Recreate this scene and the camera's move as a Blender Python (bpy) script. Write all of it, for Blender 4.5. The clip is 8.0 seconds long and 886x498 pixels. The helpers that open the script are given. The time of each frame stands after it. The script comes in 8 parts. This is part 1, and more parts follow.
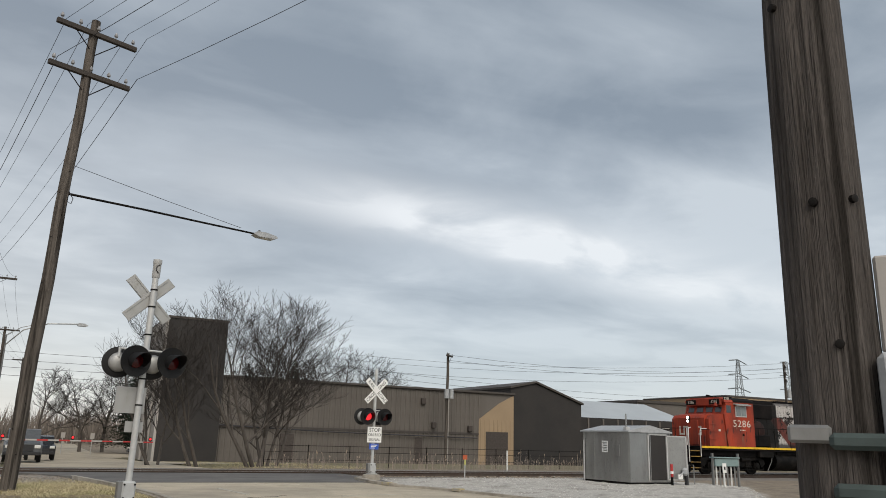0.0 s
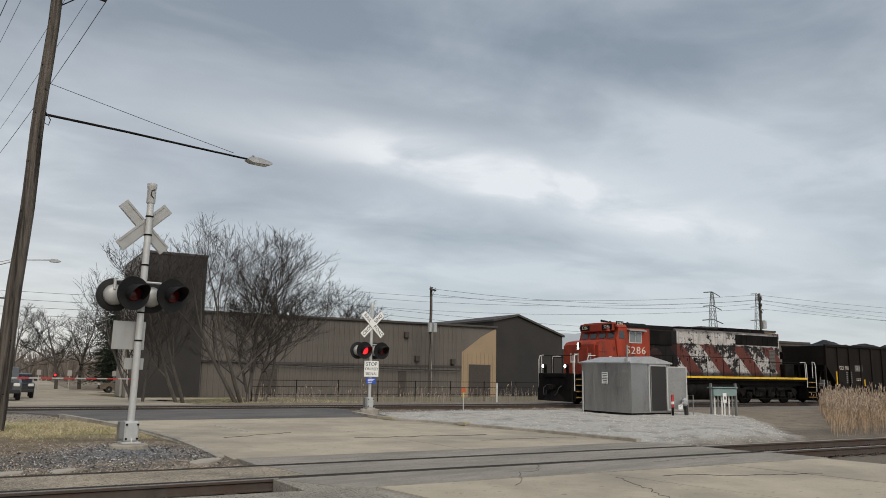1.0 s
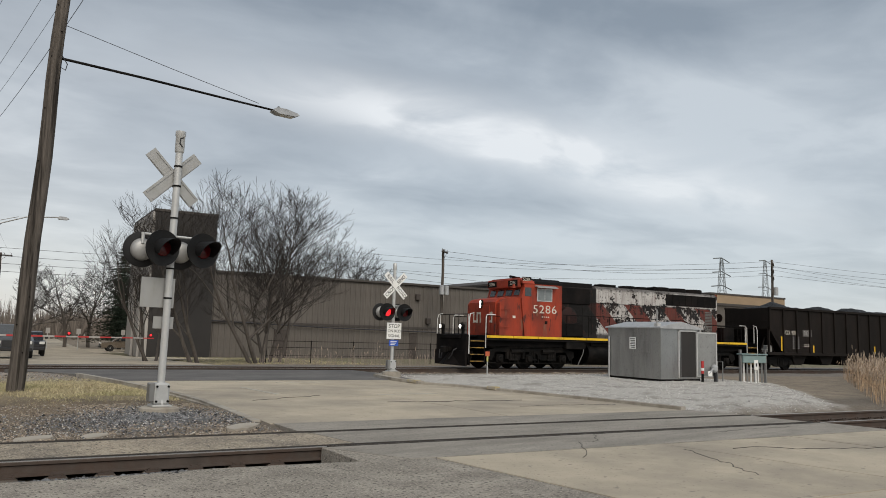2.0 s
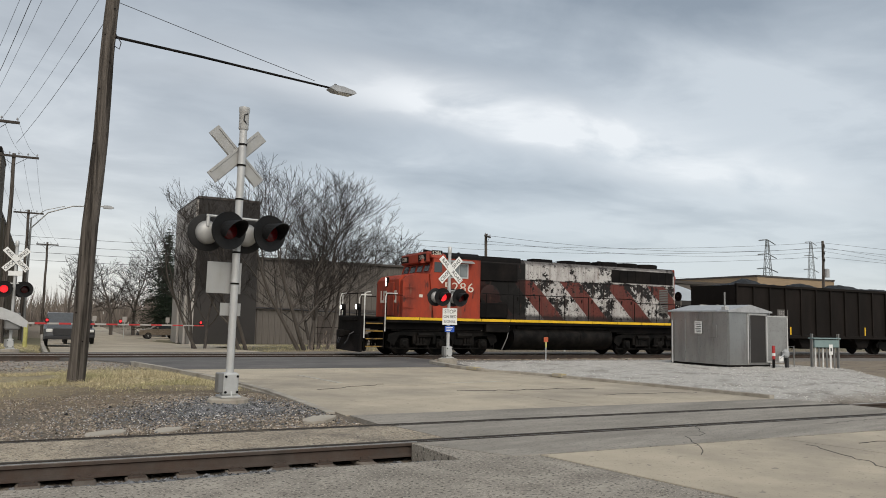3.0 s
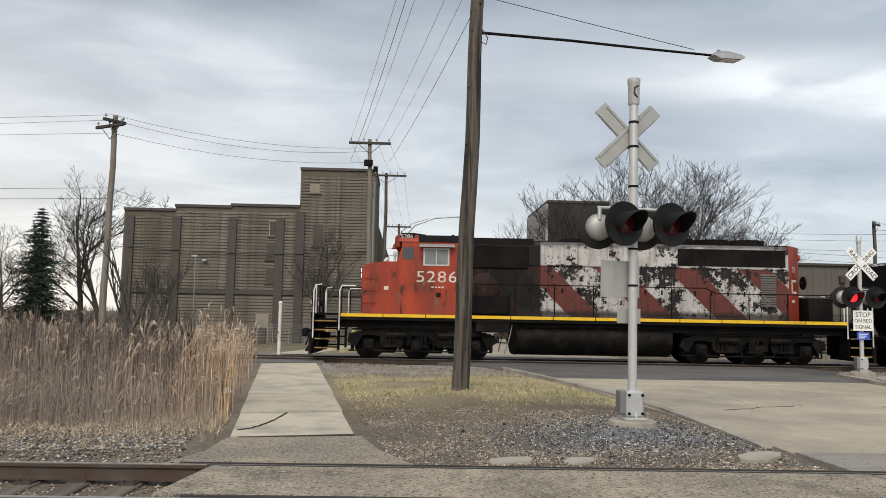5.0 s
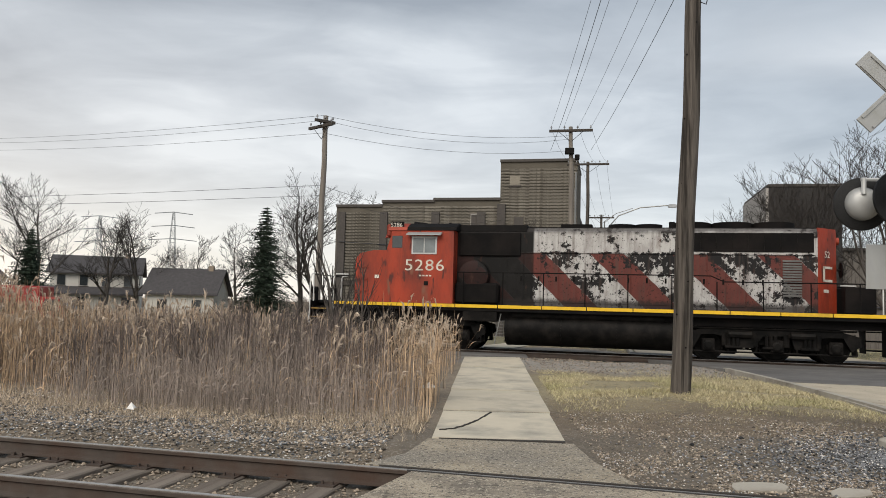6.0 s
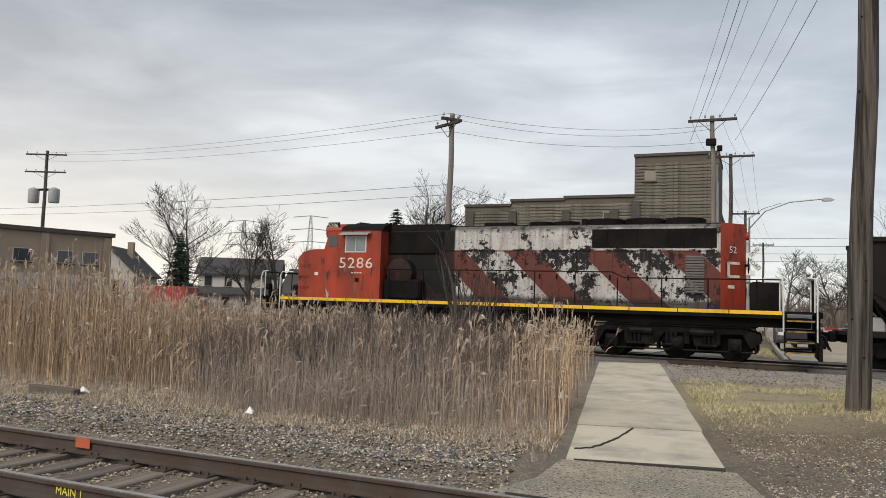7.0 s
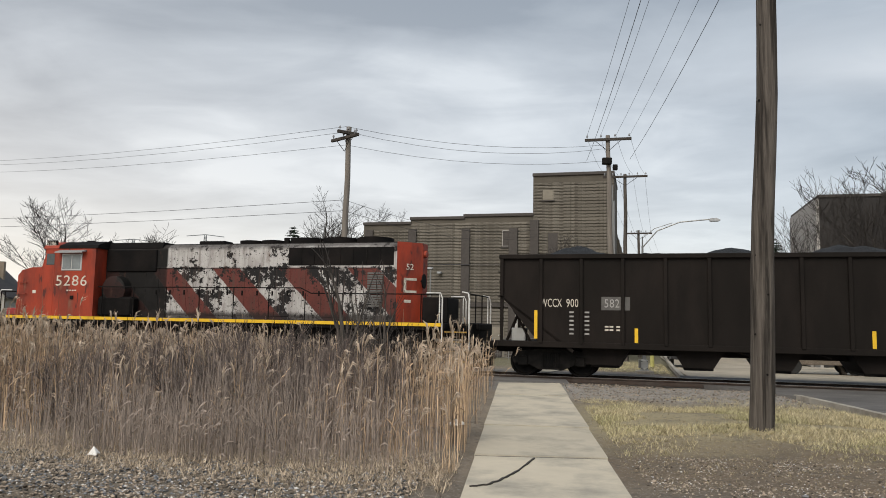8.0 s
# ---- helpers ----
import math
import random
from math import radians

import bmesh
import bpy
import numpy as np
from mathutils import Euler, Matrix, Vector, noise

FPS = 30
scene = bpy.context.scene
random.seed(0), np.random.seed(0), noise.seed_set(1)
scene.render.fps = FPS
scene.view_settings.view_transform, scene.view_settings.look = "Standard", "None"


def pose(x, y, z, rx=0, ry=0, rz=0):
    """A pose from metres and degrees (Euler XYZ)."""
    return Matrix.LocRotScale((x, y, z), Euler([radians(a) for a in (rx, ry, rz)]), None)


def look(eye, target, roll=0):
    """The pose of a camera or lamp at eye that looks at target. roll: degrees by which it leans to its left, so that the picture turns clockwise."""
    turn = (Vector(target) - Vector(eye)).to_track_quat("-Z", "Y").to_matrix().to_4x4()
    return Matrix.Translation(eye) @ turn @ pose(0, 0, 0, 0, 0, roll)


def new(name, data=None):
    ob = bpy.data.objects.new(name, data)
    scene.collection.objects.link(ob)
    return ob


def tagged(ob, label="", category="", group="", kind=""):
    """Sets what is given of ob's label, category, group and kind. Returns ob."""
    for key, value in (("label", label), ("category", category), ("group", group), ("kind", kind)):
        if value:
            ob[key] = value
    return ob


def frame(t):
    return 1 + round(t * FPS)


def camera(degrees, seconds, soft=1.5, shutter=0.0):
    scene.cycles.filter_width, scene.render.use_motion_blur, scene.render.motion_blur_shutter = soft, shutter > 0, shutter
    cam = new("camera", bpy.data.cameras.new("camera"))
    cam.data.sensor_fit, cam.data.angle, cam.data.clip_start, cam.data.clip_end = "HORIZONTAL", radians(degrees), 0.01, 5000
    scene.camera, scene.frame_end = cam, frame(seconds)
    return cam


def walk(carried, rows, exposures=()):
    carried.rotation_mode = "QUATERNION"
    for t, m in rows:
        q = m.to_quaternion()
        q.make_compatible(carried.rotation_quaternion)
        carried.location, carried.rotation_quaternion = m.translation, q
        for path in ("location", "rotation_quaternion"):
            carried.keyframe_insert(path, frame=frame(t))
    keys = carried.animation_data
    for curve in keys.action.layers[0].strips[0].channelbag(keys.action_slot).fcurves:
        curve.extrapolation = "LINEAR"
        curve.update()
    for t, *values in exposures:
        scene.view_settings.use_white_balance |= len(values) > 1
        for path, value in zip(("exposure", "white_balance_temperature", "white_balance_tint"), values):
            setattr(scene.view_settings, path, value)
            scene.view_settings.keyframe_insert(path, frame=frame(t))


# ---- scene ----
# ------------------------------------------------------------ camera and its walk
cam = camera(60.78, 8.0, soft=0.9)
# seconds, x, y, z, pitch, roll, yaw
PATH = [
    (0, 0.000, 0.000, 1.597, 14.18, -1.57, -37.88),
    (0.5, -0.030, 0.811, 1.587, 10.53, -1.67, -37.78),
    (1, -0.052, 1.529, 1.601, 9.33, -0.93, -39.89),
    (1.5, -0.067, 2.165, 1.596, 7.61, -1.41, -40.12),
    (3, -0.148, 3.996, 1.569, 5.41, -1.23, -37.11),
    (3.5, -0.179, 4.586, 1.566, 5.14, -1.08, -34.11),
    (4, -0.174, 5.154, 1.602, 5.17, -0.95, -28.48),
    (4.5, -0.202, 5.682, 1.622, 5.27, -0.84, -20.36),
    (5, -0.138, 6.262, 1.627, 5.09, -1.03, -11.72),
    (6.5, -0.181, 7.823, 1.626, 3.96, -1.69, 9.12),
    (7, -0.249, 8.350, 1.636, 4.03, -1.76, 13.18),
    (7.5, -0.261, 8.890, 1.646, 4.50, -1.70, 14.72),
    (8, -0.256, 9.506, 1.616, 5.75, -1.14, 5.77),
]
walk(cam, [(t, pose(x, y, z, 90 + pitch, roll, yaw)) for t, x, y, z, pitch, roll, yaw in PATH],
     exposures=((0.0, -0.11), (0.7, -0.19), (1.5, -0.19), (3.5, -0.02), (5.0, 0.09), (7.0, 0.06), (8.0, 0.06)))

# ------------------------------------------------------------ sky and sun
def make_world():
    w = bpy.data.worlds.new("sky")
    scene.world = w
    w.use_nodes = True
    nt = w.node_tree
    N, L = nt.nodes, nt.links
    bg = N["Background"]
    bg.inputs["Strength"].default_value = 1.0

    def n(kind, **kw):
        nd = N.new(kind)
        for k, v in kw.items():
            nd.inputs[int(k[1:])].default_value = v
        return nd

    def op(o, a, b=None, c=None):
        nd = N.new("ShaderNodeMath")
        nd.operation = o
        for i, v in enumerate((a, b, c)):
            if v is None:
                continue
            if isinstance(v, (int, float)):
                nd.inputs[i].default_value = v
            else:
                L.new(v, nd.inputs[i])
        return nd.outputs[0]

    def mix(f, a, b):
        nd = N.new("ShaderNodeMix")
        nd.data_type = "RGBA"
        for i, v in ((0, f), (6, a), (7, b)):
            if isinstance(v, (int, float)):
                nd.inputs[i].default_value = v
            elif isinstance(v, tuple):
                nd.inputs[i].default_value = v
            else:
                L.new(v, nd.inputs[i])
        return nd.outputs[2]

    sky = N.new("ShaderNodeTexSky")
    sky.sky_type = "NISHITA"
    sky.sun_disc = False
    sky.sun_elevation, sky.sun_rotation = radians(SUN_EL), radians(SUN_AZ)
    tc = N.new("ShaderNodeTexCoord")
    sep = N.new("ShaderNodeSeparateXYZ")
    L.new(tc.outputs["Generated"], sep.inputs[0])
    x, y, z = sep.outputs
    zz = op("MAXIMUM", z, 0.0)
    den = op("ADD", zz, 0.11)
    px, py = op("DIVIDE", x, den), op("DIVIDE", y, den)
    comb = N.new("ShaderNodeCombineXYZ")
    L.new(px, comb.inputs[0])
    L.new(py, comb.inputs[1])

    def cloud(scale, detail, dist, shift, stretch=(1, 1, 1)):
        mp = N.new("ShaderNodeMapping")
        mp.inputs["Location"].default_value = shift
        mp.inputs["Scale"].default_value = stretch
        L.new(comb.outputs[0], mp.inputs[0])
        no = N.new("ShaderNodeTexNoise")
        no.inputs["Scale"].default_value = scale
        no.inputs["Detail"].default_value = detail
        no.inputs["Roughness"].default_value = 0.52
        no.inputs["Distortion"].default_value = dist
        L.new(mp.outputs[0], no.inputs["Vector"])
        return no.outputs[0]

    big = cloud(0.62, 9, 0.6, (3.1, 7.3, 0), (0.85, 1.0, 1))
    fine = cloud(2.1, 10, 0.5, (1.7, 0.4, 0), (0.8, 1.0, 1))
    over = N.new("ShaderNodeMapRange")
    over.inputs[1].default_value, over.inputs[2].default_value = 3.0, 1.3
    L.new(op("SQRT", op("ADD", op("MULTIPLY", px, px), op("MULTIPLY", py, py))), over.inputs[0])
    mass = op("ADD", op("ADD", op("MULTIPLY", big, 0.66), op("MULTIPLY", fine, 0.36)), op("MULTIPLY_ADD", over.outputs[0], 0.072, -0.03))
    ramp = N.new("ShaderNodeValToRGB")
    e = ramp.color_ramp.elements
    e[0].position, e[0].color = 0.40, (0.60, 0.65, 0.69, 1)
    e[1].position, e[1].color = 0.62, (0.205, 0.25, 0.30, 1)
    a = e.new(0.50)
    a.color = (0.385, 0.435, 0.485, 1)
    mass = op("ADD", mass, op("MULTIPLY", op("MAXIMUM", op("MULTIPLY_ADD", x, -1.0, 0.45), 0.0), 0.06))
    # a heavier bank of cloud overhead
    kx, ky = op("DIVIDE", op("SUBTRACT", px, 1.35), 0.5), op("DIVIDE", op("SUBTRACT", py, 1.45), 0.42)
    bank = op("EXPONENT", op("MULTIPLY", op("ADD", op("MULTIPLY", kx, kx), op("MULTIPLY", ky, ky)), -0.5))
    mass = op("ADD", mass, op("MULTIPLY", bank, 0.065))
    mass = op("SUBTRACT", mass, op("MULTIPLY", op("MAXIMUM", op("SUBTRACT", x, 0.62), 0.0), 0.22))
    L.new(mass, ramp.inputs[0])
    # the thin bright break in the cloud
    bx = op("DIVIDE", op("SUBTRACT", px, 2.24), 0.80)
    by = op("DIVIDE", op("SUBTRACT", op("ADD", py, op("MULTIPLY", px, 0.15)), 2.18), 0.17)
    r2 = op("ADD", op("MULTIPLY", bx, bx), op("MULTIPLY", by, by))
    gap = op("MULTIPLY", op("EXPONENT", op("MULTIPLY", r2, -0.5)), op("MINIMUM", op("MULTIPLY", op("SUBTRACT", op("MULTIPLY_ADD", big, 0.35, op("MULTIPLY", fine, 0.65)), 0.37), 4.6), 1.0))
    gap = op("MINIMUM", op("MAXIMUM", op("MULTIPLY", gap, 1.85), 0.0), 0.97)
    col = mix(gap, ramp.outputs[0], (0.95, 0.965, 0.97, 1))
    # pale band of clearer sky towards the horizon, warmest in the west
    low = op("EXPONENT", op("MULTIPLY", zz, -4.6))
    west = op("MULTIPLY_ADD", x, -0.8, 0.5)
    pale = mix(west, (0.60, 0.64, 0.665, 1), (1.12, 1.0, 0.865, 1))
    col = mix(op("MULTIPLY", low, 0.92), col, pale)
    skyc = N.new("ShaderNodeMix")
    skyc.data_type, skyc.blend_type = "RGBA", "ADD"
    skyc.inputs[0].default_value = 0.02
    L.new(col, skyc.inputs[6])
    L.new(sky.outputs[0], skyc.inputs[7])
    L.new(skyc.outputs[2], bg.inputs["Color"])


SUN_EL, SUN_AZ = 44.0, 200.0
make_world()
sun = new("sun", bpy.data.lights.new("sun", "SUN"))
sun.data.energy, sun.data.angle, sun.data.color = 2.55, radians(45), (1.0, 0.92, 0.80)
_d = Vector((math.sin(radians(SUN_AZ)) * math.cos(radians(SUN_EL)), math.cos(radians(SUN_AZ)) * math.cos(radians(SUN_EL)), math.sin(radians(SUN_EL))))
sun.matrix_world = look(_d * 200, (0, 0, 0))

# ------------------------------------------------------------ materials
def material(name, col, rough=0.8, metal=0.0, scale=6.0, var=0.25, bump=0.15, stain=None, stain_scale=0.8, stain_at=0.55, soft=0.12,
             island=0.0, rand=0.0, fine=60.0, stretch=(1, 1, 1), emit=None, strength=0.0, bump_dist=0.01, spec=0.4, specks=()):
    m = bpy.data.materials.new(name)
    m.use_nodes = True
    nt = m.node_tree
    N, L = nt.nodes, nt.links
    b = N["Principled BSDF"]
    tc = N.new("ShaderNodeTexCoord")
    mp = N.new("ShaderNodeMapping")
    mp.inputs["Scale"].default_value = stretch
    L.new(tc.outputs["Object"], mp.inputs[0])

    def noise_(s, d=4, r=0.6):
        no = N.new("ShaderNodeTexNoise")
        no.inputs["Scale"].default_value = s
        no.inputs["Detail"].default_value = d
        no.inputs["Roughness"].default_value = r
        L.new(mp.outputs[0], no.inputs["Vector"])
        return no.outputs[0]

    def mixc(f, a, c, blend="MIX"):
        nd = N.new("ShaderNodeMix")
        nd.data_type, nd.blend_type = "RGBA", blend
        for i, v in ((0, f), (6, a), (7, c)):
            if isinstance(v, (int, float)):
                nd.inputs[i].default_value = v
            elif isinstance(v, tuple):
                nd.inputs[i].default_value = (*v, 1)
            else:
                L.new(v, nd.inputs[i])
        return nd.outputs[2]

    def ramp(src, lo, hi):
        nd = N.new("ShaderNodeMapRange")
        nd.inputs[1].default_value, nd.inputs[2].default_value = lo, hi
        L.new(src, nd.inputs[0])
        return nd.outputs[0]

    dark = tuple(c * (1 - var) for c in col)
    lite = tuple(min(1, c * (1 + var)) for c in col)
    n1, n2 = noise_(scale), noise_(fine, 3)
    c = mixc(ramp(n1, 0.3, 0.7), dark, lite)
    c = mixc(ramp(n2, 0.25, 0.75), c, mixc(0.55, c, lite))
    if stain:
        n3 = noise_(stain_scale, 6, 0.65)
        c = mixc(ramp(n3, stain_at - soft, stain_at + soft), c, stain)
    for ss, at, sc in specks:
        c = mixc(ramp(noise_(ss, 2, 0.5), at, at + 0.05), c, sc)
    for on, node, out, amount in ((island, "ShaderNodeNewGeometry", "Random Per Island", island), (rand, "ShaderNodeObjectInfo", "Random", rand)):
        if on:
            nd = N.new(node)
            hv = N.new("ShaderNodeHueSaturation")
            r = N.new("ShaderNodeMapRange")
            r.inputs[3].default_value, r.inputs[4].default_value = 1 - amount, 1 + amount
            L.new(nd.outputs[out], r.inputs[0])
            L.new(r.outputs[0], hv.inputs["Value"])
            L.new(c, hv.inputs["Color"])
            c = hv.outputs[0]
    L.new(c, b.inputs["Base Color"])
    rr = N.new("ShaderNodeMapRange")
    rr.inputs[1].default_value, rr.inputs[2].default_value = 0.3, 0.7
    rr.inputs[3].default_value, rr.inputs[4].default_value = max(0.05, rough - 0.12), min(1, rough + 0.1)
    L.new(n2, rr.inputs[0])
    L.new(rr.outputs[0], b.inputs["Roughness"])
    b.inputs["Metallic"].default_value = metal
    b.inputs["Specular IOR Level"].default_value = spec
    if bump:
        bp = N.new("ShaderNodeBump")
        bp.inputs["Strength"].default_value = bump
        bp.inputs["Distance"].default_value = bump_dist
        ad = N.new("ShaderNodeMath")
        L.new(n1, ad.inputs[0])
        L.new(n2, ad.inputs[1])
        L.new(ad.outputs[0], bp.inputs["Height"])
        L.new(bp.outputs[0], b.inputs["Normal"])
    if emit:
        b.inputs["Emission Color"].default_value = (*emit, 1)
        b.inputs["Emission Strength"].default_value = strength
    return m


def tree_of(m):
    nt = m.node_tree
    return nt.nodes, nt.links, nt.nodes["Principled BSDF"]


M_CONC = material("concrete", (0.44, 0.383, 0.296), 0.9, scale=1.3, var=0.16, fine=45, bump=0.25, stain=(0.30, 0.265, 0.215), stain_scale=0.35, stain_at=0.55, rand=0.05, specks=((7, 0.66, (0.27, 0.24, 0.20)), (30, 0.66, (0.24, 0.215, 0.18))))
M_WALK = material("sidewalk_concrete", (0.51, 0.455, 0.36), 0.9, scale=2.0, var=0.10, fine=55, bump=0.25, stain=(0.28, 0.26, 0.22), stain_scale=0.9, stain_at=0.6, rand=0.08)
M_AGG = material("aggregate_panel", (0.37, 0.315, 0.24), 0.95, scale=4, var=0.38, fine=70, bump=0.6, stain=(0.19, 0.165, 0.135), stain_scale=1.1, stain_at=0.57, bump_dist=0.03, specks=((22, 0.58, (0.13, 0.11, 0.09)), (34, 0.59, (0.52, 0.46, 0.37)), (60, 0.60, (0.11, 0.098, 0.085))))
M_ASPH = material("asphalt", (0.145, 0.138, 0.132), 0.9, scale=2.2, var=0.25, fine=70, bump=0.4, stain=(0.10, 0.096, 0.093), stain_scale=0.45, stain_at=0.52, stretch=(1, 1.6, 1))
M_PATCH = material("faded_asphalt", (0.285, 0.262, 0.228), 0.95, scale=2.2, var=0.25, fine=60, bump=0.5, stain=(0.20, 0.185, 0.16), stain_scale=0.5, stain_at=0.56, stretch=(0.5, 2.0, 1), specks=((30, 0.62, (0.12, 0.112, 0.10)), (40, 0.64, (0.38, 0.345, 0.29))))
M_APRON = material("worn_asphalt", (0.31, 0.262, 0.195), 0.95, scale=2.5, var=0.42, fine=75, bump=0.7, stain=(0.22, 0.20, 0.17), stain_scale=0.6, stain_at=0.55, bump_dist=0.02, specks=((24, 0.57, (0.105, 0.093, 0.078)), (40, 0.59, (0.50, 0.455, 0.385))))
M_APRON_GREY = material("worn_grey_asphalt", (0.30, 0.272, 0.232), 0.95, scale=2.5, var=0.42, fine=75, bump=0.7, stain=(0.22, 0.20, 0.17), stain_scale=0.6, stain_at=0.55, bump_dist=0.02, specks=((24, 0.57, (0.105, 0.093, 0.078)), (40, 0.59, (0.50, 0.455, 0.385))))
M_KERB = material("kerb_concrete", (0.38, 0.35, 0.30), 0.9, scale=3, var=0.2, bump=0.3, stain=(0.25, 0.22, 0.18), stain_scale=1.4)
M_YELLOW_WORN = material("worn_yellow_paint", (0.42, 0.335, 0.14), 0.8, scale=5, var=0.2, stain=(0.36, 0.33, 0.28), stain_scale=5, stain_at=0.47)
M_RAIL = material("rusty_rail_steel", (0.075, 0.060, 0.051), 0.75, 0.3, scale=5, var=0.3, stain=(0.075, 0.048, 0.036), stain_scale=2.0)
M_RAILTOP = material("polished_rail_head", (0.46, 0.43, 0.40), 0.38, 0.85, scale=9, var=0.2, bump=0.05)
M_TIE = material("weathered_tie_wood", (0.13, 0.105, 0.085), 0.9, scale=3, var=0.4, fine=40, bump=0.6, stretch=(1, 6, 6), rand=0.3, stain=(0.20, 0.17, 0.14), stain_scale=1.0)
M_STONE = material("ballast_stone", (0.25, 0.204, 0.158), 0.9, scale=14, var=0.3, island=0.7, bump=0.3)
M_STONE_DARK = material("dark_ballast_stone", (0.115, 0.118, 0.124), 0.9, scale=14, var=0.3, island=0.9, bump=0.3)
M_STONE_BROWN = material("brown_gravel", (0.245, 0.205, 0.16), 0.95, scale=14, var=0.3, island=0.8, bump=0.3)
M_STRAP = material("dark_green_strap", (0.045, 0.062, 0.06), 0.6, scale=8, var=0.3, bump=0.1)
M_STONE_PALE = material("pale_gravel", (0.52, 0.505, 0.485), 0.95, scale=14, var=0.25, island=0.4, bump=0.3)
M_DEBRIS = material("dry_stalk_litter", (0.42, 0.34, 0.25), 0.95, scale=6, var=0.3, island=0.5, bump=0)
M_GALV = material("galvanized_steel", (0.265, 0.265, 0.26), 0.42, 0.55, scale=2.5, var=0.16, bump=0.08, stain=(0.225, 0.225, 0.22), stain_scale=0.9, stretch=(1, 1, 0.35))
M_HUT = material("bright_galvanized_sheet", (0.40, 0.405, 0.40), 0.36, 0.85, scale=2.0, var=0.14, bump=0.06, stain=(0.30, 0.30, 0.295), stain_scale=1.1, stretch=(1, 1, 0.3))
M_SILVER = material("aluminium_paint", (0.50, 0.505, 0.50), 0.5, 0.35, scale=4, var=0.12, bump=0.08, stain=(0.42, 0.41, 0.39), stain_scale=1.6, stain_at=0.62)
M_BLACK = material("black_paint", (0.022, 0.022, 0.024), 0.5, scale=5, var=0.3, bump=0.08)
M_MATTE = material("matte_black_signal_paint", (0.006, 0.006, 0.0065), 0.7, scale=8, var=0.2, bump=0.05)
M_WHITE = material("white_sign_sheeting", (0.78, 0.78, 0.76), 0.5, scale=5, var=0.06, bump=0.03, stain=(0.60, 0.58, 0.54), stain_scale=1.5, stain_at=0.66)
M_SIGNBACK = material("bare_sign_back", (0.37, 0.37, 0.365), 0.5, 0.35, scale=4, var=0.12, bump=0.05, stain=(0.33, 0.33, 0.31), stain_scale=2, stretch=(3, 1, 1))
M_LETTER = material("black_letters", (0.03, 0.03, 0.03), 0.6, bump=0)
M_BLUE = material("blue_sign_sheeting", (0.03, 0.09, 0.42), 0.5, bump=0)
M_RED_LIT = material("lit_red_lens", (0.6, 0.02, 0.02), 0.25, emit=(1.0, 0.03, 0.04), strength=1.1, bump=0)
M_RED_OFF = material("dark_red_lens", (0.07, 0.004, 0.005), 0.2, bump=0)
M_RED = material("red_reflective_band", (0.42, 0.035, 0.035), 0.5, scale=6, var=0.15, bump=0.03)
M_POLEWOOD = material("weathered_pole_wood", (0.112, 0.098, 0.086), 0.95, scale=22, var=0.55, fine=70, bump=1.0, stretch=(1, 1, 0.04), stain=(0.040, 0.035, 0.031), stain_scale=9, stain_at=0.54, soft=0.07, bump_dist=0.03, spec=0.1)
M_POLEOLD = material("deeply_grained_old_pole_wood", (0.088, 0.078, 0.072), 0.9, scale=38, var=0.62, fine=110, bump=1.0, stretch=(1, 1, 0.03), stain=(0.030, 0.026, 0.023), stain_scale=14, stain_at=0.60, soft=0.06, bump_dist=0.03, spec=0.1)
M_POLEPALE = material("pale_pole_wood", (0.17, 0.15, 0.13), 0.9, scale=8, var=0.35, fine=30, bump=0.6, stretch=(1, 1, 0.07))
M_ARM = material("crossarm_wood", (0.045, 0.038, 0.033), 0.9, scale=8, var=0.35, fine=30, bump=0.4, stretch=(0.1, 1, 1))
M_WIRE = material("wire_black", (0.03, 0.03, 0.035), 0.7, bump=0)
M_GLASSWARE = material("grey_insulator", (0.25, 0.25, 0.26), 0.3, bump=0)
M_XFMR = material("transformer_grey_paint", (0.36, 0.37, 0.38), 0.5, 0.2, bump=0.04)
M_BARK = material("grey_bark", (0.075, 0.065, 0.057), 0.95, scale=6, var=0.4, fine=25, bump=0.7, stretch=(1, 1, 0.3))
M_TWIG = material("bare_twigs", (0.036, 0.031, 0.028), 0.95, scale=3, var=0.3, bump=0, island=0.2)
M_SPRUCE = material("spruce_needles", (0.022, 0.034, 0.022), 0.9, scale=3, var=0.5, bump=0, island=0.4)
M_REED = material("dry_reed", (0.44, 0.315, 0.205), 0.9, scale=0.5, var=0.22, bump=0, island=0.75, stain=(0.22, 0.155, 0.11), stain_scale=0.45, stain_at=0.55)
M_PLUME = material("reed_plume", (0.44, 0.355, 0.275), 0.95, scale=0.6, var=0.2, bump=0, island=0.3)
M_WOODS = material("far_brush", (0.16, 0.138, 0.120), 1.0, scale=0.1, var=0.25, bump=0, island=0.35, spec=0.0)
M_BRUSH = material("purple_grey_brush_twigs", (0.135, 0.108, 0.096), 0.95, scale=0.9, var=0.3, bump=0, island=0.5)
M_SCRUB = material("grey_dead_scrub", (0.29, 0.24, 0.205), 0.95, scale=0.7, var=0.25, bump=0, island=0.3)
M_THATCH = material("brown_thatch", (0.32, 0.265, 0.165), 0.95, scale=0.6, var=0.3, bump=0, island=0.5)
M_GRASS = material("dry_grass", (0.53, 0.455, 0.285), 0.95, scale=0.6, var=0.25, bump=0, island=0.5, stain=(0.335, 0.315, 0.16), stain_scale=0.6, stain_at=0.56)
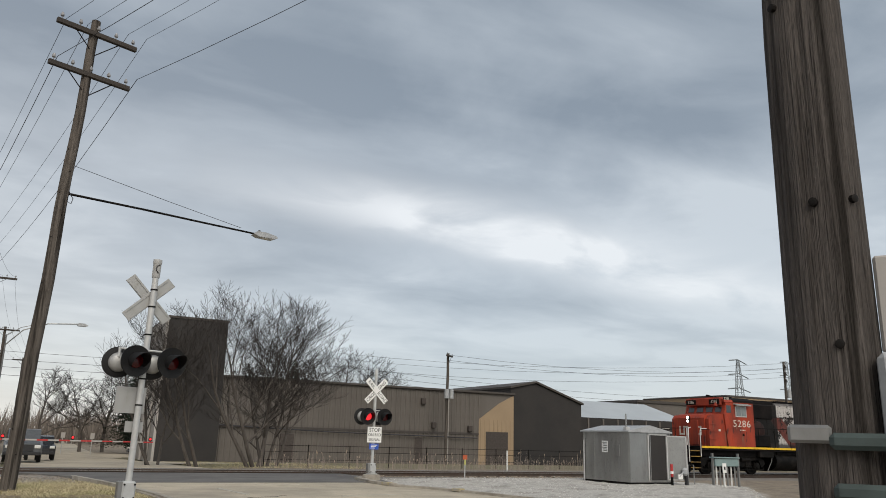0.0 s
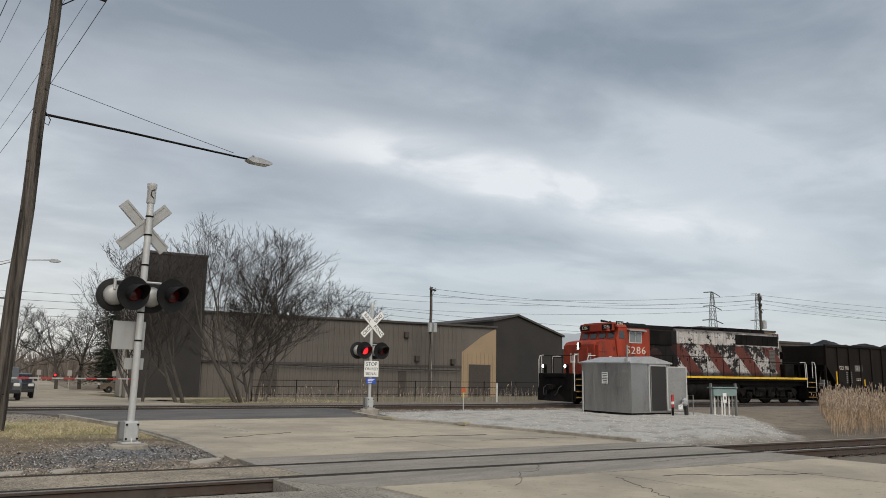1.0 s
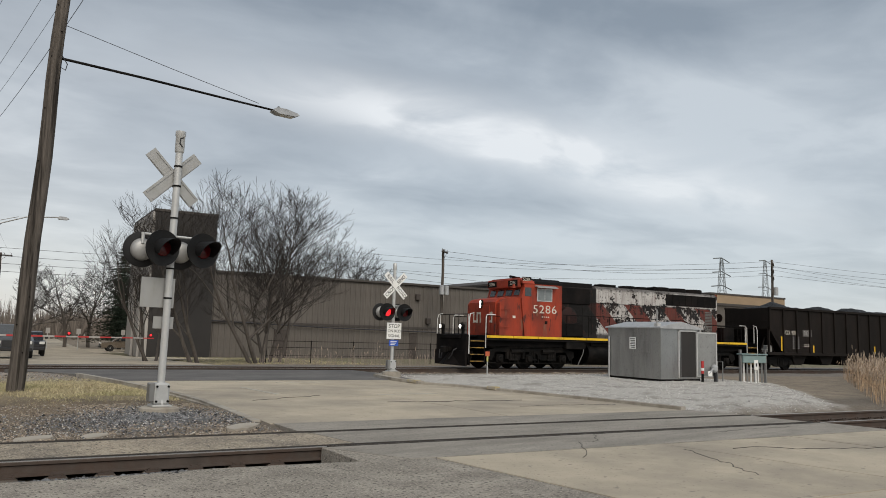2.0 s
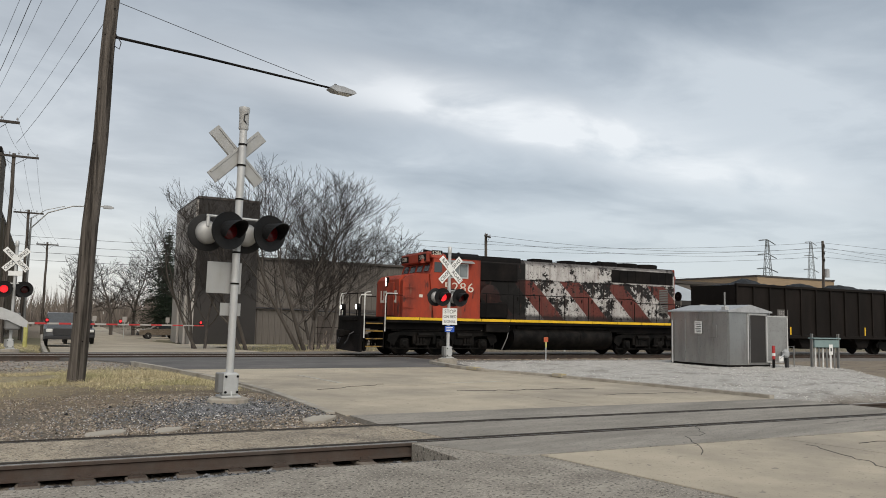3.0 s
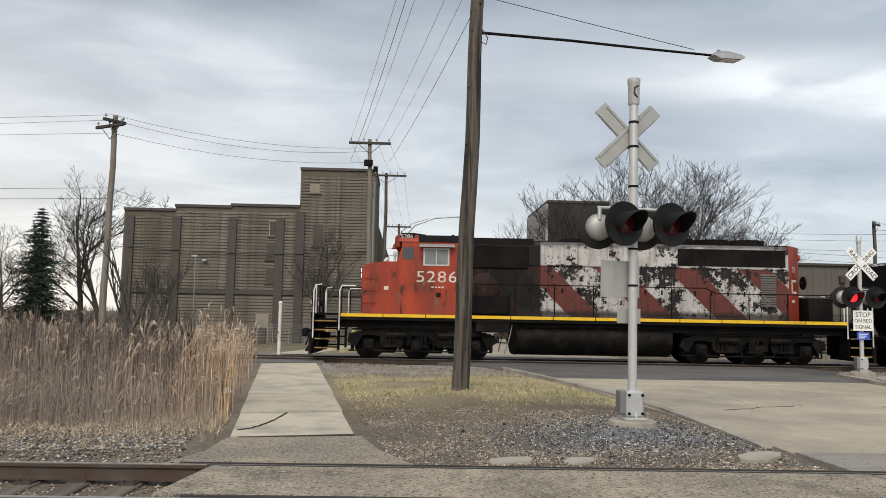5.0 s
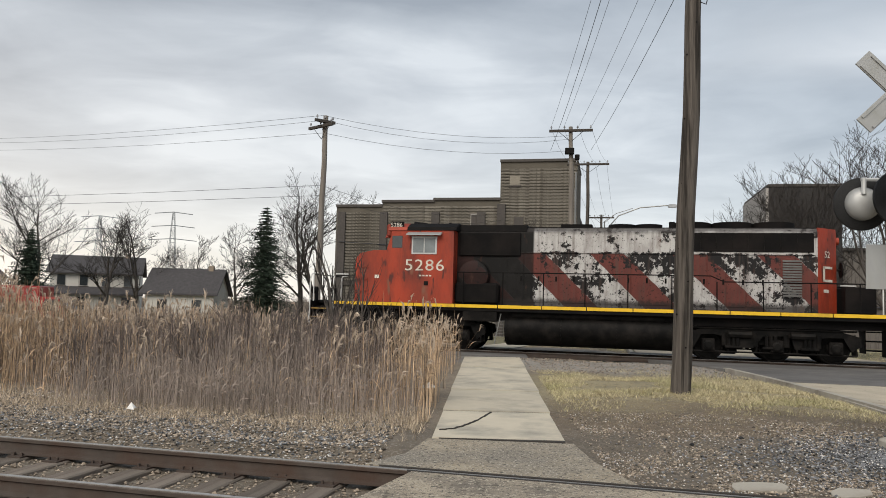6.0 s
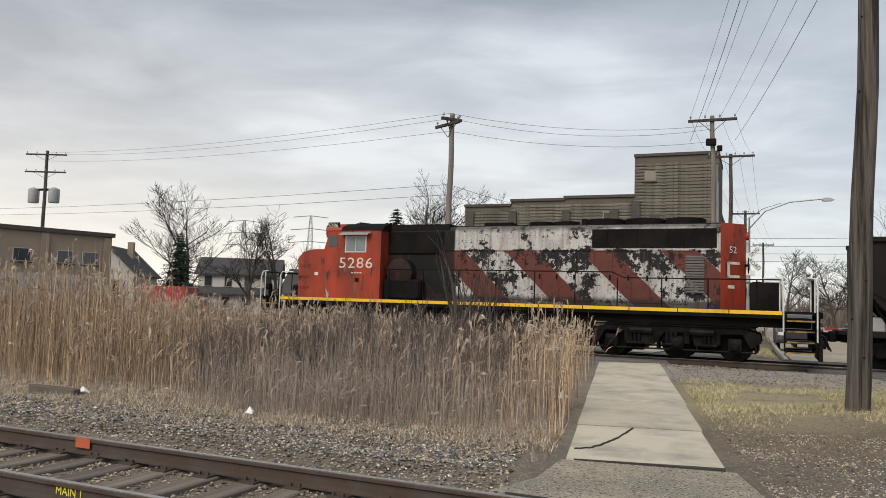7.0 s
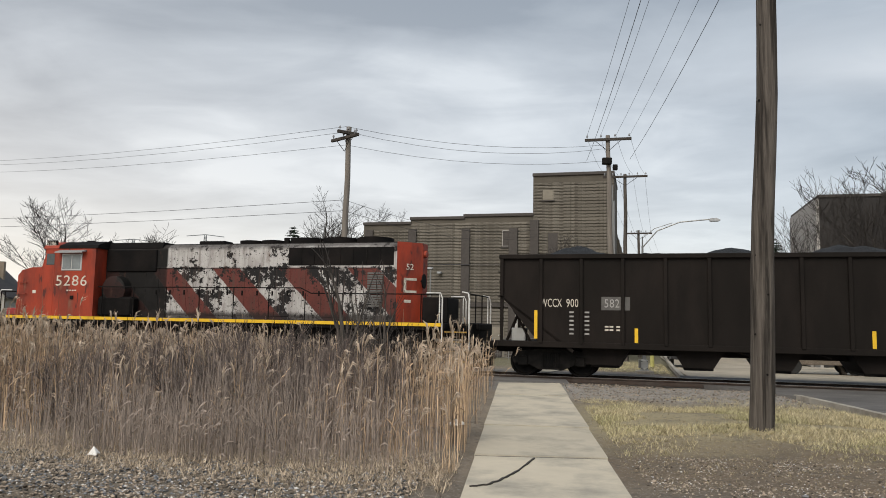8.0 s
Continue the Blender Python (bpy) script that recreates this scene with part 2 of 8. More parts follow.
M_ORANGE = material("loco_orange_red_paint", (0.31, 0.038, 0.014), 0.6, scale=1.6, var=0.26, fine=30, bump=0.06, stain=(0.125, 0.024, 0.014), stain_scale=1.1, stain_at=0.57, stretch=(1, 1, 0.30), specks=((4.5, 0.63, (0.085, 0.020, 0.014)), (2.2, 0.66, (0.20, 0.075, 0.045))))
M_LOCOBLACK = material("sooty_black_paint", (0.0065, 0.006, 0.006), 0.7, scale=2, var=0.4, bump=0.08, stain=(0.016, 0.013, 0.012), stain_scale=0.9, stain_at=0.58, spec=0.08)
M_UNDER = material("oily_black_running_gear", (0.0042, 0.004, 0.0038), 0.6, 0.0, scale=4, var=0.5, bump=0.15, stain=(0.017, 0.0145, 0.013), stain_scale=2.2, stain_at=0.55, spec=0.10)
M_YEL = material("yellow_stripe_paint", (0.75, 0.46, 0.02), 0.5, scale=3, var=0.12, bump=0.03, stain=(0.35, 0.22, 0.04), stain_scale=1.1, stain_at=0.66)
M_YELDULL = material("grimy_yellow_step_paint", (0.34, 0.20, 0.035), 0.7, scale=4, var=0.25, bump=0.03, stain=(0.06, 0.045, 0.03), stain_scale=3.0, stain_at=0.52)
M_CHROME = material("white_handrail_paint", (0.70, 0.70, 0.68), 0.4, bump=0, stain=(0.45, 0.43, 0.40), stain_scale=3)
M_GLASS = material("dark_cab_glass", (0.03, 0.036, 0.04), 0.08, bump=0, spec=0.8)
M_GLASSPALE = material("grimy_window_glass", (0.16, 0.18, 0.185), 0.15, bump=0, spec=0.7, scale=3)
M_HEADLAMP = material("headlamp_glow", (0.9, 0.9, 0.85), 0.2, emit=(1.0, 0.95, 0.82), strength=5.0, bump=0)
M_LENS = material("clear_lamp_glass", (0.6, 0.6, 0.58), 0.15, bump=0)
M_HOPPER = material("dark_brown_hopper_paint", (0.011, 0.009, 0.0078), 0.65, scale=1.4, var=0.25, bump=0.08, stain=(0.020, 0.0155, 0.0135), stain_scale=0.8, stain_at=0.6, stretch=(1, 1, 0.35), spec=0.1)
M_COAL = material("coal", (0.010, 0.010, 0.0105), 0.6, scale=6, var=0.4, bump=0.8, bump_dist=0.05)
M_PRIMER = material("faded_number_patch", (0.10, 0.095, 0.09), 0.8, bump=0.02)
M_LETWHITE = material("white_lettering", (0.60, 0.56, 0.49), 0.7, scale=9, var=0.2, bump=0, stain=(0.40, 0.34, 0.28), stain_scale=5, stain_at=0.58)
M_LETGREY = material("grey_lettering", (0.30, 0.29, 0.28), 0.6, bump=0)
M_BRICK = material("brown_brick", (0.192, 0.174, 0.147), 0.95, scale=0.5, var=0.2, fine=9, bump=0.25, stain=(0.088, 0.079, 0.066), stain_scale=0.16, stain_at=0.53, spec=0.15, rand=0.12, stretch=(1, 1, 3), specks=((2.6, 0.55, (0.105, 0.094, 0.078)), (4.5, 0.57, (0.215, 0.196, 0.165)), (9, 0.60, (0.085, 0.075, 0.062))))
M_MORTAR = material("shadowed_brick_joints", (0.108, 0.096, 0.079), 0.95, scale=0.6, var=0.2, bump=0.2, spec=0.15)
M_BRICKLOW = material("stained_plinth_brick", (0.185, 0.167, 0.141), 0.9, scale=0.6, var=0.18, fine=9, bump=0.25, stain=(0.10, 0.09, 0.078), stain_scale=0.3)
M_BRICKPALE = material("painted_masonry_infill", (0.24, 0.215, 0.175), 0.9, scale=2, var=0.15, bump=0.1)
M_COPING = material("dark_coping", (0.06, 0.052, 0.047), 0.7, bump=0.1)
M_SIDING = material("brown_metal_siding", (0.132, 0.118, 0.106), 0.65, 0.1, scale=0.4, var=0.10, bump=0.04, rand=0.06, stain=(0.072, 0.060, 0.050), stain_scale=0.2)
M_TANWALL = material("tan_metal_siding", (0.30, 0.22, 0.14), 0.7, scale=0.5, var=0.1, bump=0.05)
M_DARKWALL = material("charcoal_wall", (0.027, 0.025, 0.0245), 0.8, scale=0.4, var=0.15, bump=0.06, stain=(0.036, 0.032, 0.03), stain_scale=0.2)
M_GREYWALL = material("pale_grey_wall", (0.37, 0.35, 0.33), 0.85, scale=0.4, var=0.1, bump=0.05)
M_ROOFPALE = material("pale_metal_roof", (0.45, 0.48, 0.50), 0.5, 0.2, scale=0.3, var=0.1, bump=0.02)
M_ROOFDARK = material("dark_shingles", (0.06, 0.056, 0.058), 0.9, scale=3, var=0.25, bump=0.2)
M_HOUSE = material("pale_house_siding", (0.52, 0.50, 0.46), 0.8, scale=1, var=0.08, bump=0.05, rand=0.15)
M_TANBRICK = material("tan_brick", (0.27, 0.215, 0.165), 0.9, scale=0.8, var=0.12, fine=8, bump=0.2)
M_DOOR = material("brown_steel_door", (0.055, 0.045, 0.040), 0.7, bump=0.05)
M_CARGREY = material("dark_grey_car_paint", (0.075, 0.08, 0.086), 0.35, 0.0, bump=0, spec=0.6)
M_CARTAN = material("bronze_car_paint", (0.20, 0.165, 0.13), 0.3, 0.4, bump=0, spec=0.6)
M_CARRED = material("red_car_paint", (0.27, 0.022, 0.02), 0.35, 0.1, bump=0, spec=0.6)
M_CARBLACK = material("black_car_paint", (0.018, 0.018, 0.02), 0.3, 0.2, bump=0, spec=0.6)
M_TYRE = material("tyre_rubber", (0.02, 0.02, 0.02), 0.85, bump=0.05)
M_RIM = material("alloy_rim", (0.5, 0.5, 0.5), 0.3, 0.8, bump=0)
M_TOWER = material("lattice_tower_steel", (0.22, 0.24, 0.25), 0.7, 0.2, bump=0)
M_TEAL = material("faded_teal_paint", (0.19, 0.26, 0.26), 0.7, scale=4, var=0.15, bump=0.05)
M_YPOST = material("yellow_bollard_paint", (0.42, 0.40, 0.14), 0.6, bump=0.03)
M_ORGPAINT = material("orange_marking_paint", (0.42, 0.10, 0.045), 0.8, bump=0)
M_YELPAINT = material("yellow_marking_paint", (0.70, 0.62, 0.06), 0.8, bump=0)
M_LINE = material("worn_white_line", (0.50, 0.48, 0.42), 0.9, scale=3, var=0.1, stain=(0.38, 0.35, 0.30), stain_scale=2.0, stain_at=0.45)
# cracks and joints, and the shade painted into the flangeway gaps
M_CRACK = material("tar_dirt_and_flangeway_shade", (0.045, 0.04, 0.036), 0.95, bump=0.1)
M_LITTER = material("white_plastic_scrap", (0.75, 0.74, 0.72), 0.6, bump=0.05)


def hood_material():
    """White hood with red diagonals, its paint peeled to black in ragged patches."""
    m = material("peeling_striped_hood_paint", (0.5, 0.5, 0.5), 0.7, bump=0.08, spec=0.2)
    N, L, b = tree_of(m)

    def op(o, a, c=None):
        nd = N.new("ShaderNodeMath")
        nd.operation = o
        for i, v in enumerate((a, c)):
            if v is None:
                continue
            if isinstance(v, (int, float)):
                nd.inputs[i].default_value = v
            else:
                L.new(v, nd.inputs[i])
        return nd.outputs[0]

    def mixc(f, a, c):
        nd = N.new("ShaderNodeMix")
        nd.data_type = "RGBA"
        for i, v in ((0, f), (6, a), (7, c)):
            if isinstance(v, tuple):
                nd.inputs[i].default_value = (*v, 1)
            elif isinstance(v, (int, float)):
                nd.inputs[i].default_value = v
            else:
                L.new(v, nd.inputs[i])
        return nd.outputs[2]

    tc = N.new("ShaderNodeTexCoord")
    sp = N.new("ShaderNodeSeparateXYZ")
    L.new(tc.outputs["Object"], sp.inputs[0])
    u, v, z = sp.outputs

    def noi(scale, detail, rough, stretch=(1, 1, 1), shift=(0, 0, 0)):
        mp = N.new("ShaderNodeMapping")
        mp.inputs["Scale"].default_value = stretch
        mp.inputs["Location"].default_value = shift
        L.new(tc.outputs["Object"], mp.inputs[0])
        no = N.new("ShaderNodeTexNoise")
        no.inputs["Scale"].default_value, no.inputs["Detail"].default_value, no.inputs["Roughness"].default_value = scale, detail, rough
        L.new(mp.outputs[0], no.inputs["Vector"])
        return no.outputs[0]

    def step(x, lo, hi):
        nd = N.new("ShaderNodeMapRange")
        nd.inputs[1].default_value, nd.inputs[2].default_value = lo, hi
        L.new(x, nd.inputs[0])
        return nd.outputs[0]

    q = op("ADD", op("ADD", u, op("MULTIPLY", z, 1.0)), op("MULTIPLY", op("SUBTRACT", noi(3, 3, 0.6), 0.5), 0.12))
    ph = op("MODULO", op("SUBTRACT", q, 3.36), 2.65)
    red = op("MULTIPLY", step(ph, 0.0, 0.03), op("SUBTRACT", 1.0, step(ph, 1.13, 1.16)))
    up = op("SUBTRACT", 1.0, step(z, 3.40, 3.46))
    red = op("MULTIPLY", red, up)
    white = mixc(step(noi(1.6, 6, 0.7, (1, 1, 0.4)), 0.46, 0.74), (0.49, 0.475, 0.46), (0.22, 0.19, 0.18))
    redc = mixc(step(noi(2.0, 6, 0.7, (1, 1, 0.5)), 0.35, 0.75), (0.150, 0.042, 0.034), (0.085, 0.032, 0.027))
    c = mixc(red, white, redc)
    # paint lost down to black in ragged clumps, most of it along the door tops
    worn = noi(0.95, 9, 0.70, (1.15, 1, 0.9), (4.2, 0, 1.1))
    rag = noi(4.6, 9, 0.74, (1.0, 1, 1.0), (7.1, 0, 3.3))
    belt = op("MULTIPLY", step(z, 2.75, 3.3), op("SUBTRACT", 1.0, step(z, 3.42, 3.52)))
    top = step(z, 3.44, 3.5)
    lim = op("ADD", op("MULTIPLY", worn, 0.55), op("MULTIPLY", rag, 0.45))
    lim = op("SUBTRACT", op("ADD", lim, op("MULTIPLY", belt, 0.045)), op("ADD", op("MULTIPLY", red, 0.055), op("MULTIPLY", top, 0.03)))
    c = mixc(step(lim, 0.514, 0.524), c, (0.016, 0.015, 0.0155))
    streak = noi(2.6, 5, 0.65, (3.6, 1, 0.18), (1, 2, 3))
    c = mixc(op("MULTIPLY", step(streak, 0.52, 0.68), 0.6), c, (0.085, 0.058, 0.048))
    chip = noi(9.5, 7, 0.75, (1.0, 1, 1.2), (9, 2, 5))
    c = mixc(step(chip, 0.60, 0.615), c, (0.018, 0.016, 0.016))
    # forward of the first door seam the paint is sooted nearly black
    soot = op("SUBTRACT", 1.0, step(u, 8.62, 8.68))
    c = mixc(op("MULTIPLY", soot, op("SUBTRACT", 0.992, op("MULTIPLY", red, 0.15))), c, (0.0085, 0.0078, 0.0075))
    foot = op("SUBTRACT", 1.0, step(op("ADD", z, op("MULTIPLY", rag, 0.5)), 2.02, 2.16))
    c = mixc(op("MULTIPLY", foot, 0.85), c, (0.024, 0.020, 0.019))
    rust = noi(3.0, 6, 0.7, (1, 1, 0.35), (2, 5, 8))
    c = mixc(op("MULTIPLY", step(rust, 0.60, 0.72), 0.55), c, (0.10, 0.045, 0.03))
    crown = step(op("ADD", z, op("MULTIPLY", worn, 0.5)), 4.30, 4.46)
    c = mixc(op("MULTIPLY", crown, 0.8), c, (0.04, 0.035, 0.033))
    L.new(c, b.inputs["Base Color"])
    return m


M_HOOD = hood_material()


def ground_material():
    """Dirt and thatch, with gravel along the tracks and round the hut and grass on the verges."""
    m = material("ground_dirt", (0.215, 0.175, 0.13), 0.95, scale=0.9, var=0.3, fine=22, bump=0.7, bump_dist=0.04)
    N, L, b = tree_of(m)
    base = b.inputs["Base Color"].links[0].from_socket
    tc = N.new("ShaderNodeTexCoord")
    sp = N.new("ShaderNodeSeparateXYZ")
    no = N.new("ShaderNodeTexNoise")
    no.inputs["Scale"].default_value, no.inputs["Detail"].default_value = 0.7, 6
    L.new(tc.outputs["Object"], no.inputs["Vector"])
    off = N.new("ShaderNodeVectorMath")
    off.operation = "MULTIPLY_ADD"
    L.new(no.outputs[1], off.inputs[0])
    off.inputs[1].default_value = (2.4, 2.4, 0)
    L.new(tc.outputs["Object"], off.inputs[2])
    L.new(off.outputs[0], sp.inputs[0])
    x0, y0 = sp.outputs[0], sp.outputs[1]

    def op(o, a, c):
        nd = N.new("ShaderNodeMath")
        nd.operation = o
        for i, v in enumerate((a, c)):
            if isinstance(v, (int, float)):
                nd.inputs[i].default_value = v
            else:
                L.new(v, nd.inputs[i])
        return nd.outputs[0]

    def rng(x, lo, hi, s=0.5):
        r = []
        for a in (lo, hi):
            nd = N.new("ShaderNodeMapRange")
            nd.inputs[1].default_value, nd.inputs[2].default_value = a + 1.2 - s, a + 1.2 + s
            L.new(x, nd.inputs[0])
            r.append(nd.outputs[0])
        return op("SUBTRACT", r[0], r[1])

    def blend(f, c, col):
        nd = N.new("ShaderNodeMix")
        nd.data_type = "RGBA"
        L.new(f, nd.inputs[0])
        L.new(c, nd.inputs[6])
        nd.inputs[7].default_value = (*col, 1)
        return nd.outputs[2]

    def speck(scale, lo, hi, c, a, col):
        vo = N.new("ShaderNodeTexNoise")
        vo.inputs["Scale"].default_value, vo.inputs["Detail"].default_value = scale, 4
        L.new(tc.outputs["Object"], vo.inputs["Vector"])
        nd = N.new("ShaderNodeMapRange")
        nd.inputs[1].default_value, nd.inputs[2].default_value = lo, hi
        L.new(vo.outputs[0], nd.inputs[0])
        return blend(op("MULTIPLY", nd.outputs[0], a), c, col)

    along = op("ADD", y0, op("MULTIPLY", x0, 0.184))
    far = op("ADD", y0, op("MULTIPLY", x0, 0.182))
    c = base
    c = blend(op("MULTIPLY", op("MULTIPLY", rng(x0, 0.6, 7.4), rng(y0, 13.0, 28.5)), 0.9), c, (0.140, 0.104, 0.069))
    c = blend(op("MULTIPLY", op("MULTIPLY", rng(x0, 0.8, 7.2), rng(y0, 20.6, 26.8, 1.0)), 0.75), c, (0.36, 0.31, 0.185))
    c = blend(op("MULTIPLY", rng(far, 43.5, 95.0, 2.0), 0.7), c, (0.14, 0.135, 0.06))
    c = blend(op("MULTIPLY", rng(along, 10.6, 18.2), 0.85), c, (0.130, 0.108, 0.084))
    c = blend(op("MULTIPLY", rng(far, 29.6, 40.5), 0.85), c, (0.19, 0.18, 0.17))
    c = blend(op("MULTIPLY", op("MULTIPLY", rng(x0, 14.5, 32.0), op("MULTIPLY", rng(along, 16.2, 30.0), rng(op("ADD", y0, op("MULTIPLY", x0, -0.69)), -3.5, 60.0))), 0.95), c, (0.49, 0.475, 0.445))
    c = blend(op("MULTIPLY", op("MULTIPLY", rng(x0, 0.8, 6.8), rng(y0, 27.2, 31.8)), 0.75), c, (0.34, 0.32, 0.29))
    c = speck(1.4, 0.50, 0.66, c, 0.45, (0.10, 0.082, 0.062))
    c = speck(16, 0.55, 0.72, c, 0.5, (0.32, 0.28, 0.23))
    c = speck(38, 0.60, 0.66, c, 0.6, (0.40, 0.37, 0.32))
    c = speck(9, 0.55, 0.70, c, 0.5, (0.07, 0.062, 0.055))
    L.new(c, b.inputs["Base Color"])
    return m


M_GROUND = ground_material()

# ------------------------------------------------------------ helpers for building
class Geo:
    """Gathers vertices and faces for one mesh."""

    def __init__(self):
        self.v, self.f = [], []

    def add(self, vs, fs):
        o = len(self.v)
        self.v.extend(vs)
        self.f.extend([tuple(i + o for i in q) for q in fs])
        return self

    def box(self, x0, x1, y0, y1, z0, z1, c=0.0):
        if c <= 0:
            vs = [(x, y, z) for z in (z0, z1) for y in (y0, y1) for x in (x0, x1)]
            return self.add(vs, [(0, 2, 3, 1), (4, 5, 7, 6), (0, 1, 5, 4), (2, 6, 7, 3), (0, 4, 6, 2), (1, 3, 7, 5)])
        c = min(c, (x1 - x0) / 3, (y1 - y0) / 3, (z1 - z0) / 3)
        ring = lambda d: [(x0 + d, y0 + c), (x0 + c, y0 + d), (x1 - c, y0 + d), (x1 - d, y0 + c), (x1 - d, y1 - c), (x1 - c, y1 - d), (x0 + c, y1 - d), (x0 + d, y1 - c)]
        vs = [(x, y, z) for d, z in ((c, z0), (0, z0 + c), (0, z1 - c), (c, z1)) for x, y in ring(d)]
        fs = [tuple(range(7, -1, -1)), tuple(range(24, 32))]
        for k in range(3):
            fs += [(8 * k + i, 8 * k + (i + 1) % 8, 8 * k + 8 + (i + 1) % 8, 8 * k + 8 + i) for i in range(8)]
        return self.add(vs, fs)

    def tube(self, pts, radii, n=8, cap=True):
        pts = [Vector(p) for p in pts]
        if isinstance(radii, (int, float)):
            radii = [radii] * len(pts)
        vs, fs = [], []
        d = (pts[1] - pts[0]).normalized()
        side = d.cross(Vector((0, 0, 1)))
        side = side.normalized() if side.length > 0.05 else Vector((1, 0, 0))
        for i, p in enumerate(pts):
            a, b = pts[max(i - 1, 0)], pts[min(i + 1, len(pts) - 1)]
            d = (b - a).normalized()
            side = (side - d * side.dot(d))
            side = side.normalized() if side.length > 1e-4 else d.orthogonal().normalized()
            up = d.cross(side)
            for k in range(n):
                t = 2 * math.pi * k / n
                vs.append(tuple(p + (side * math.cos(t) + up * math.sin(t)) * radii[i]))
        for i in range(len(pts) - 1):
            fs += [(i * n + k, i * n + (k + 1) % n, (i + 1) * n + (k + 1) % n, (i + 1) * n + k) for k in range(n)]
        if cap:
            fs += [tuple(range(n - 1, -1, -1)), tuple(range((len(pts) - 1) * n, len(pts) * n))]
        return self.add(vs, fs)

    def lathe(self, origin, axis, profile, n=16):
        """profile: (distance along the axis, radius)."""
        o, a = Vector(origin), Vector(axis).normalized()
        s = a.orthogonal().normalized()
        t = a.cross(s)
        vs = [tuple(o + a * h + (s * math.cos(2 * math.pi * k / n) + t * math.sin(2 * math.pi * k / n)) * r) for h, r in profile for k in range(n)]
        m = len(profile)
        fs = [(i * n + k, i * n + (k + 1) % n, (i + 1) * n + (k + 1) % n, (i + 1) * n + k) for i in range(m - 1) for k in range(n)]
        fs += [tuple(range(n - 1, -1, -1)), tuple(range((m - 1) * n, m * n))]
        return self.add(vs, fs)

    def prism(self, poly, axis, a, b):
        """A polygon drawn in the two other axes, drawn out along axis from a to b."""
        k = "xyz".index(axis)
        n = len(poly)

        def pt(p, h):
            q = list(p)
            q.insert(k, h)
            return tuple(q)

        vs = [pt(p, h) for h in (a, b) for p in poly]
        return self.add(vs, [tuple(range(n - 1, -1, -1)), tuple(range(n, 2 * n))] + [(i, (i + 1) % n, n + (i + 1) % n, n + i) for i in range(n)])

    def moved(self, m):
        self.v = [tuple(m @ Vector(p)) for p in self.v]
        return self

    def mesh(self, name, mat, smooth=False):
        me = bpy.data.meshes.new(name)
        me.from_pydata(self.v, [], self.f)
        bm = bmesh.new()
        bm.from_mesh(me)
        bmesh.ops.recalc_face_normals(bm, faces=bm.faces)
        bm.to_mesh(me)
        bm.free()
        me.materials.append(mat)
        if smooth:
            me.shade_smooth()
            me.set_sharp_from_angle(angle=radians(35))
        return me

    def quick(self, name, mat):
        me = bpy.data.meshes.new(name)
        me.from_pydata(self.v, [], self.f)
        me.materials.append(mat)
        return me


def thing(name, label, category, m=None, group="", kind=""):
    ob = tagged(new(name), label, category, group, kind)
    ob.empty_display_size = 0.2
    if m is not None:
        ob.matrix_basis = m
    return ob


def part(name, geo, mat, parent, label="", smooth=False, m=None):
    me = geo if isinstance(geo, bpy.types.Mesh) else geo.mesh(name, mat, smooth)
    ob = new(name, me)
    ob.parent = parent
    if m is not None:
        ob.matrix_basis = m
    if label:
        ob["label"] = label
    return ob


def solo(name, geo, mat, label, category, m=None, group="", kind="", smooth=False):
    ob = tagged(new(name, geo.mesh(name, mat, smooth)), label, category, group, kind)
    if m is not None:
        ob.matrix_basis = m
    return ob


def lettering(text, size, mat, depth=0.004, align="CENTER", space=1.0, wide=1.0):
    """The mesh of a line of text in the xz plane, read from -y."""
    cu = bpy.data.curves.new("lettering", "FONT")
    cu.space_character = space
    cu.body, cu.size, cu.align_x, cu.align_y, cu.extrude, cu.resolution_u = text, size, align, "CENTER", depth / 2, 3
    ob = new("lettering", cu)
    bpy.context.view_layer.update()
    me = bpy.data.meshes.new_from_object(ob.evaluated_get(bpy.context.evaluated_depsgraph_get()))
    bpy.data.objects.remove(ob)
    bpy.data.curves.remove(cu)
    me.transform(pose(0, 0, 0, 90, 0, 0) @ Matrix.Diagonal((wide, 1, 1, 1)))
    me.materials.clear()
    me.materials.append(mat)
    return me


# the far track's frame: s along the rails to the right, v away from the camera; the near track's frame likewise
FAR_ANGLE, NEAR_ANGLE = -9.11, -10.43
FAR, NEAR = pose(0, 34.747, 0, 0, 0, FAR_ANGLE), pose(0, 13.94, 0, 0, 0, NEAR_ANGLE)
FARI = FAR.inverted()
# the main track itself runs parallel to the near one
TRACK_ANGLE = -10.5
TRACK = pose(0, 34.747, 0, 0, 0, TRACK_ANGLE)
TRACKI = TRACK.inverted()
NEARI = NEAR.inverted()


def far_xy(s, v, z=0.0):
    return tuple(FAR @ Vector((s, v, z)))


def drop(v):
    """The land falls off gently beyond the far track."""
    return -0.022 * min(max(v - 3.0, 0.0), 48.0)


def smooth(a, b, x):
    t = min(max((x - a) / (b - a), 0.0), 1.0)
    return t * t * (3 - 2 * t)


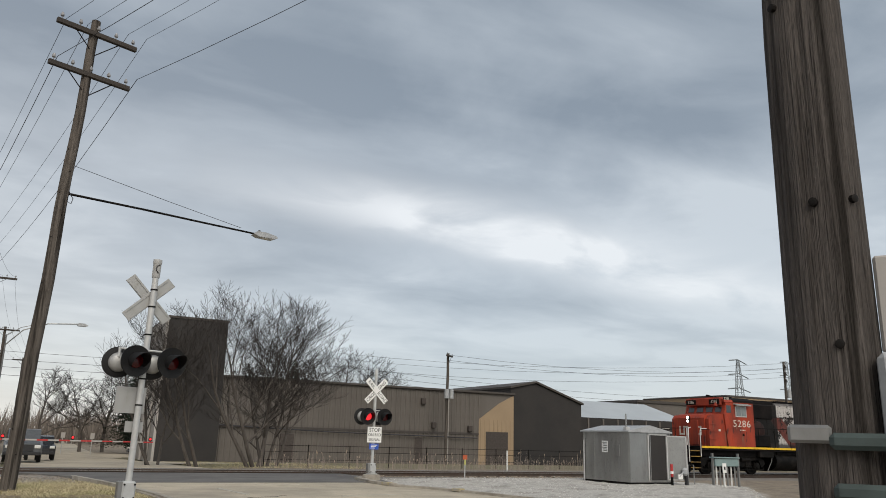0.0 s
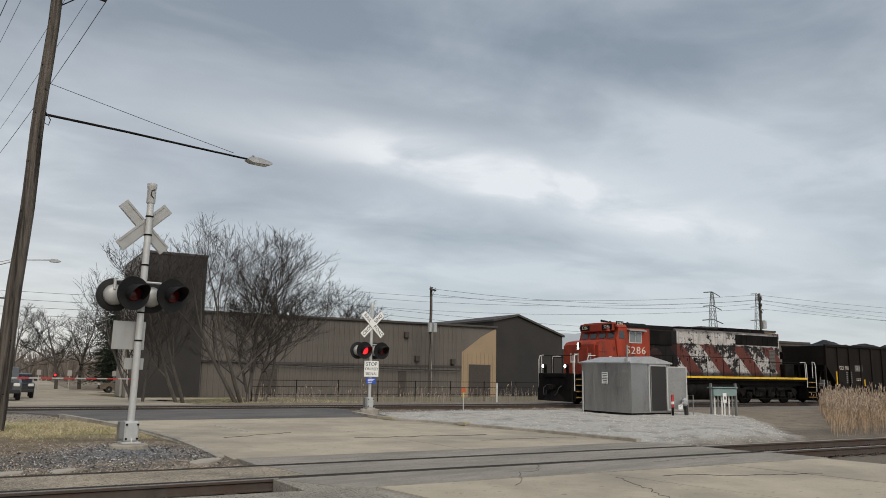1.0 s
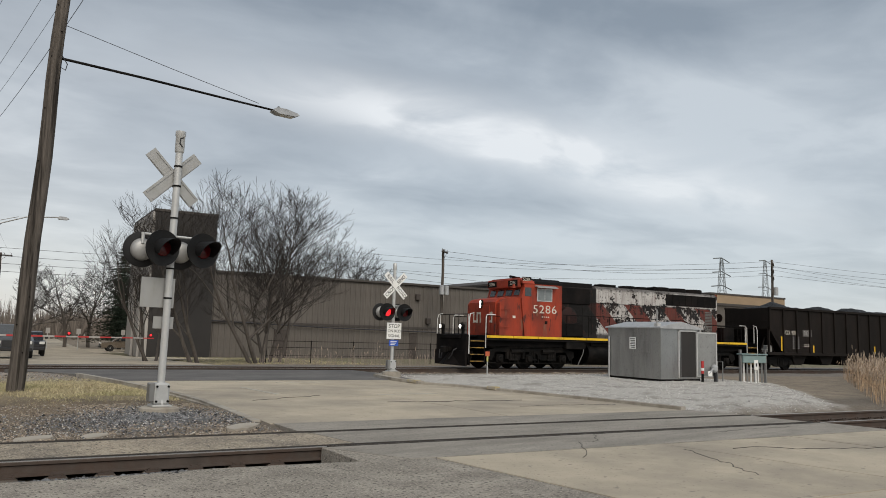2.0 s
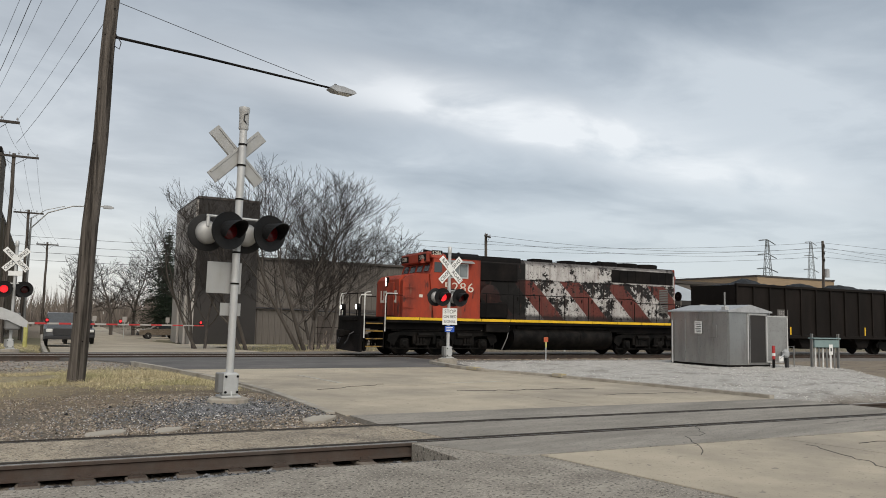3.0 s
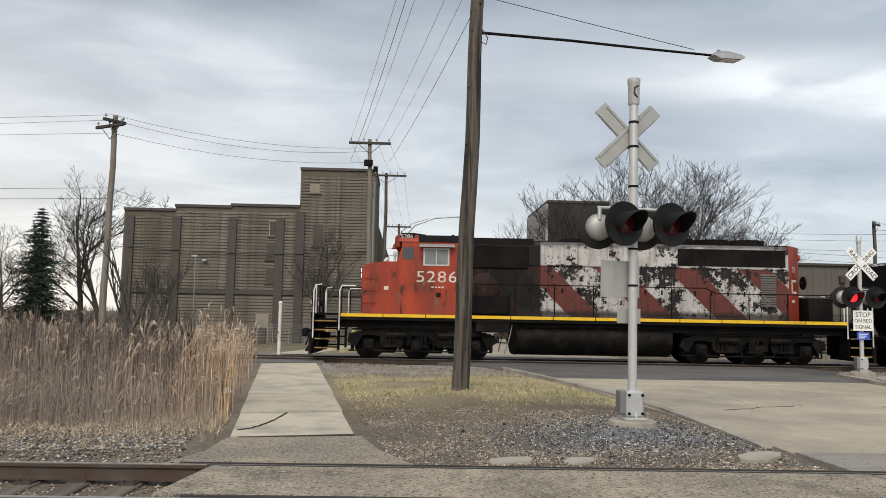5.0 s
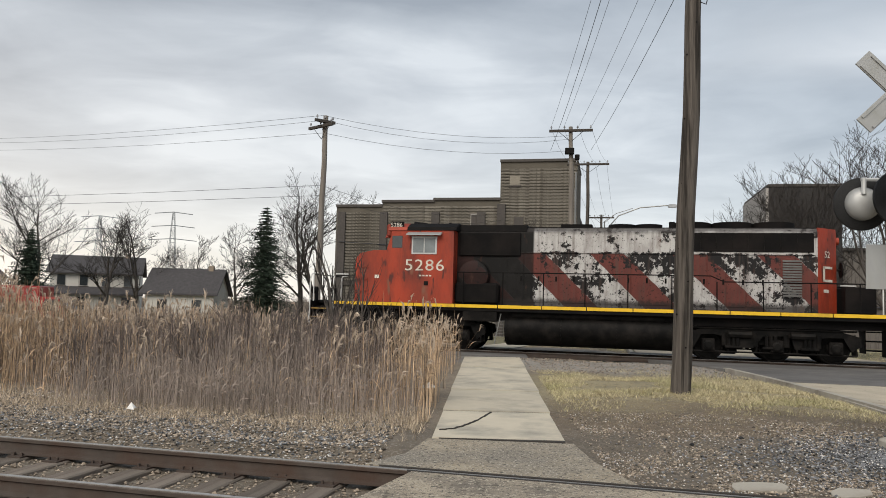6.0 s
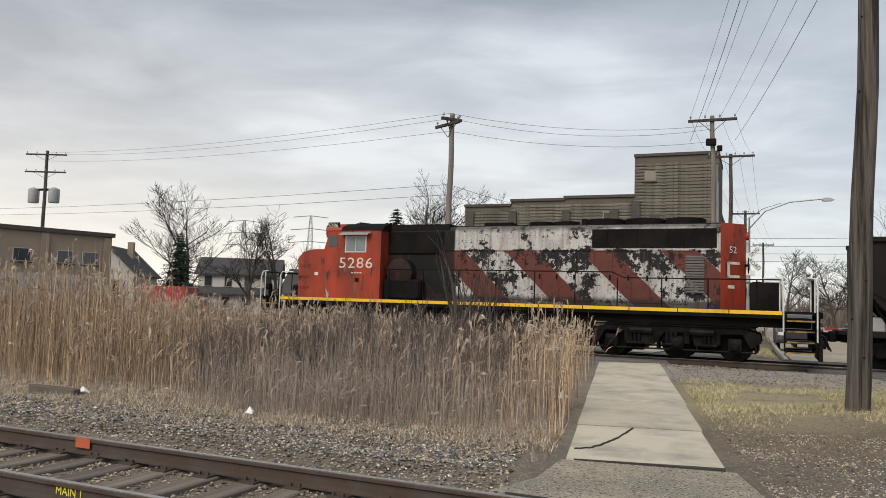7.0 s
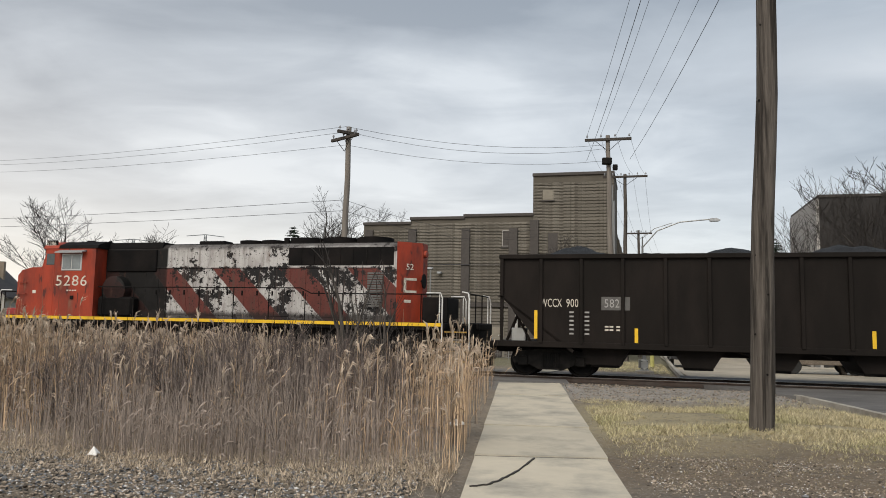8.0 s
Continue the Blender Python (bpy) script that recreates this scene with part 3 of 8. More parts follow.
def lay(x, y):
    """Height of the ground sheet."""
    s, v = (FARI @ Vector((x, y, 0)))[:2]
    ns, nv = (NEARI @ Vector((x, y, 0)))[:2]
    z = -0.03 + drop(v)
    road = smooth(3.4, 5.0, s) * (1 - smooth(14.6, 16.2, s)) if v > 0 else smooth(6.3, 7.0, x) * (1 - smooth(15.7, 16.2, x))
    z -= 0.09 * road
    z -= 0.20 * (1 - smooth(1.25, 2.0, abs(nv))) * (1 - smooth(0.0, 0.3, nv) * smooth(0.9, 1.3, x) * (1 - smooth(6.0, 6.4, x)))
    z -= 0.07 * smooth(1.6, 2.4, nv) * (1 - smooth(3.5, 6.5, nv)) * smooth(1.2, 2.2, -x)
    z -= 0.12 * (1 - smooth(1.4, 2.3, abs((TRACKI @ Vector((x, y, 0))).y)))
    # gravel pad of the signal hut
    z += 0.17 * smooth(16.4, 19.5, x) * (1 - smooth(27.5, 31.5, x)) * smooth(1.35, 3.0, nv) * smooth(-0.7, 0.7, (y - 11.3 - 0.69 * (x - 20.3)) / 1.21) * (1 - smooth(24.0, 28.0, y + 0.16 * (x - 16)))
    # bank of dirt round the near mast
    z += 0.14 * math.exp(-(((x - 4.6) / 1.7) ** 2 + ((y - 16.9) / 1.9) ** 2))
    z += 0.10 * math.exp(-(((x - 3.6) / 2.0) ** 2 + ((y - 22.0) / 2.6) ** 2))
    if 1.2 < x < 5.8 or x < -1.2 or x > 17:
        z += 0.035 * noise.noise((x * 0.8, y * 0.8, 0.3)) + 0.015 * noise.noise((x * 2.9, y * 2.9, 2.3))
    return z


def make_ground():
    def steps(lo, a, b, hi, d):
        mid = list(np.arange(a, b + d / 2, d))
        out, k = [], d
        e = a
        while e > lo:
            k *= 1.45
            e -= k
            out.insert(0, max(e, lo))
        e, k = b, d
        tail = []
        while e < hi:
            k *= 1.45
            e += k
            tail.append(min(e, hi))
        return out + mid + tail

    xs, ys = steps(-1800, -16, 34, 1800, 0.25), steps(-1200, -3, 46, 2400, 0.25)
    g = Geo()
    g.v = [(x, y, lay(x, y)) for y in ys for x in xs]
    w = len(xs)
    g.f = [(j * w + i, j * w + i + 1, (j + 1) * w + i + 1, (j + 1) * w + i) for j in range(len(ys) - 1) for i in range(w - 1)]
    ob = tagged(new("ground", g.quick("ground", M_GROUND)), "brown dirt, gravel and thatch ground beside the rail crossing", "ground", kind="structure")
    ob.data.shade_smooth()


make_ground()


# ------------------------------------------------------------ road, walk and crossing surfaces
def slab(poly, z0, z1):
    return Geo().prism(poly, "z", z0, z1)


def near_y(x, v):
    """World y of the line v metres beyond the near track's middle."""
    return 13.94 + (v + x * math.sin(radians(NEAR_ANGLE))) / math.cos(radians(NEAR_ANGLE))


def far_y(x, v):
    return 34.747 + (v + x * math.sin(radians(TRACK_ANGLE))) / math.cos(radians(TRACK_ANGLE))


def make_road():
    road = thing("road", "two-lane concrete street over two rail tracks", "road", kind="structure")
    # slabs between the two crossings
    cuts = [0.0, 0.22, 0.44, 0.66, 0.83, 1.0]
    left = lambda t: 6.12 + 0.80 * smooth(0.0, 0.45, t) + 0.12 * t
    right = lambda t: 15.9 + 0.55 * t
    lo = lambda x: near_y(x, 2.0)
    hi = lambda x: far_y(x, -7.2)
    for a, b in zip(cuts[:-1], cuts[1:]):
        for p, q in ((0.0, 0.5), (0.5, 1.0)):
            def at(t, w):
                x = left(t) * (1 - w) + right(t) * w
                return x, lo(x) * (1 - t) + hi(x) * t
            e = 0.0014
            x00, x10, x11, x01 = at(a + e, p + e), at(a + e, q - e), at(b - e * 0.3, q - e), at(b - e * 0.3, p + e)
            part("slab", slab([x00, x10, x11, x01], -0.14, 0.0 + random.uniform(-0.004, 0.004)), M_CONC, road)
    bed = Geo()
    bed.prism([(6.2, lo(6.2) - 0.1), (16.0, lo(16.0) - 0.1), (16.5, hi(16.5)), (7.1, hi(7.1))], "z", -0.2, -0.010)
    part("joint_filler", bed, M_KERB, road)
    # slabs on the camera's side of the near track
    for i, (xa, xb) in enumerate(((6.35, 10.3), (10.34, 13.3), (13.34, 16.2))):
        y = near_y(xa, -2.15)
        for j in range(4):
            l = 3.7 + 0.5 * ((i + j) % 2)
            t0, t1 = y, y - l + 0.02
            sl = -0.184
            part("slab", slab([(xa, t0), (xa + 0.02, t1), (xb, t1 + sl * (xb - xa)), (xb, t0 + sl * (xb - xa))], -0.14, 0.0 + random.uniform(-0.005, 0.005)), M_CONC, road)
            y -= l
    part("joint_filler", slab([(6.3, near_y(6.3, -2.1)), (6.3, -8.0), (16.3, -9), (16.3, near_y(16.3, -2.1))], -0.2, -0.012), M_KERB, road)
    # asphalt on both crossings
    part("asphalt_patch", slab([(6.0, near_y(6.0, -2.12)), (16.4, near_y(16.4, -2.12)), (16.4, near_y(16.4, -0.85)), (5.5, near_y(5.5, -0.85))], -0.2, 0.006), M_PATCH, road, "faded worn asphalt patch")
    part("asphalt_patch", slab([(6.05, near_y(6.05, 0.83)), (16.3, near_y(16.3, 0.83)), (16.1, near_y(16.1, 2.0)), (6.2, near_y(6.2, 2.0))], -0.2, 0.006), M_PATCH, road, "faded worn asphalt patch")
    g = Geo()
    g.prism([(7.0, far_y(7.0, -7.2)), (16.5, far_y(16.5, -7.2)), (17.8, far_y(17.8, -4.2)), (18.0, far_y(18.0, -0.83)), (5.2, far_y(5.2, -0.83)), (6.8, far_y(6.8, -4.0))], "z", -0.2, 0.01)
    part("asphalt_patch", g, M_ASPH, road, "dark worn asphalt patch")
    part("asphalt_patch", slab([(-2.0, far_y(-2.0, -0.83)), (-2.0, far_y(-2.0, -2.4)), (1.2, far_y(1.2, -2.4)), (1.2, far_y(1.2, -0.83))], -0.2, 0.01), M_ASPH, road, "dark worn asphalt patch")
    g = Geo()
    g.prism([(4.6, 0.68), (15.0, 0.68), (14.6, 3.2), (4.9, 3.2)], "z", -0.2, 0.01)
    g.moved(TRACK)
    part("asphalt_patch", g, M_ASPH, road, "dark worn asphalt patch")
    # the street beyond falls away with the land
    g = Geo()
    vs, n = [], 26
    for i in range(n):
        v = 3.2 + 4.2 * i * (1 + 0.09 * i)
        k = 0.0012 * max(v - 60, 0) ** 1.7
        for s in (5.2 + k, 13.9 + k):
            vs.append(far_xy(s, v, drop(v) - 0.012))
    g.add(vs, [(2 * i, 2 * i + 1, 2 * i + 3, 2 * i + 2) for i in range(n - 1)])
    part("far_carriageway", g, M_CONC, road)
    g = Geo()
    g.add([far_xy(s, v, drop(v) - 0.008) for s, v in ((13.7, 50), (26, 52), (26, 60), (13.7, 66))], [(0, 1, 2, 3)])
    g.add([far_xy(s, v, drop(v) - 0.008) for s, v in ((13.7, 17), (19, 19), (19, 24), (13.7, 27))], [(0, 1, 2, 3)])
    part("driveway", g, M_CONC, road)
    # worn paint
    for (x, y, w, l, r) in ((9.2, 21.6, 0.12, 2.6, -4), (11.9, 24.2, 0.1, 1.5, 80), (12.4, 19.2, 0.12, 1.9, 86), (10.8, 25.0, 0.1, 1.3, 84)):
        part("worn_line", Geo().box(-w / 2, w / 2, -l / 2, l / 2, 0.0, 0.012), M_LINE, road, "worn white paint line", m=pose(x, y, 0, 0, 0, r))
    # cracks in the slabs
    for seed, (x, y, a, l) in enumerate(((8.1, 9.6, 20, 3.6), (10.9, 9.0, -30, 3.2), (12.5, 10.3, 10, 2.6), (9.0, 7.6, 60, 2.2), (10.5, 17.5, -8, 4.0), (7.8, 19.0, 15, 2.4), (12.8, 15.4, -12, 3.0))):
        rnd = random.Random(seed + 5)
        pts, px_, py_ = [], x, y
        for k in range(15):
            pts.append((px_, py_))
            d = radians(a + rnd.uniform(-38, 38))
            px_ += math.cos(d) * l / 14
            py_ += math.sin(d) * l / 14
        g = Geo()
        for (x0, y0), (x1, y1) in zip(pts[:-1], pts[1:]):
            dx, dy = x1 - x0, y1 - y0
            q = math.hypot(dx, dy)
            w = rnd.uniform(0.003, 0.006)
            ox, oy = -dy / q * w, dx / q * w
            g.prism([(x0 - ox, y0 - oy), (x1 - ox, y1 - oy), (x1 + ox, y1 + oy), (x0 + ox, y0 + oy)], "z", -0.01, 0.0085)
        part("crack", g, M_CRACK, road)


make_road()


def make_kerbs():
    def kerb(name, pts, w, h, mat, label):
        g = Geo()
        for (x0, y0), (x1, y1) in zip(pts[:-1], pts[1:]):
            d = Vector((x1 - x0, y1 - y0))
            n_ = Vector((-d.y, d.x)).normalized() * w
            d = d.normalized() * 0.01
            g.prism([(x0 + d.x, y0 + d.y), (x1 - d.x, y1 - d.y), (x1 - d.x + n_.x, y1 - d.y + n_.y), (x0 + d.x + n_.x, y0 + d.y + n_.y)], "z", -0.15, h)
        return solo(name, g, mat, label, "kerb", kind="structure")

    kerb("kerb_verge", [(6.1, 15.15), (6.45, 17.0), (6.8, 19.2), (6.98, 21.5), (7.05, 24.0), (7.0, 27.0), (6.85, 29.8)], 0.16, 0.035, M_KERB, "low worn concrete kerb along the grass verge")
    kerb("kerb_hut", [(16.0, 13.2), (16.0, 16.0), (15.9, 19.0), (15.75, 21.0), (15.3, 22.5)], -0.2, 0.07, M_KERB, "broken concrete kerb beside the gravel pad")
    kerb("kerb_island", [(15.3, 22.5), (15.45, 24.0), (16.2, 26.4), (17.6, 27.5)], -0.22, 0.10, M_KERB, "raised concrete kerb end beside the signal mast")
    for x, y, r, l in ((15.36, 22.9, 88, 0.5), (15.86, 19.6, 95, 0.35)):
        solo("kerb_paint", Geo().box(-l / 2, l / 2, -0.10, 0.13, 0.02, 0.112, 0.01), M_YELLOW_WORN, "worn yellow paint on a kerb block", "kerb paint", pose(x + 0.08, y, 0, 0, 0, r), kind="structure")
    kerb("kerb_far", [far_xy(5.1, 3.4)[:2], far_xy(5.0, 12)[:2], far_xy(5.0, 30)[:2]], 0.15, -0.0, M_KERB, "concrete kerb of the street beyond the tracks")


make_kerbs()


def make_sidewalk():
    walk_ = thing("sidewalk", "narrow concrete sidewalk slabs with one cracked panel", "sidewalk", kind="structure")
    cuts = [16.76, 19.2, 22.1, 25.0, 27.9, 31.6]
    for i, (a, b) in enumerate(zip(cuts[:-1], cuts[1:])):
        xl, xr = -0.80, 0.84
        top = b - 0.022 + (0.4 if i == 4 else 0.10 if i == 0 else 0)
        g = Geo().prism([(xl - 0.01 * i, a + 0.035), (xr + 0.02 * i, a + 0.035 + 0.10 * (i < 2)), (xr + 0.02 * i, top), (xl - 0.01 * i, b - 0.022)], "z", -0.12, 0.012 * ((i * 7) % 3) - 0.006)
        part("slab", g, M_WALK, walk_)
    part("joint_filler", Geo().box(-0.8, 0.84, 16.8, 31.2, -0.14, -0.010), M_CRACK, walk_)
    # the curved crack across the first panel
    g, rnd = Geo(), random.Random(3)
    pts = [(-0.74 + 0.68 * t, 17.35 + 1.8 * t ** 1.9 + rnd.uniform(-0.035, 0.035)) for t in np.linspace(0, 1, 22)]
    for (x0, y0), (x1, y1) in zip(pts[:-1], pts[1:]):
        q = math.hypot(x1 - x0, y1 - y0)
        w = rnd.uniform(0.006, 0.013)
        ox, oy = -(y1 - y0) / q * w, (x1 - x0) / q * w
        g.prism([(x0 - ox, y0 - oy), (x1 - ox, y1 - oy), (x1 + ox, y1 + oy), (x0 + ox, y0 + oy)], "z", -0.01, 0.009)
    part("crack", g, M_CRACK, walk_)
    part("asphalt_ramp", slab([(-1.35, near_y(-1.35, 0.83)), (1.3, near_y(1.3, 0.83)), (1.02, 15.6), (0.92, 16.62), (-0.84, 16.64), (-1.0, 15.7)], -0.2, 0.004), M_APRON, walk_, "crumbling asphalt ramp")
    part("crossing_panel", slab([(-1.25, near_y(-1.25, -0.64)), (6.1, near_y(6.1, -0.64)), (6.1, near_y(6.1, 0.64)), (-0.85, near_y(-0.85, 0.64))], -0.2, 0.012), M_AGG, walk_, "exposed aggregate panel between the rails")
    part("crossing_panel", slab([(6.13, near_y(6.13, -0.63)), (16.2, near_y(16.2, -0.63)), (16.2, near_y(16.2, 0.63)), (6.13, near_y(6.13, 0.63))], -0.2, 0.010), M_PATCH, walk_, "worn asphalt between the rails")
    # dark strips painted as the shade in the flangeway gaps along both rails
    for x0, v0, v1 in ((-1.0, -0.705, -0.655), (5.6, -0.835, -0.805), (-0.9, 0.660, 0.695), (-1.2, 0.800, 0.822)):
        part("groove_filler", slab([(x0, near_y(x0, v0)), (16.3, near_y(16.3, v0)), (16.3, near_y(16.3, v1)), (x0, near_y(x0, v1))], -0.05, 0.0135), M_CRACK, walk_, "dark strip painted as the shade in the flangeway gap")
    # worn apron on the camera's side
    part("apron", slab([(-1.4, near_y(-1.4, -0.86)), (0.75, near_y(0.75, -0.86)), (0.8, near_y(0.8, -2.0)), (2.2, near_y(2.2, -2.12)), (3.6, near_y(3.6, -1.96)), (5.35, near_y(5.35, -2.06)), (5.5, near_y(5.5, -0.86)), (6.0, near_y(6.0, -0.86)), (6.0, near_y(6.0, -2.12)), (6.33, near_y(6.33, -2.12)), (6.33, -8.0), (-1.4, -8.0)], -0.3, 0.0), M_APRON_GREY, walk_, "worn gravelly asphalt apron")


make_sidewalk()


# ------------------------------------------------------------ tracks
def rail_profile():
    h = [(-0.075, 0.0), (0.075, 0.0), (0.075, 0.012), (0.015, 0.035), (0.010, 0.115), (0.036, 0.130), (0.036, 0.158), (0.028, 0.165)]
    return h + [(-x, z) for x, z in reversed(h[2:])]


def make_track(name, base, top, ranges, label, ties=True):
    tr = thing(name, label, "railway track", base, kind="structure")
    for side in (-0.7525, 0.7525):
        g = Geo().prism([(y + side, z + top - 0.170) for y, z in rail_profile()], "x", -150, 260)
        r = part("rail", g, M_RAIL, tr)
        part("rail_head", Geo().box(-150, 260, side - 0.026, side + 0.026, top - 0.006, top + 0.002), M_RAILTOP, r, "polished running surface")
    sleeper = Geo().box(-1.30, 1.30, -0.115, 0.115, -0.17, 0.0, 0.015).mesh("tie", M_TIE)
    fit_ = Geo()
    for sd in (-0.7525, 0.7525):
        fit_.box(sd - 0.17, sd + 0.17, -0.09, 0.09, 0.0, 0.018)
        for a in (-0.11, 0.11):
            for b in (-0.05, 0.05):
                fit_.box(sd + a - 0.012, sd + a + 0.012, b - 0.012, b + 0.012, 0.018, 0.05)
    pm = fit_.mesh("tie_plate", M_RAIL)
    rnd = random.Random(9)
    stuff, count = Geo(), 0
    for a, b, single in ranges:
        s = a
        while s < b:
            m = pose(s, rnd.uniform(-0.06, 0.06), top - 0.188, rnd.uniform(-0.6, 0.6), 0, 90 + rnd.uniform(-1.5, 1.5))
            if single:
                t = part("tie", sleeper, None, tr, m=m)
                part("tie_plate", pm, None, t)
            else:
                stuff.add([tuple(m @ Vector(p)) for p in [(x, y, z) for z in (-0.17, 0) for y in (-0.115, 0.115) for x in (-1.3, 1.3)]], [(4, 5, 7, 6), (0, 1, 5, 4), (2, 6, 7, 3), (0, 4, 6, 2), (1, 3, 7, 5)])
            s += 0.53
    if stuff.v:
        o = part("ties", stuff, M_TIE, tr)
        tagged(o, kind="stuff")
    return tr


near_track = make_track("near_track", NEAR, 0.0, ((-40, -1.4, True), (0.9, 5.6, True), (16.6, 45, True), (-150, -40, False), (45, 150, False)), "single track of rusty rails on weathered wooden ties")
far_track = make_track("far_track", TRACK, 0.08, ((-60, -2.2, True), (1.0, 4.2, True), (15.4, 55, True), (55, 200, False)), "single main track on ballast through the crossing")
part("marking", lettering("MAIN 1", 0.10, M_YELPAINT, 0.003, "CENTER"), None, near_track, "yellow painted marking", m=pose(-4.75, -0.7525 - 0.017, -0.085))
part("marking", Geo().box(-0.11, 0.11, -0.004, 0.004, -0.06, 0.05, 0.003), M_ORGPAINT, near_track, "orange paint blotch", m=pose(-6.3, 0.7525 - 0.040, -0.05))


def make_stones(name, label, mat, count, place, size, seed, kind_cat="gravel"):
    """Loose stones as small irregular solids lying on the ground."""
    rnd = random.Random(seed)
    g = Geo()
    base = [(0, 0, 1), (0.9, 0, 0.2), (-0.3, 0.85, 0.25), (-0.35, -0.8, 0.15), (0.1, 0.1, -0.6), (0.5, -0.6, 0.5)]
    fs = [(0, 1, 2), (0, 2, 3), (0, 3, 5), (0, 5, 1), (4, 2, 1), (4, 3, 2), (4, 5, 3), (4, 1, 5)]
    done = 0
    while done < count:
        p = place(rnd)
        if p is None:
            continue
        x, y = p
        r = rnd.uniform(*size) * (1.6 if rnd.random() < 0.06 else 1)
        a = rnd.uniform(0, 6.28)
        ca, sa = math.cos(a), math.sin(a)
        z = lay(x, y)
        sx, sy, sz = r * rnd.uniform(0.7, 1.3), r * rnd.uniform(0.7, 1.2), r * rnd.uniform(0.45, 0.9)
        g.add([(x + (bx * sx * ca - by * sy * sa), y + (bx * sx * sa + by * sy * ca), z + bz * sz + r * 0.15) for bx, by, bz in base], fs)
        done += 1
    return tagged(new(name, g.quick(name, mat)), label, kind_cat, kind="stuff")


def in_near(s0, s1, v0, v1, keep=None):
    def f(rnd):
        s, v = rnd.uniform(s0, s1), rnd.uniform(v0, v1)
        x, y, _ = NEAR @ Vector((s, v, 0))
        if -1.3 < x < 1.1 or (keep and not keep(x, y)):
            return None
        return x, y
    return f


make_stones("ballast", "dark crushed stone ballast beside the near track", M_STONE_DARK, 9000, in_near(-17, -1.0, 0.9, 4.0), (0.012, 0.030), 1)
make_stones("ballast", "brown-grey crushed stone ballast beside the near track", M_STONE, 20000, in_near(-17, -1.0, 0.9, 4.3), (0.012, 0.030), 11)
make_stones("ballast", "dirty crushed stone ballast between the near rails", M_STONE, 5500, in_near(-17, -1.0, -0.7, 0.7), (0.014, 0.032), 2)
make_stones("gravel", "pale bits of stone among the dark ballast", M_STONE_PALE, 7500, in_near(-17, -1.0, 0.9, 4.8), (0.008, 0.022), 12)
make_stones("ballast", "dirty ballast along the exposed rail", M_STONE_DARK, 5200, in_near(0.8, 5.6, -2.1, -0.85), (0.010, 0.032), 3)


def round_mast(rnd):
    a, r = rnd.uniform(0, 6.28), abs(rnd.gauss(0, 1.0))
    x, y = 4.55 + 1.25 * r * math.cos(a), 15.9 + 0.85 * r * math.sin(a)
    return (x, y) if 1.15 < x < 6.0 + 0.1 * (y - 15) and y > near_y(x, 0.9) else None


make_stones("ballast", "blue-grey crushed stone heaped round the signal mast", M_STONE_DARK, 9500, round_mast, (0.010, 0.025), 4)
make_stones("gravel", "white stone chips among the crushed stone", M_STONE_PALE, 2400, round_mast, (0.007, 0.018), 14)
def bare_verge(rnd):
    x = rnd.uniform(1.1, 6.4)
    y = near_y(x, 0.9) + 5.2 * rnd.random() ** 1.6
    if noise.noise((x * 1.1, y * 1.1, 9)) < 0.02 and rnd.random() < 0.72:
        return None
    return (x, y) if x < 6.0 + 0.1 * (y - 15) else None


make_stones("gravel", "fine grey-brown gravel on the bare verge", M_STONE, 7000, bare_verge, (0.006, 0.018), 5)
make_stones("gravel", "scattered brown gravel on the bare verge", M_STONE_BROWN, 5000, bare_verge, (0.008, 0.022), 15)
make_stones("gravel", "scattered white chips on the bare verge", M_STONE_PALE, 2400, bare_verge, (0.006, 0.015), 16)


def hut_pad(rnd):
    x, y = rnd.uniform(16.3, 31), rnd.uniform(11.5, 27.5)
    return (x, y) if y > near_y(x, 1.4) and y < far_y(x, -2.2) and y > 11.2 + 0.69 * (x - 20.3) else None


make_stones("gravel", "pale grey crushed gravel pad round the signal hut", M_STONE_PALE, 16000, hut_pad, (0.008, 0.024), 6)
make_stones("ballast", "grey ballast shoulder of the far track", M_STONE, 5000, lambda r: (lambda s, v: tuple((TRACK @ Vector((s, v, 0)))[:2]) if not (-2.2 < s < 1.2 or 4.0 < s < 16.0) else None)(r.uniform(-10, 34), r.uniform(-3.0, -0.8)), (0.02, 0.045), 7)
make_stones("gravel", "grey gravel scattered by the far track and sidewalk", M_STONE, 2600, lambda r: (r.uniform(1.0, 6.6), r.uniform(26.8, 31.5)), (0.010, 0.028), 8)


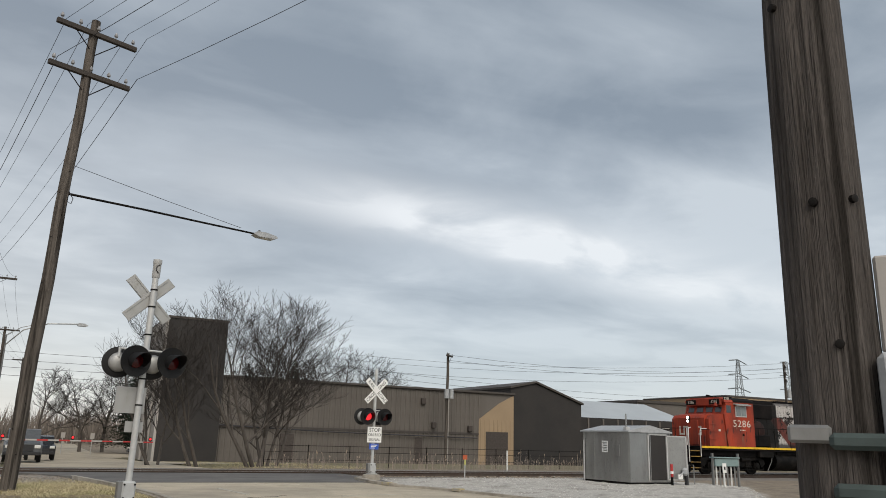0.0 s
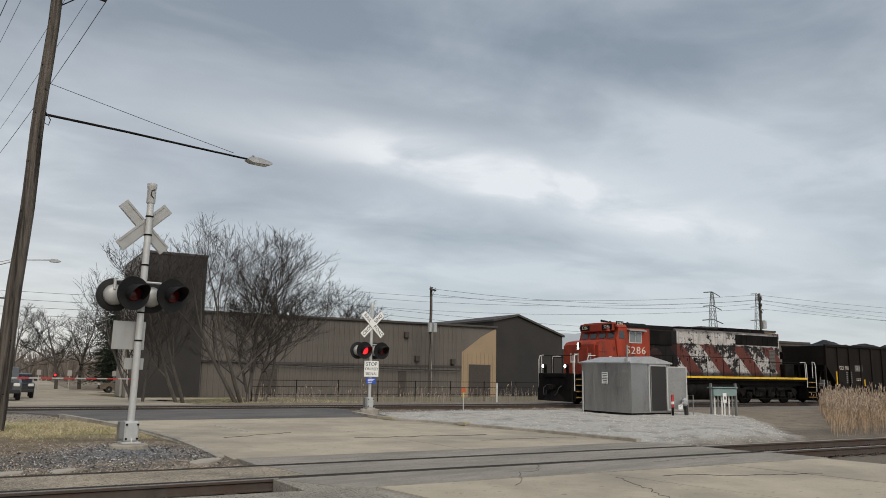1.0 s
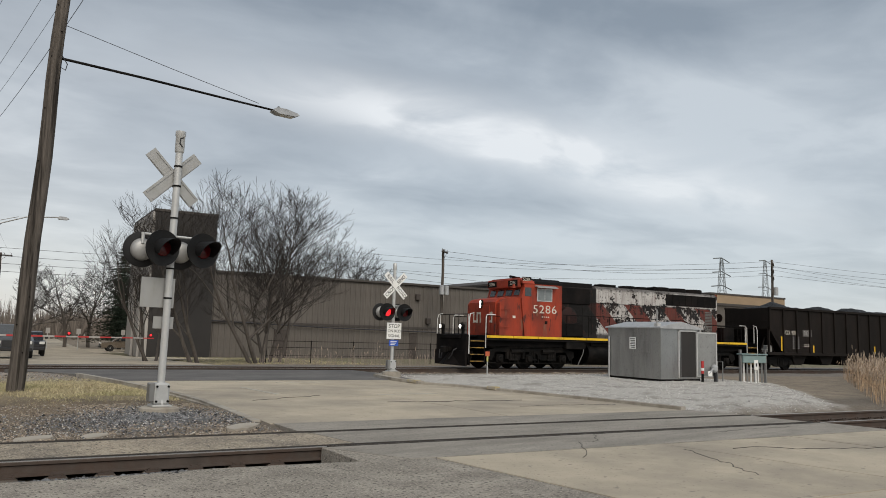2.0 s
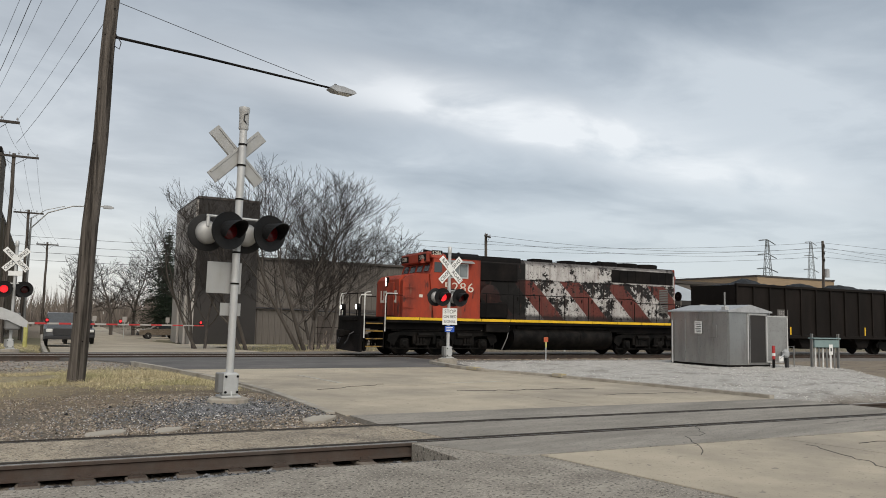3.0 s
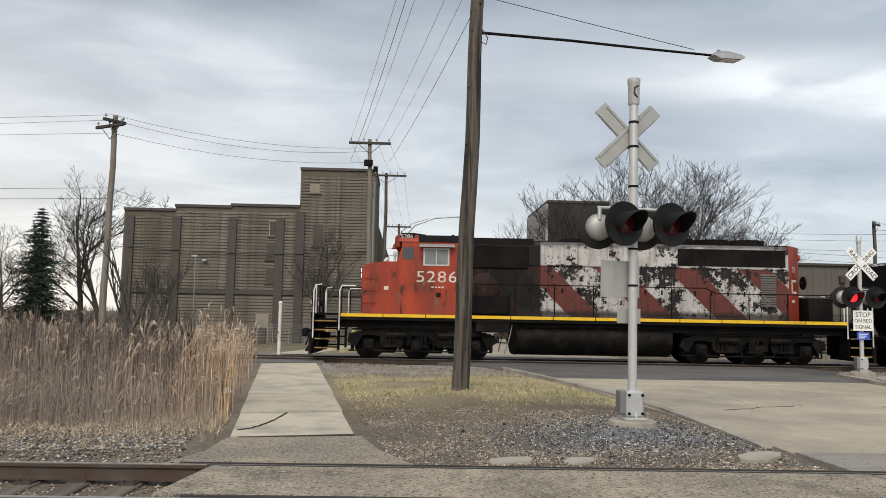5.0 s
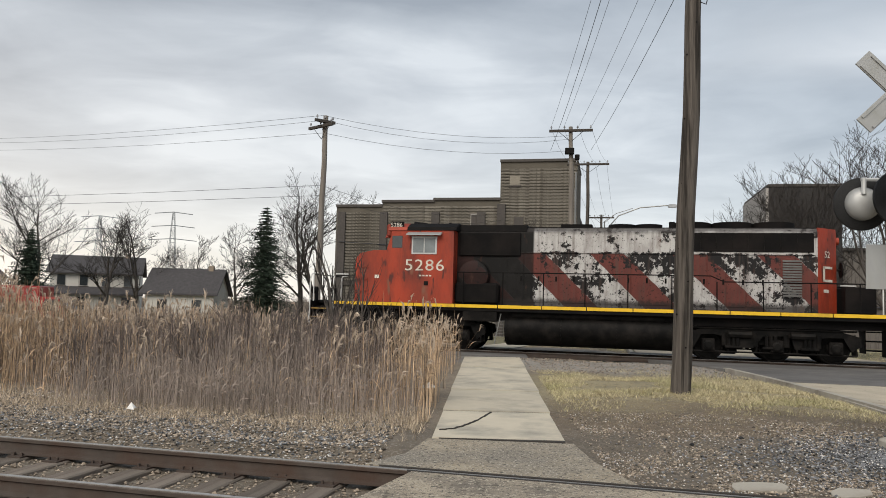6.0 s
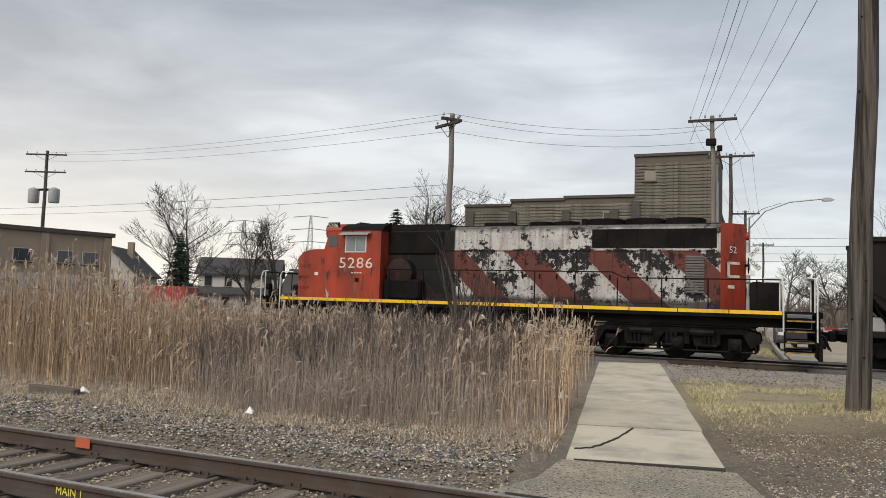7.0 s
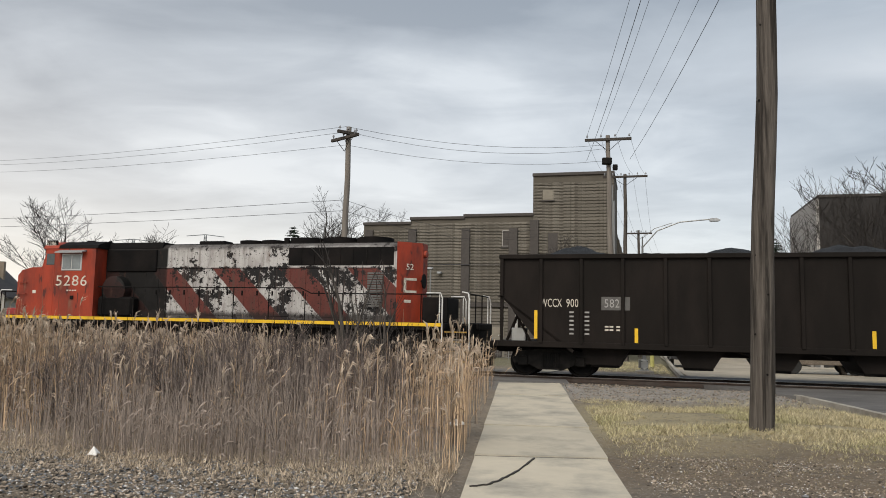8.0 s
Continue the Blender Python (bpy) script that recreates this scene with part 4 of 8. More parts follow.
def make_slabs_of_rubble():
    for i, (x, y, r, sx, sy, lab) in enumerate(((5.46, 14.50, 8, 0.30, 0.17, "pale broken concrete slab lying by the kerb"), (2.44, 14.72, -8, 0.30, 0.15, "flat broken concrete piece half sunk in gravel"),
                                               (3.2, 14.58, 20, 0.20, 0.13, "flat broken concrete piece half sunk in gravel"))):
        rnd = random.Random(i)
        poly = [(sx * math.cos(a) * rnd.uniform(0.8, 1.15), sy * math.sin(a) * rnd.uniform(0.8, 1.15)) for a in np.linspace(0, 6.28, 9)[:-1]]
        g = Geo().prism(poly, "z", -0.05, 0.055)
        solo("concrete_chunk", g, M_KERB, lab, "concrete chunk", pose(x, y, lay(x, y) - (0.0 if i == 0 else 0.025), 5, -4, r), "concrete chunks on the verge")
    solo("wood_block", Geo().box(-0.42, 0.42, -0.09, 0.09, -0.02, 0.12, 0.015), M_TIE, "rotten timber block lying on the ballast edge", "wood block", pose(-9.35, 19.2, lay(-9.35, 19.2) + 0.02, 0, 3, 4))
    rnd = random.Random(8)
    for x, y, s in ((-9.0, 19.45, 0.16), (-1.15, 20.8, 0.15), (-5.5, 18.6, 0.08)):
        g = Geo()
        ring = [(s * rnd.uniform(0.6, 1.2) * math.cos(a), s * 0.6 * rnd.uniform(0.6, 1.2) * math.sin(a), rnd.uniform(0.0, 0.05)) for a in np.linspace(0, 6.28, 9)[:-1]]
        g.add(ring + [(0, 0, 0.11)] + [(p[0], p[1], p[2] - 0.012) for p in ring], [(i, (i + 1) % 8, 8) for i in range(8)] + [(9 + i, i, (i + 1) % 8, 9 + (i + 1) % 8) for i in range(8)])
        solo("plastic_scrap", g, M_LITTER, "crumpled white plastic scrap on the ground", "litter", pose(x, y, lay(x, y) + (0.18 if x > -2 else 0.03)))


make_slabs_of_rubble()

# ------------------------------------------------------------ the locomotive
def rail_bars(g, pts, r=0.02, n=6):
    g.tube(pts, r, n)


def make_wheel(parent, name, x, r, w=0.13, gauge=0.7525, bearing=True):
    """One wheelset that turns on its axle."""
    ws = part(name, Geo().tube([(0, -0.95, 0), (0, 0.95, 0)], 0.085, 10), M_UNDER, parent, m=pose(x, 0, r))
    for sgn in (-1, 1):
        g = Geo().lathe((0, sgn * (gauge - 0.06), 0), (0, sgn, 0), [(0, r + 0.025), (0.03, r + 0.02), (0.035, r), (0.125, r - 0.012), (0.13, r - 0.06), (0.09, r - 0.09), (0.08, r * 0.45), (0.13, r * 0.3), (0.135, 0.07)], 24)
        part("wheel", g, M_UNDER, ws, smooth=True)
    return ws


def truck_geo(axles, r):
    g = Geo()
    a, b = axles[0], axles[-1]
    for y in (-1.08, 1.08):
        y0, y1 = y - 0.09, y + 0.09
        poly = [(a - 0.75, 0.62), (a - 0.45, 0.42), (a - 0.25, 0.78)]
        for i, x in enumerate(axles):
            if i:
                mid = (axles[i - 1] + x) / 2
                poly += [(axles[i - 1] + 0.42, 0.80), (mid - 0.32, 0.44), (mid + 0.32, 0.44), (x - 0.42, 0.80)]
            poly += [(x - 0.22, 0.84), (x + 0.22, 0.84)]
        poly += [(b + 0.25, 0.78), (b + 0.45, 0.42), (b + 0.75, 0.62), (b + 0.7, 0.88), (b + 0.2, 1.02), (a - 0.2, 1.02), (a - 0.7, 0.88)]
        g.prism(poly, "y", y0, y1)
        for x in axles:
            yo = y - 0.16 if y < 0 else y + 0.16
            g.box(x - 0.2, x + 0.2, min(y, yo), max(y, yo), r - 0.19, r + 0.20, 0.03)
            g.lathe((x, yo, r), (0, -1 if y < 0 else 1, 0), [(0, 0.15), (0.05, 0.15), (0.07, 0.10)], 12)
        for x in np.linspace(a + 0.5, b - 0.5, 4):
            g.tube([(x, y - 0.02, 0.5), (x, y - 0.02, 0.9)], 0.11, 8)
        g.tube([(a - 0.6, y * 1.1, 1.05), (b + 0.6, y * 1.1, 1.05)], 0.035, 6)
        for x in (a + 0.95, b - 0.95):
            g.tube([(x - 0.35, y * 1.12, 0.86), (x + 0.35, y * 1.12, 0.86)], 0.12, 8)
    g.box((a + b) / 2 - 0.6, (a + b) / 2 + 0.6, -1.0, 1.0, 0.55, 1.0)
    # traction motors and gear cases between the wheels, brake gear outside them
    for x, d in zip(axles, (1, 1, -1)):
        g.box(min(x + 0.1 * d, x + 0.95 * d), max(x + 0.1 * d, x + 0.95 * d), -0.55, 0.55, 0.20, 0.95, 0.06)
    g.box(a - 0.3, b + 0.3, -0.5, 0.5, 0.62, 1.10)
    for y in (-1, 1):
        for x in axles:
            for e in (-0.60, 0.60):
                g.box(x + e - 0.06, x + e + 0.06, y * 0.80 - 0.07, y * 0.80 + 0.07, 0.30, 0.78, 0.02)
                g.tube([(x + e, y * 1.14, 0.30), (x + e * 0.9, y * 1.14, 0.95)], 0.035, 5)
        g.tube([(a - 0.7, y * 1.16, 0.30), (b + 0.6, y * 1.16, 0.30)], 0.03, 6)
        for x in np.linspace(a + 0.75, b - 0.75, 3):
            for e in (-0.13, 0.0, 0.13):
                g.tube([(x + e, y * 1.20, 0.50), (x + e, y * 1.20, 0.84)], 0.06, 7)
            g.box(x - 0.26, x + 0.26, y * 1.20 - 0.09, y * 1.20 + 0.09, 0.42, 0.50, 0.02)
    return g


def make_loco():
    lo = thing("locomotive", "weathered diesel freight locomotive with orange-red cab and peeling striped hood", "locomotive")
    Y = 1.55
    # frame and deck
    g = Geo().box(0.75, 20.2, -1.25, 1.25, 1.10, 1.40).box(1.5, 19.55, -Y + 0.02, Y - 0.02, 1.36, 1.60, 0.02)
    part("underframe", g, M_LOCOBLACK, lo)
    for s in (-1, 1):
        for i in range(12):
            a, b = 1.58 + i * 1.489, 1.58 + (i + 1) * 1.489 - 0.03
            part("sill_stripe", Geo().box(a, b, s * Y - 0.012, s * Y + 0.012, 1.485, 1.595), M_YEL, lo, "yellow sill stripe")
    # pilots, plow, couplers and steps
    for end, x0, sg in (("front", 0.55, 1), ("rear", 20.43, -1)):
        X = lambda d: x0 + sg * d
        g = Geo().box(min(X(0), X(0.10)), max(X(0), X(0.10)), -1.45, 1.45, 0.55, 1.62, 0.02)
        g.prism([(-1.45, 0.16), (1.45, 0.16), (1.45, 0.85), (-1.45, 0.85)], "x", min(X(-0.06), X(0.04)), max(X(-0.06), X(0.04)))
        part("pilot_plate", g, M_LOCOBLACK, lo)
        if end == "front":
            g = Geo()
            for s in (-1, 1):
                g.add([(X(0.02), 0, 0.95), (X(-0.42), 0, 0.20), (X(0.12), s * 1.5, 0.20), (X(0.28), s * 1.5, 0.85), (X(0.12), 0, 0.95), (X(-0.30), 0, 0.20), (X(0.2), s * 1.46, 0.20), (X(0.34), s * 1.46, 0.85)],
                      [(0, 1, 2, 3), (4, 7, 6, 5), (0, 4, 5, 1), (1, 5, 6, 2), (2, 6, 7, 3), (3, 7, 4, 0)])
            part("snow_plow", g, M_LOCOBLACK, lo, "black steel snow plow blade")
        g = Geo().box(min(X(-0.30), X(0.3)), max(X(-0.30), X(0.3)), -0.13, 0.13, 0.76, 1.0, 0.03)
        g.box(min(X(-0.52), X(-0.26)), max(X(-0.52), X(-0.26)), -0.2, 0.16, 0.72, 1.04, 0.05)
        part("coupler", g, M_UNDER, lo)
        for y in (-0.55, 0.5, 0.75):
            part("air_hose", Geo().tube([(X(0.0), y, 0.95), (X(-0.18), y, 0.85), (X(-0.25), y * 0.9, 0.6), (X(-0.33), y * 0.7, 0.45)], 0.028, 6), M_BLACK, lo)
        for s in (-1, 1):
            a, b = sorted((X(0.12), X(0.92)))
            for k in range(4):
                z = 0.38 + 0.31 * k
                st = part("step", Geo().box(a, b, s * 1.2 - 0.33, s * 1.2 + 0.33, z, z + 0.035, 0.008), M_LOCOBLACK, lo)
                part("step_edge", Geo().box(a + 0.03, b - 0.03, s * 1.54 - 0.012, s * 1.54 + 0.012, z - 0.012, z + 0.03), M_YELDULL, st, "grimy yellow step edge")
            for xx in (a - 0.02, b + 0.02):
                part("step_side", Geo().box(xx - 0.012, xx + 0.012, s * 1.2 - 0.32, s * 1.2 + 0.34, 0.30, 1.5), M_LOCOBLACK, lo)
            for k, xx in enumerate((X(0.08), X(0.98))):
                pts = [(xx, s * 1.53, 0.72), (xx, s * 1.53, 2.35), (xx + sg * 0.05, s * 1.50, 2.56), (xx + sg * 0.26, s * 1.46, 2.60)] if k == 0 else [(xx, s * 1.53, 1.0), (xx, s * 1.53, 2.40), (xx + sg * 0.07, s * 1.5, 2.56), (xx + sg * 0.55, s * 1.48, 2.56)]
                part("grab_rail", Geo().tube(pts, 0.024, 6), M_CHROME, lo, "white painted grab rail")
        # end platform rail
        for y in (-1.35, -0.45, 0.45, 1.35):
            part("end_post", Geo().tube([(X(0.14), y, 1.58), (X(0.14), y, 2.55)], 0.022, 6), M_CHROME if abs(y) > 1 else M_LOCOBLACK, lo)
        part("end_rail", Geo().tube([(X(0.14), -1.35, 2.55), (X(0.14), 1.35, 2.55)], 0.022, 6), M_LOCOBLACK, lo)
        part("end_platform", Geo().box(min(X(0.05), X(1.1)), max(X(0.05), X(1.1)), -0.85, 0.85, 1.52, 1.60), M_LOCOBLACK, lo)
        part("anticlimber", Geo().box(min(X(-0.1), X(0.1)), max(X(-0.1), X(0.1)), -0.95, 0.95, 1.40, 1.60, 0.03), M_LOCOBLACK, lo)
    for y in (-0.95, 0.95):
        b = part("ditch_light", Geo().lathe((0.66, y, 1.98), (-1, 0, 0), [(0, 0.13), (0.16, 0.14), (0.19, 0.12)], 12), M_LOCOBLACK, lo, "black ditch light housing")
        part("lamp_glass", Geo().lathe((0.475, y, 1.98), (-1, 0, 0), [(0, 0.105), (0.012, 0.09), (0.02, 0.04)], 12), M_HEADLAMP, b, "glowing headlamp glass")
        part("bracket", Geo().box(0.60, 0.68, y - 0.08, y + 0.08, 1.58, 1.88), M_LOCOBLACK, lo)
    # nose and cab
    nose = Geo()
    nose.prism([(2.25, 1.60), (3.72, 1.60), (3.72, 3.46), (3.0, 3.46), (2.42, 3.36), (2.25, 3.18)], "y", -1.18, 1.18)
    side = Geo()
    for s in (-1, 1):
        side.prism([(2.32, 1.60), (3.72, 1.60), (3.72, 3.44), (3.0, 3.44), (2.5, 3.33), (2.32, 3.12)], "y", min(s * 1.18, s * 1.47), max(s * 1.18, s * 1.47))
    nose.v += side.v
    nose.f += [tuple(i + len(nose.v) - len(side.v) for i in q) for q in side.f]
    n_ = part("nose", nose, M_ORANGE, lo)
    part("nose_door", Geo().box(2.20, 2.27, -0.72, 0.02, 1.66, 3.05, 0.015), M_ORANGE, n_)
    # plain shapes in place of the railway's mark on the nose
    for y in (-0.9, -0.62, 0.12, 0.42, 0.75):
        part("emblem_bar", Geo().box(2.236, 2.25, y - 0.05, y + 0.05, 2.20, 2.72, 0.003), M_LETWHITE, n_, "white emblem bar")
    for y0, y1, z in ((-0.9, -0.62, 2.26), (-0.9, -0.62, 2.66), (0.12, 0.42, 2.66), (0.42, 0.75, 2.26)):
        part("emblem_bar", Geo().box(2.238, 2.25, y0, y1, z - 0.05, z + 0.05, 0.003), M_LETWHITE, n_, "white emblem bar")
    part("emblem_bar", Geo().box(3.06, 3.22, -1.482, -1.468, 2.44, 2.56, 0.003), M_LETWHITE, n_, "small white emblem bar")
    h = part("headlight", Geo().box(2.14, 2.27, -0.12, 0.12, 2.9, 3.3, 0.04), M_LOCOBLACK, n_)
    for z in (3.0, 3.2):
        part("lamp_glass", Geo().lathe((2.14, 0, z), (-1, 0, 0), [(0, 0.085), (0.012, 0.06)], 12), M_HEADLAMP, h, "glowing headlamp glass")
    for k in range(3):
        part("grab_iron", Geo().tube([(2.36 + 0.02 * k, -1.50, 2.0 + 0.42 * k), (2.36, -1.54, 2.0 + 0.42 * k), (2.80, -1.54, 2.0 + 0.42 * k), (2.80, -1.50, 2.0 + 0.42 * k)], 0.014, 5), M_ORANGE, n_)
    cab = Geo()
    cab.prism([(3.72, 1.60), (5.94, 1.60), (5.94, 4.16), (3.66, 4.16), (3.66, 3.95), (3.50, 3.44)], "y", -Y, Y)
    c_ = part("cab", cab, M_ORANGE, lo)
    roof = Geo().prism([(-1.58, 4.14), (1.58, 4.14), (1.52, 4.26), (1.1, 4.43), (-1.1, 4.43), (-1.52, 4.26)], "x", 4.25, 6.02)
    part("cab_roof", roof, M_LOCOBLACK, lo)
    part("cab_roof", Geo().prism([(-1.58, 4.14), (1.58, 4.14), (1.52, 4.26), (1.1, 4.43), (-1.1, 4.43), (-1.52, 4.26)], "x", 3.55, 4.245), M_ORANGE, lo, "grimy red front of the cab roof")
    part("board_housing", Geo().box(3.42, 3.62, -1.36, 1.36, 3.94, 4.38, 0.04), M_ORANGE, lo, "red number board housing")
    for y in (-0.92, 0.92):
        part("number_board", Geo().box(3.405, 3.43, y - 0.40, y + 0.40, 4.02, 4.30, 0.005), M_LOCOBLACK, lo, "black number board")
    part("board_side", Geo().box(3.60, 4.10, -1.50, -1.44, 4.20, 4.46, 0.01), M_LOCOBLACK, lo)
    part("road_number", lettering("5286", 0.22, M_LETWHITE), None, lo, "white road number", m=pose(3.83, -1.502, 4.33))
    m_ = lettering("5286", 0.25, M_LETWHITE)
    for y in (-0.92, 0.92):
        part("road_number", m_, None, lo, "white road number", m=pose(3.400, y, 4.16, 0, 0, -90))
    part("road_number", lettering("5286", 0.56, M_LETWHITE, space=1.10, wide=1.22), None, lo, "white road number", m=pose(4.90, -Y - 0.004, 2.90))
    for k in range(4):
        part("stencil_bar", Geo().box(4.72 + 0.12 * k, 4.80 + 0.12 * k, -Y - 0.008, -Y, 2.53, 2.58), M_LETWHITE, c_, "tiny white stencil")
    for s in (-1, 1):
        w = part("cab_window", Geo().box(4.42, 5.34, s * Y - 0.02, s * Y + 0.02, 3.30, 3.94, 0.01), M_SILVER, lo, "silver framed sliding cab window")
        part("pane", Geo().box(4.48, 4.86, s * Y - 0.03, s * Y + 0.03, 3.36, 3.88), M_GLASSPALE, w)
        part("pane", Geo().box(4.90, 5.28, s * Y - 0.028, s * Y + 0.028, 3.36, 3.88), M_GLASSPALE, w)
        part("awning", Geo().prism([(s * Y, 4.02), (s * Y, 4.08), (s * (Y + 0.26), 3.99), (s * (Y + 0.26), 3.95)], "x", 4.28, 5.52), M_SIGNBACK, lo, "grey window awning")
        part("side_window", Geo().box(3.70, 4.08, s * Y - 0.012, s * Y + 0.012, 3.52, 3.95, 0.01), M_GLASS, lo, "dark front side window")
    for y0, y1 in ((-1.30, -0.84), (-0.62, -0.12), (0.12, 0.62), (0.84, 1.30)):
        part("windshield", Geo().prism([(3.515, 3.57), (3.55, 3.57), (3.65, 3.86), (3.61, 3.86)], "y", y0, y1), M_GLASS, lo, "dark windshield pane")
    part("bell", Geo().lathe((3.42, -1.05, 4.12), (0, 0, -1), [(0, 0.04), (0.06, 0.09), (0.16, 0.12), (0.2, 0.15)], 12), M_ORANGE, lo)
    part("horn", Geo().tube([(4.5, 0.2, 4.46), (4.5, 0.2, 4.56), (4.0, 0.2, 4.58)], [0.03, 0.03, 0.07], 8), M_LOCOBLACK, lo)
    for x in (4.2, 5.5):
        part("antenna", Geo().lathe((x, -0.3, 4.42), (0, 0, 1), [(0, 0.10), (0.08, 0.09), (0.13, 0.03)], 10), M_LOCOBLACK, lo)
    part("cab_panel", Geo().box(4.06, 4.09, -Y - 0.006, -Y + 0.01, 1.64, 4.1), M_ORANGE, lo)
    for z in (2.46, 3.22):
        part("cab_seam", Geo().box(3.74, 5.9, -Y - 0.005, -Y + 0.01, z, z + 0.02), M_ORANGE, lo)
    part("drain_box", Geo().box(4.9, 5.05, -Y - 0.03, -Y, 2.22, 2.36, 0.01), M_LOCOBLACK, lo)
    # long hood
    hood = Geo()
    hood.prism([(-0.95, 1.60), (0.95, 1.60), (0.95, 4.16), (0.80, 4.30), (-0.80, 4.30), (-0.95, 4.16)], "x", 5.94, 17.66)
    hd = part("long_hood", hood, M_HOOD, lo, "peeling white, red and black striped hood")
    part("hood_end", Geo().prism([(17.66, -0.95), (18.36, -0.25), (18.36, 0.25), (17.66, 0.95)], "z", 1.60, 4.32), M_ORANGE, lo, "orange-red rear hood end")
    part("roof_cap", Geo().prism([(-0.96, 4.17), (-0.81, 4.312), (0.81, 4.312), (0.96, 4.17), (0.90, 4.40), (-0.90, 4.40)], "x", 5.98, 8.4), M_LOCOBLACK, lo)
    part("roof_walk", Geo().box(8.4, 17.7, -0.78, 0.78, 4.29, 4.335, 0.01), M_LOCOBLACK, lo)
    # dark recess of the blower and intake behind the cab
    part("inertial_intake", Geo().box(6.02, 8.2, -1.02, -0.94, 3.30, 4.12, 0.03), M_LOCOBLACK, lo, "black air intake")
    part("blower_duct", Geo().box(5.96, 7.5, -1.38, -0.93, 1.60, 2.35, 0.08), M_LOCOBLACK, lo)
    part("blower_housing", Geo().lathe((6.6, -0.95, 2.6), (0, -1, 0), [(0, 0.55), (0.35, 0.52), (0.4, 0.4)], 16), M_HOOD, lo, "worn round blower housing", smooth=True)
    # doors with latches and hinges
    x = 7.72
    while x < 16.4:
        for s in (-1, 1):
            d = part("hood_door", Geo().box(x + 0.015, x + 0.585, s * 0.95 - 0.014, s * 0.95 + 0.014, 1.72, 3.38, 0.008), M_HOOD, lo)
            if s < 0:
                part("latch", Geo().box(x + 0.48, x + 0.54, -0.985, -0.955, 2.45, 2.62, 0.006), M_LOCOBLACK, d)
                for z in (1.95, 2.6, 3.2):
                    part("hinge", Geo().box(x - 0.01, x + 0.05, -0.976, -0.955, z - 0.05, z + 0.05), M_HOOD, d)
        x += 0.60
    for s in (-1, 1):
        part("rain_strip", Geo().box(7.7, 17.6, s * 0.965 - 0.02, s * 0.965 + 0.02, 3.43, 3.48), M_HOOD, lo)
        rad = part("radiator_grille", Geo().box(13.62, 17.55, s * 0.96 - 0.02, s * 0.96 + 0.02, 3.52, 4.14, 0.01), M_LOCOBLACK, lo, "black radiator grille")
        for k in range(1, 8):
            part("grille_bar", Geo().box(13.62 + k * 0.49, 13.64 + k * 0.49, s * 0.99 - 0.008, s * 0.99 + 0.008, 3.53, 4.13), M_UNDER, rad)
        louv = part("louvre_panel", Geo().box(16.55, 17.25, s * 0.955 - 0.02, s * 0.955 + 0.02, 2.05, 3.35, 0.01), M_HOOD, lo)
        for k in range(14):
            part("louvre", Geo().prism([(s * 0.97, 2.12 + 0.085 * k), (s * 1.005, 2.10 + 0.085 * k), (s * 1.0, 2.13 + 0.085 * k), (s * 0.97, 2.17 + 0.085 * k)], "x", 16.62, 17.18), M_PRIMER, louv, "dark louvre blade")
    for xx in (13.9, 15.2, 16.5):
        f_ = part("radiator_fan", Geo().lathe((xx, 0, 4.33), (0, 0, 1), [(0, 0.66), (0.2, 0.66), (0.2, 0.60), (0.22, 0.60)], 20), M_LOCOBLACK, lo, smooth=True)
    part("exhaust_stack", Geo().box(9.5, 10.6, -0.3, 0.3, 4.3, 4.50, 0.03), M_LOCOBLACK, lo)
    for xx in (11.6, 12.5):
        part("brake_fan", Geo().lathe((xx, 0, 4.33), (0, 0, 1), [(0, 0.46), (0.16, 0.46), (0.17, 0.4)], 18), M_LOCOBLACK, lo, smooth=True)
    part("lifting_lug", Geo().box(13.15, 13.35, -0.5, -0.4, 4.3, 4.56, 0.02), M_LOCOBLACK, lo)
    # plain shapes in place of the mark and number on the hood end
    part("road_number", lettering("52", 0.30, M_LETWHITE), None, lo, "white road number", m=pose(18.012, -0.608, 3.47, 0, 0, 45))
    for a, b, c, d in ((-0.22, 0.26, 3.02, 3.10), (-0.22, 0.26, 2.60, 2.68), (-0.22, -0.13, 2.60, 3.10), (-0.20, 0.05, 2.26, 2.36)):
        part("emblem_bar", Geo().box(a, b, -0.006, 0.006, c, d), M_LETWHITE, lo, "white emblem bar", m=pose(18.012, -0.608, 0, 0, 0, 45))
    part("rear_light", Geo().lathe((18.36, -0.1, 3.95), (1, 0, 0), [(0, 0.13), (0.1, 0.13)], 12), M_ORANGE, lo)
    part("rear_box", Geo().box(18.5, 19.4, -0.7, 0.7, 1.60, 2.45, 0.03), M_LOCOBLACK, lo)
    part("brake_wheel", Geo().lathe((18.34, -0.4, 3.0), (1, 0, 0), [(0, 0.04), (0.1, 0.04), (0.1, 0.25), (0.13, 0.25), (0.13, 0.03)], 14), M_LOCOBLACK, lo)
    # walkway railing
    for s in (-1, 1):
        for i in range(10):
            xx = 6.3 + i * 1.38
            z = 2.70 if xx < 14.5 else 2.52
            part("handrail_post", Geo().tube([(xx, s * 1.50, 1.56), (xx, s * 1.50, z)], 0.020, 6), M_LOCOBLACK, lo)
        part("handrail", Geo().tube([(6.1, s * 1.50, 2.70), (14.4, s * 1.50, 2.70), (14.8, s * 1.50, 2.52), (19.4, s * 1.50, 2.52)], 0.021, 6), M_LOCOBLACK, lo)
        part("end_rail_brace", Geo().tube([(19.35, s * 1.5, 1.6), (19.35, s * 1.5, 2.52)], 0.021, 6), M_CHROME, lo)
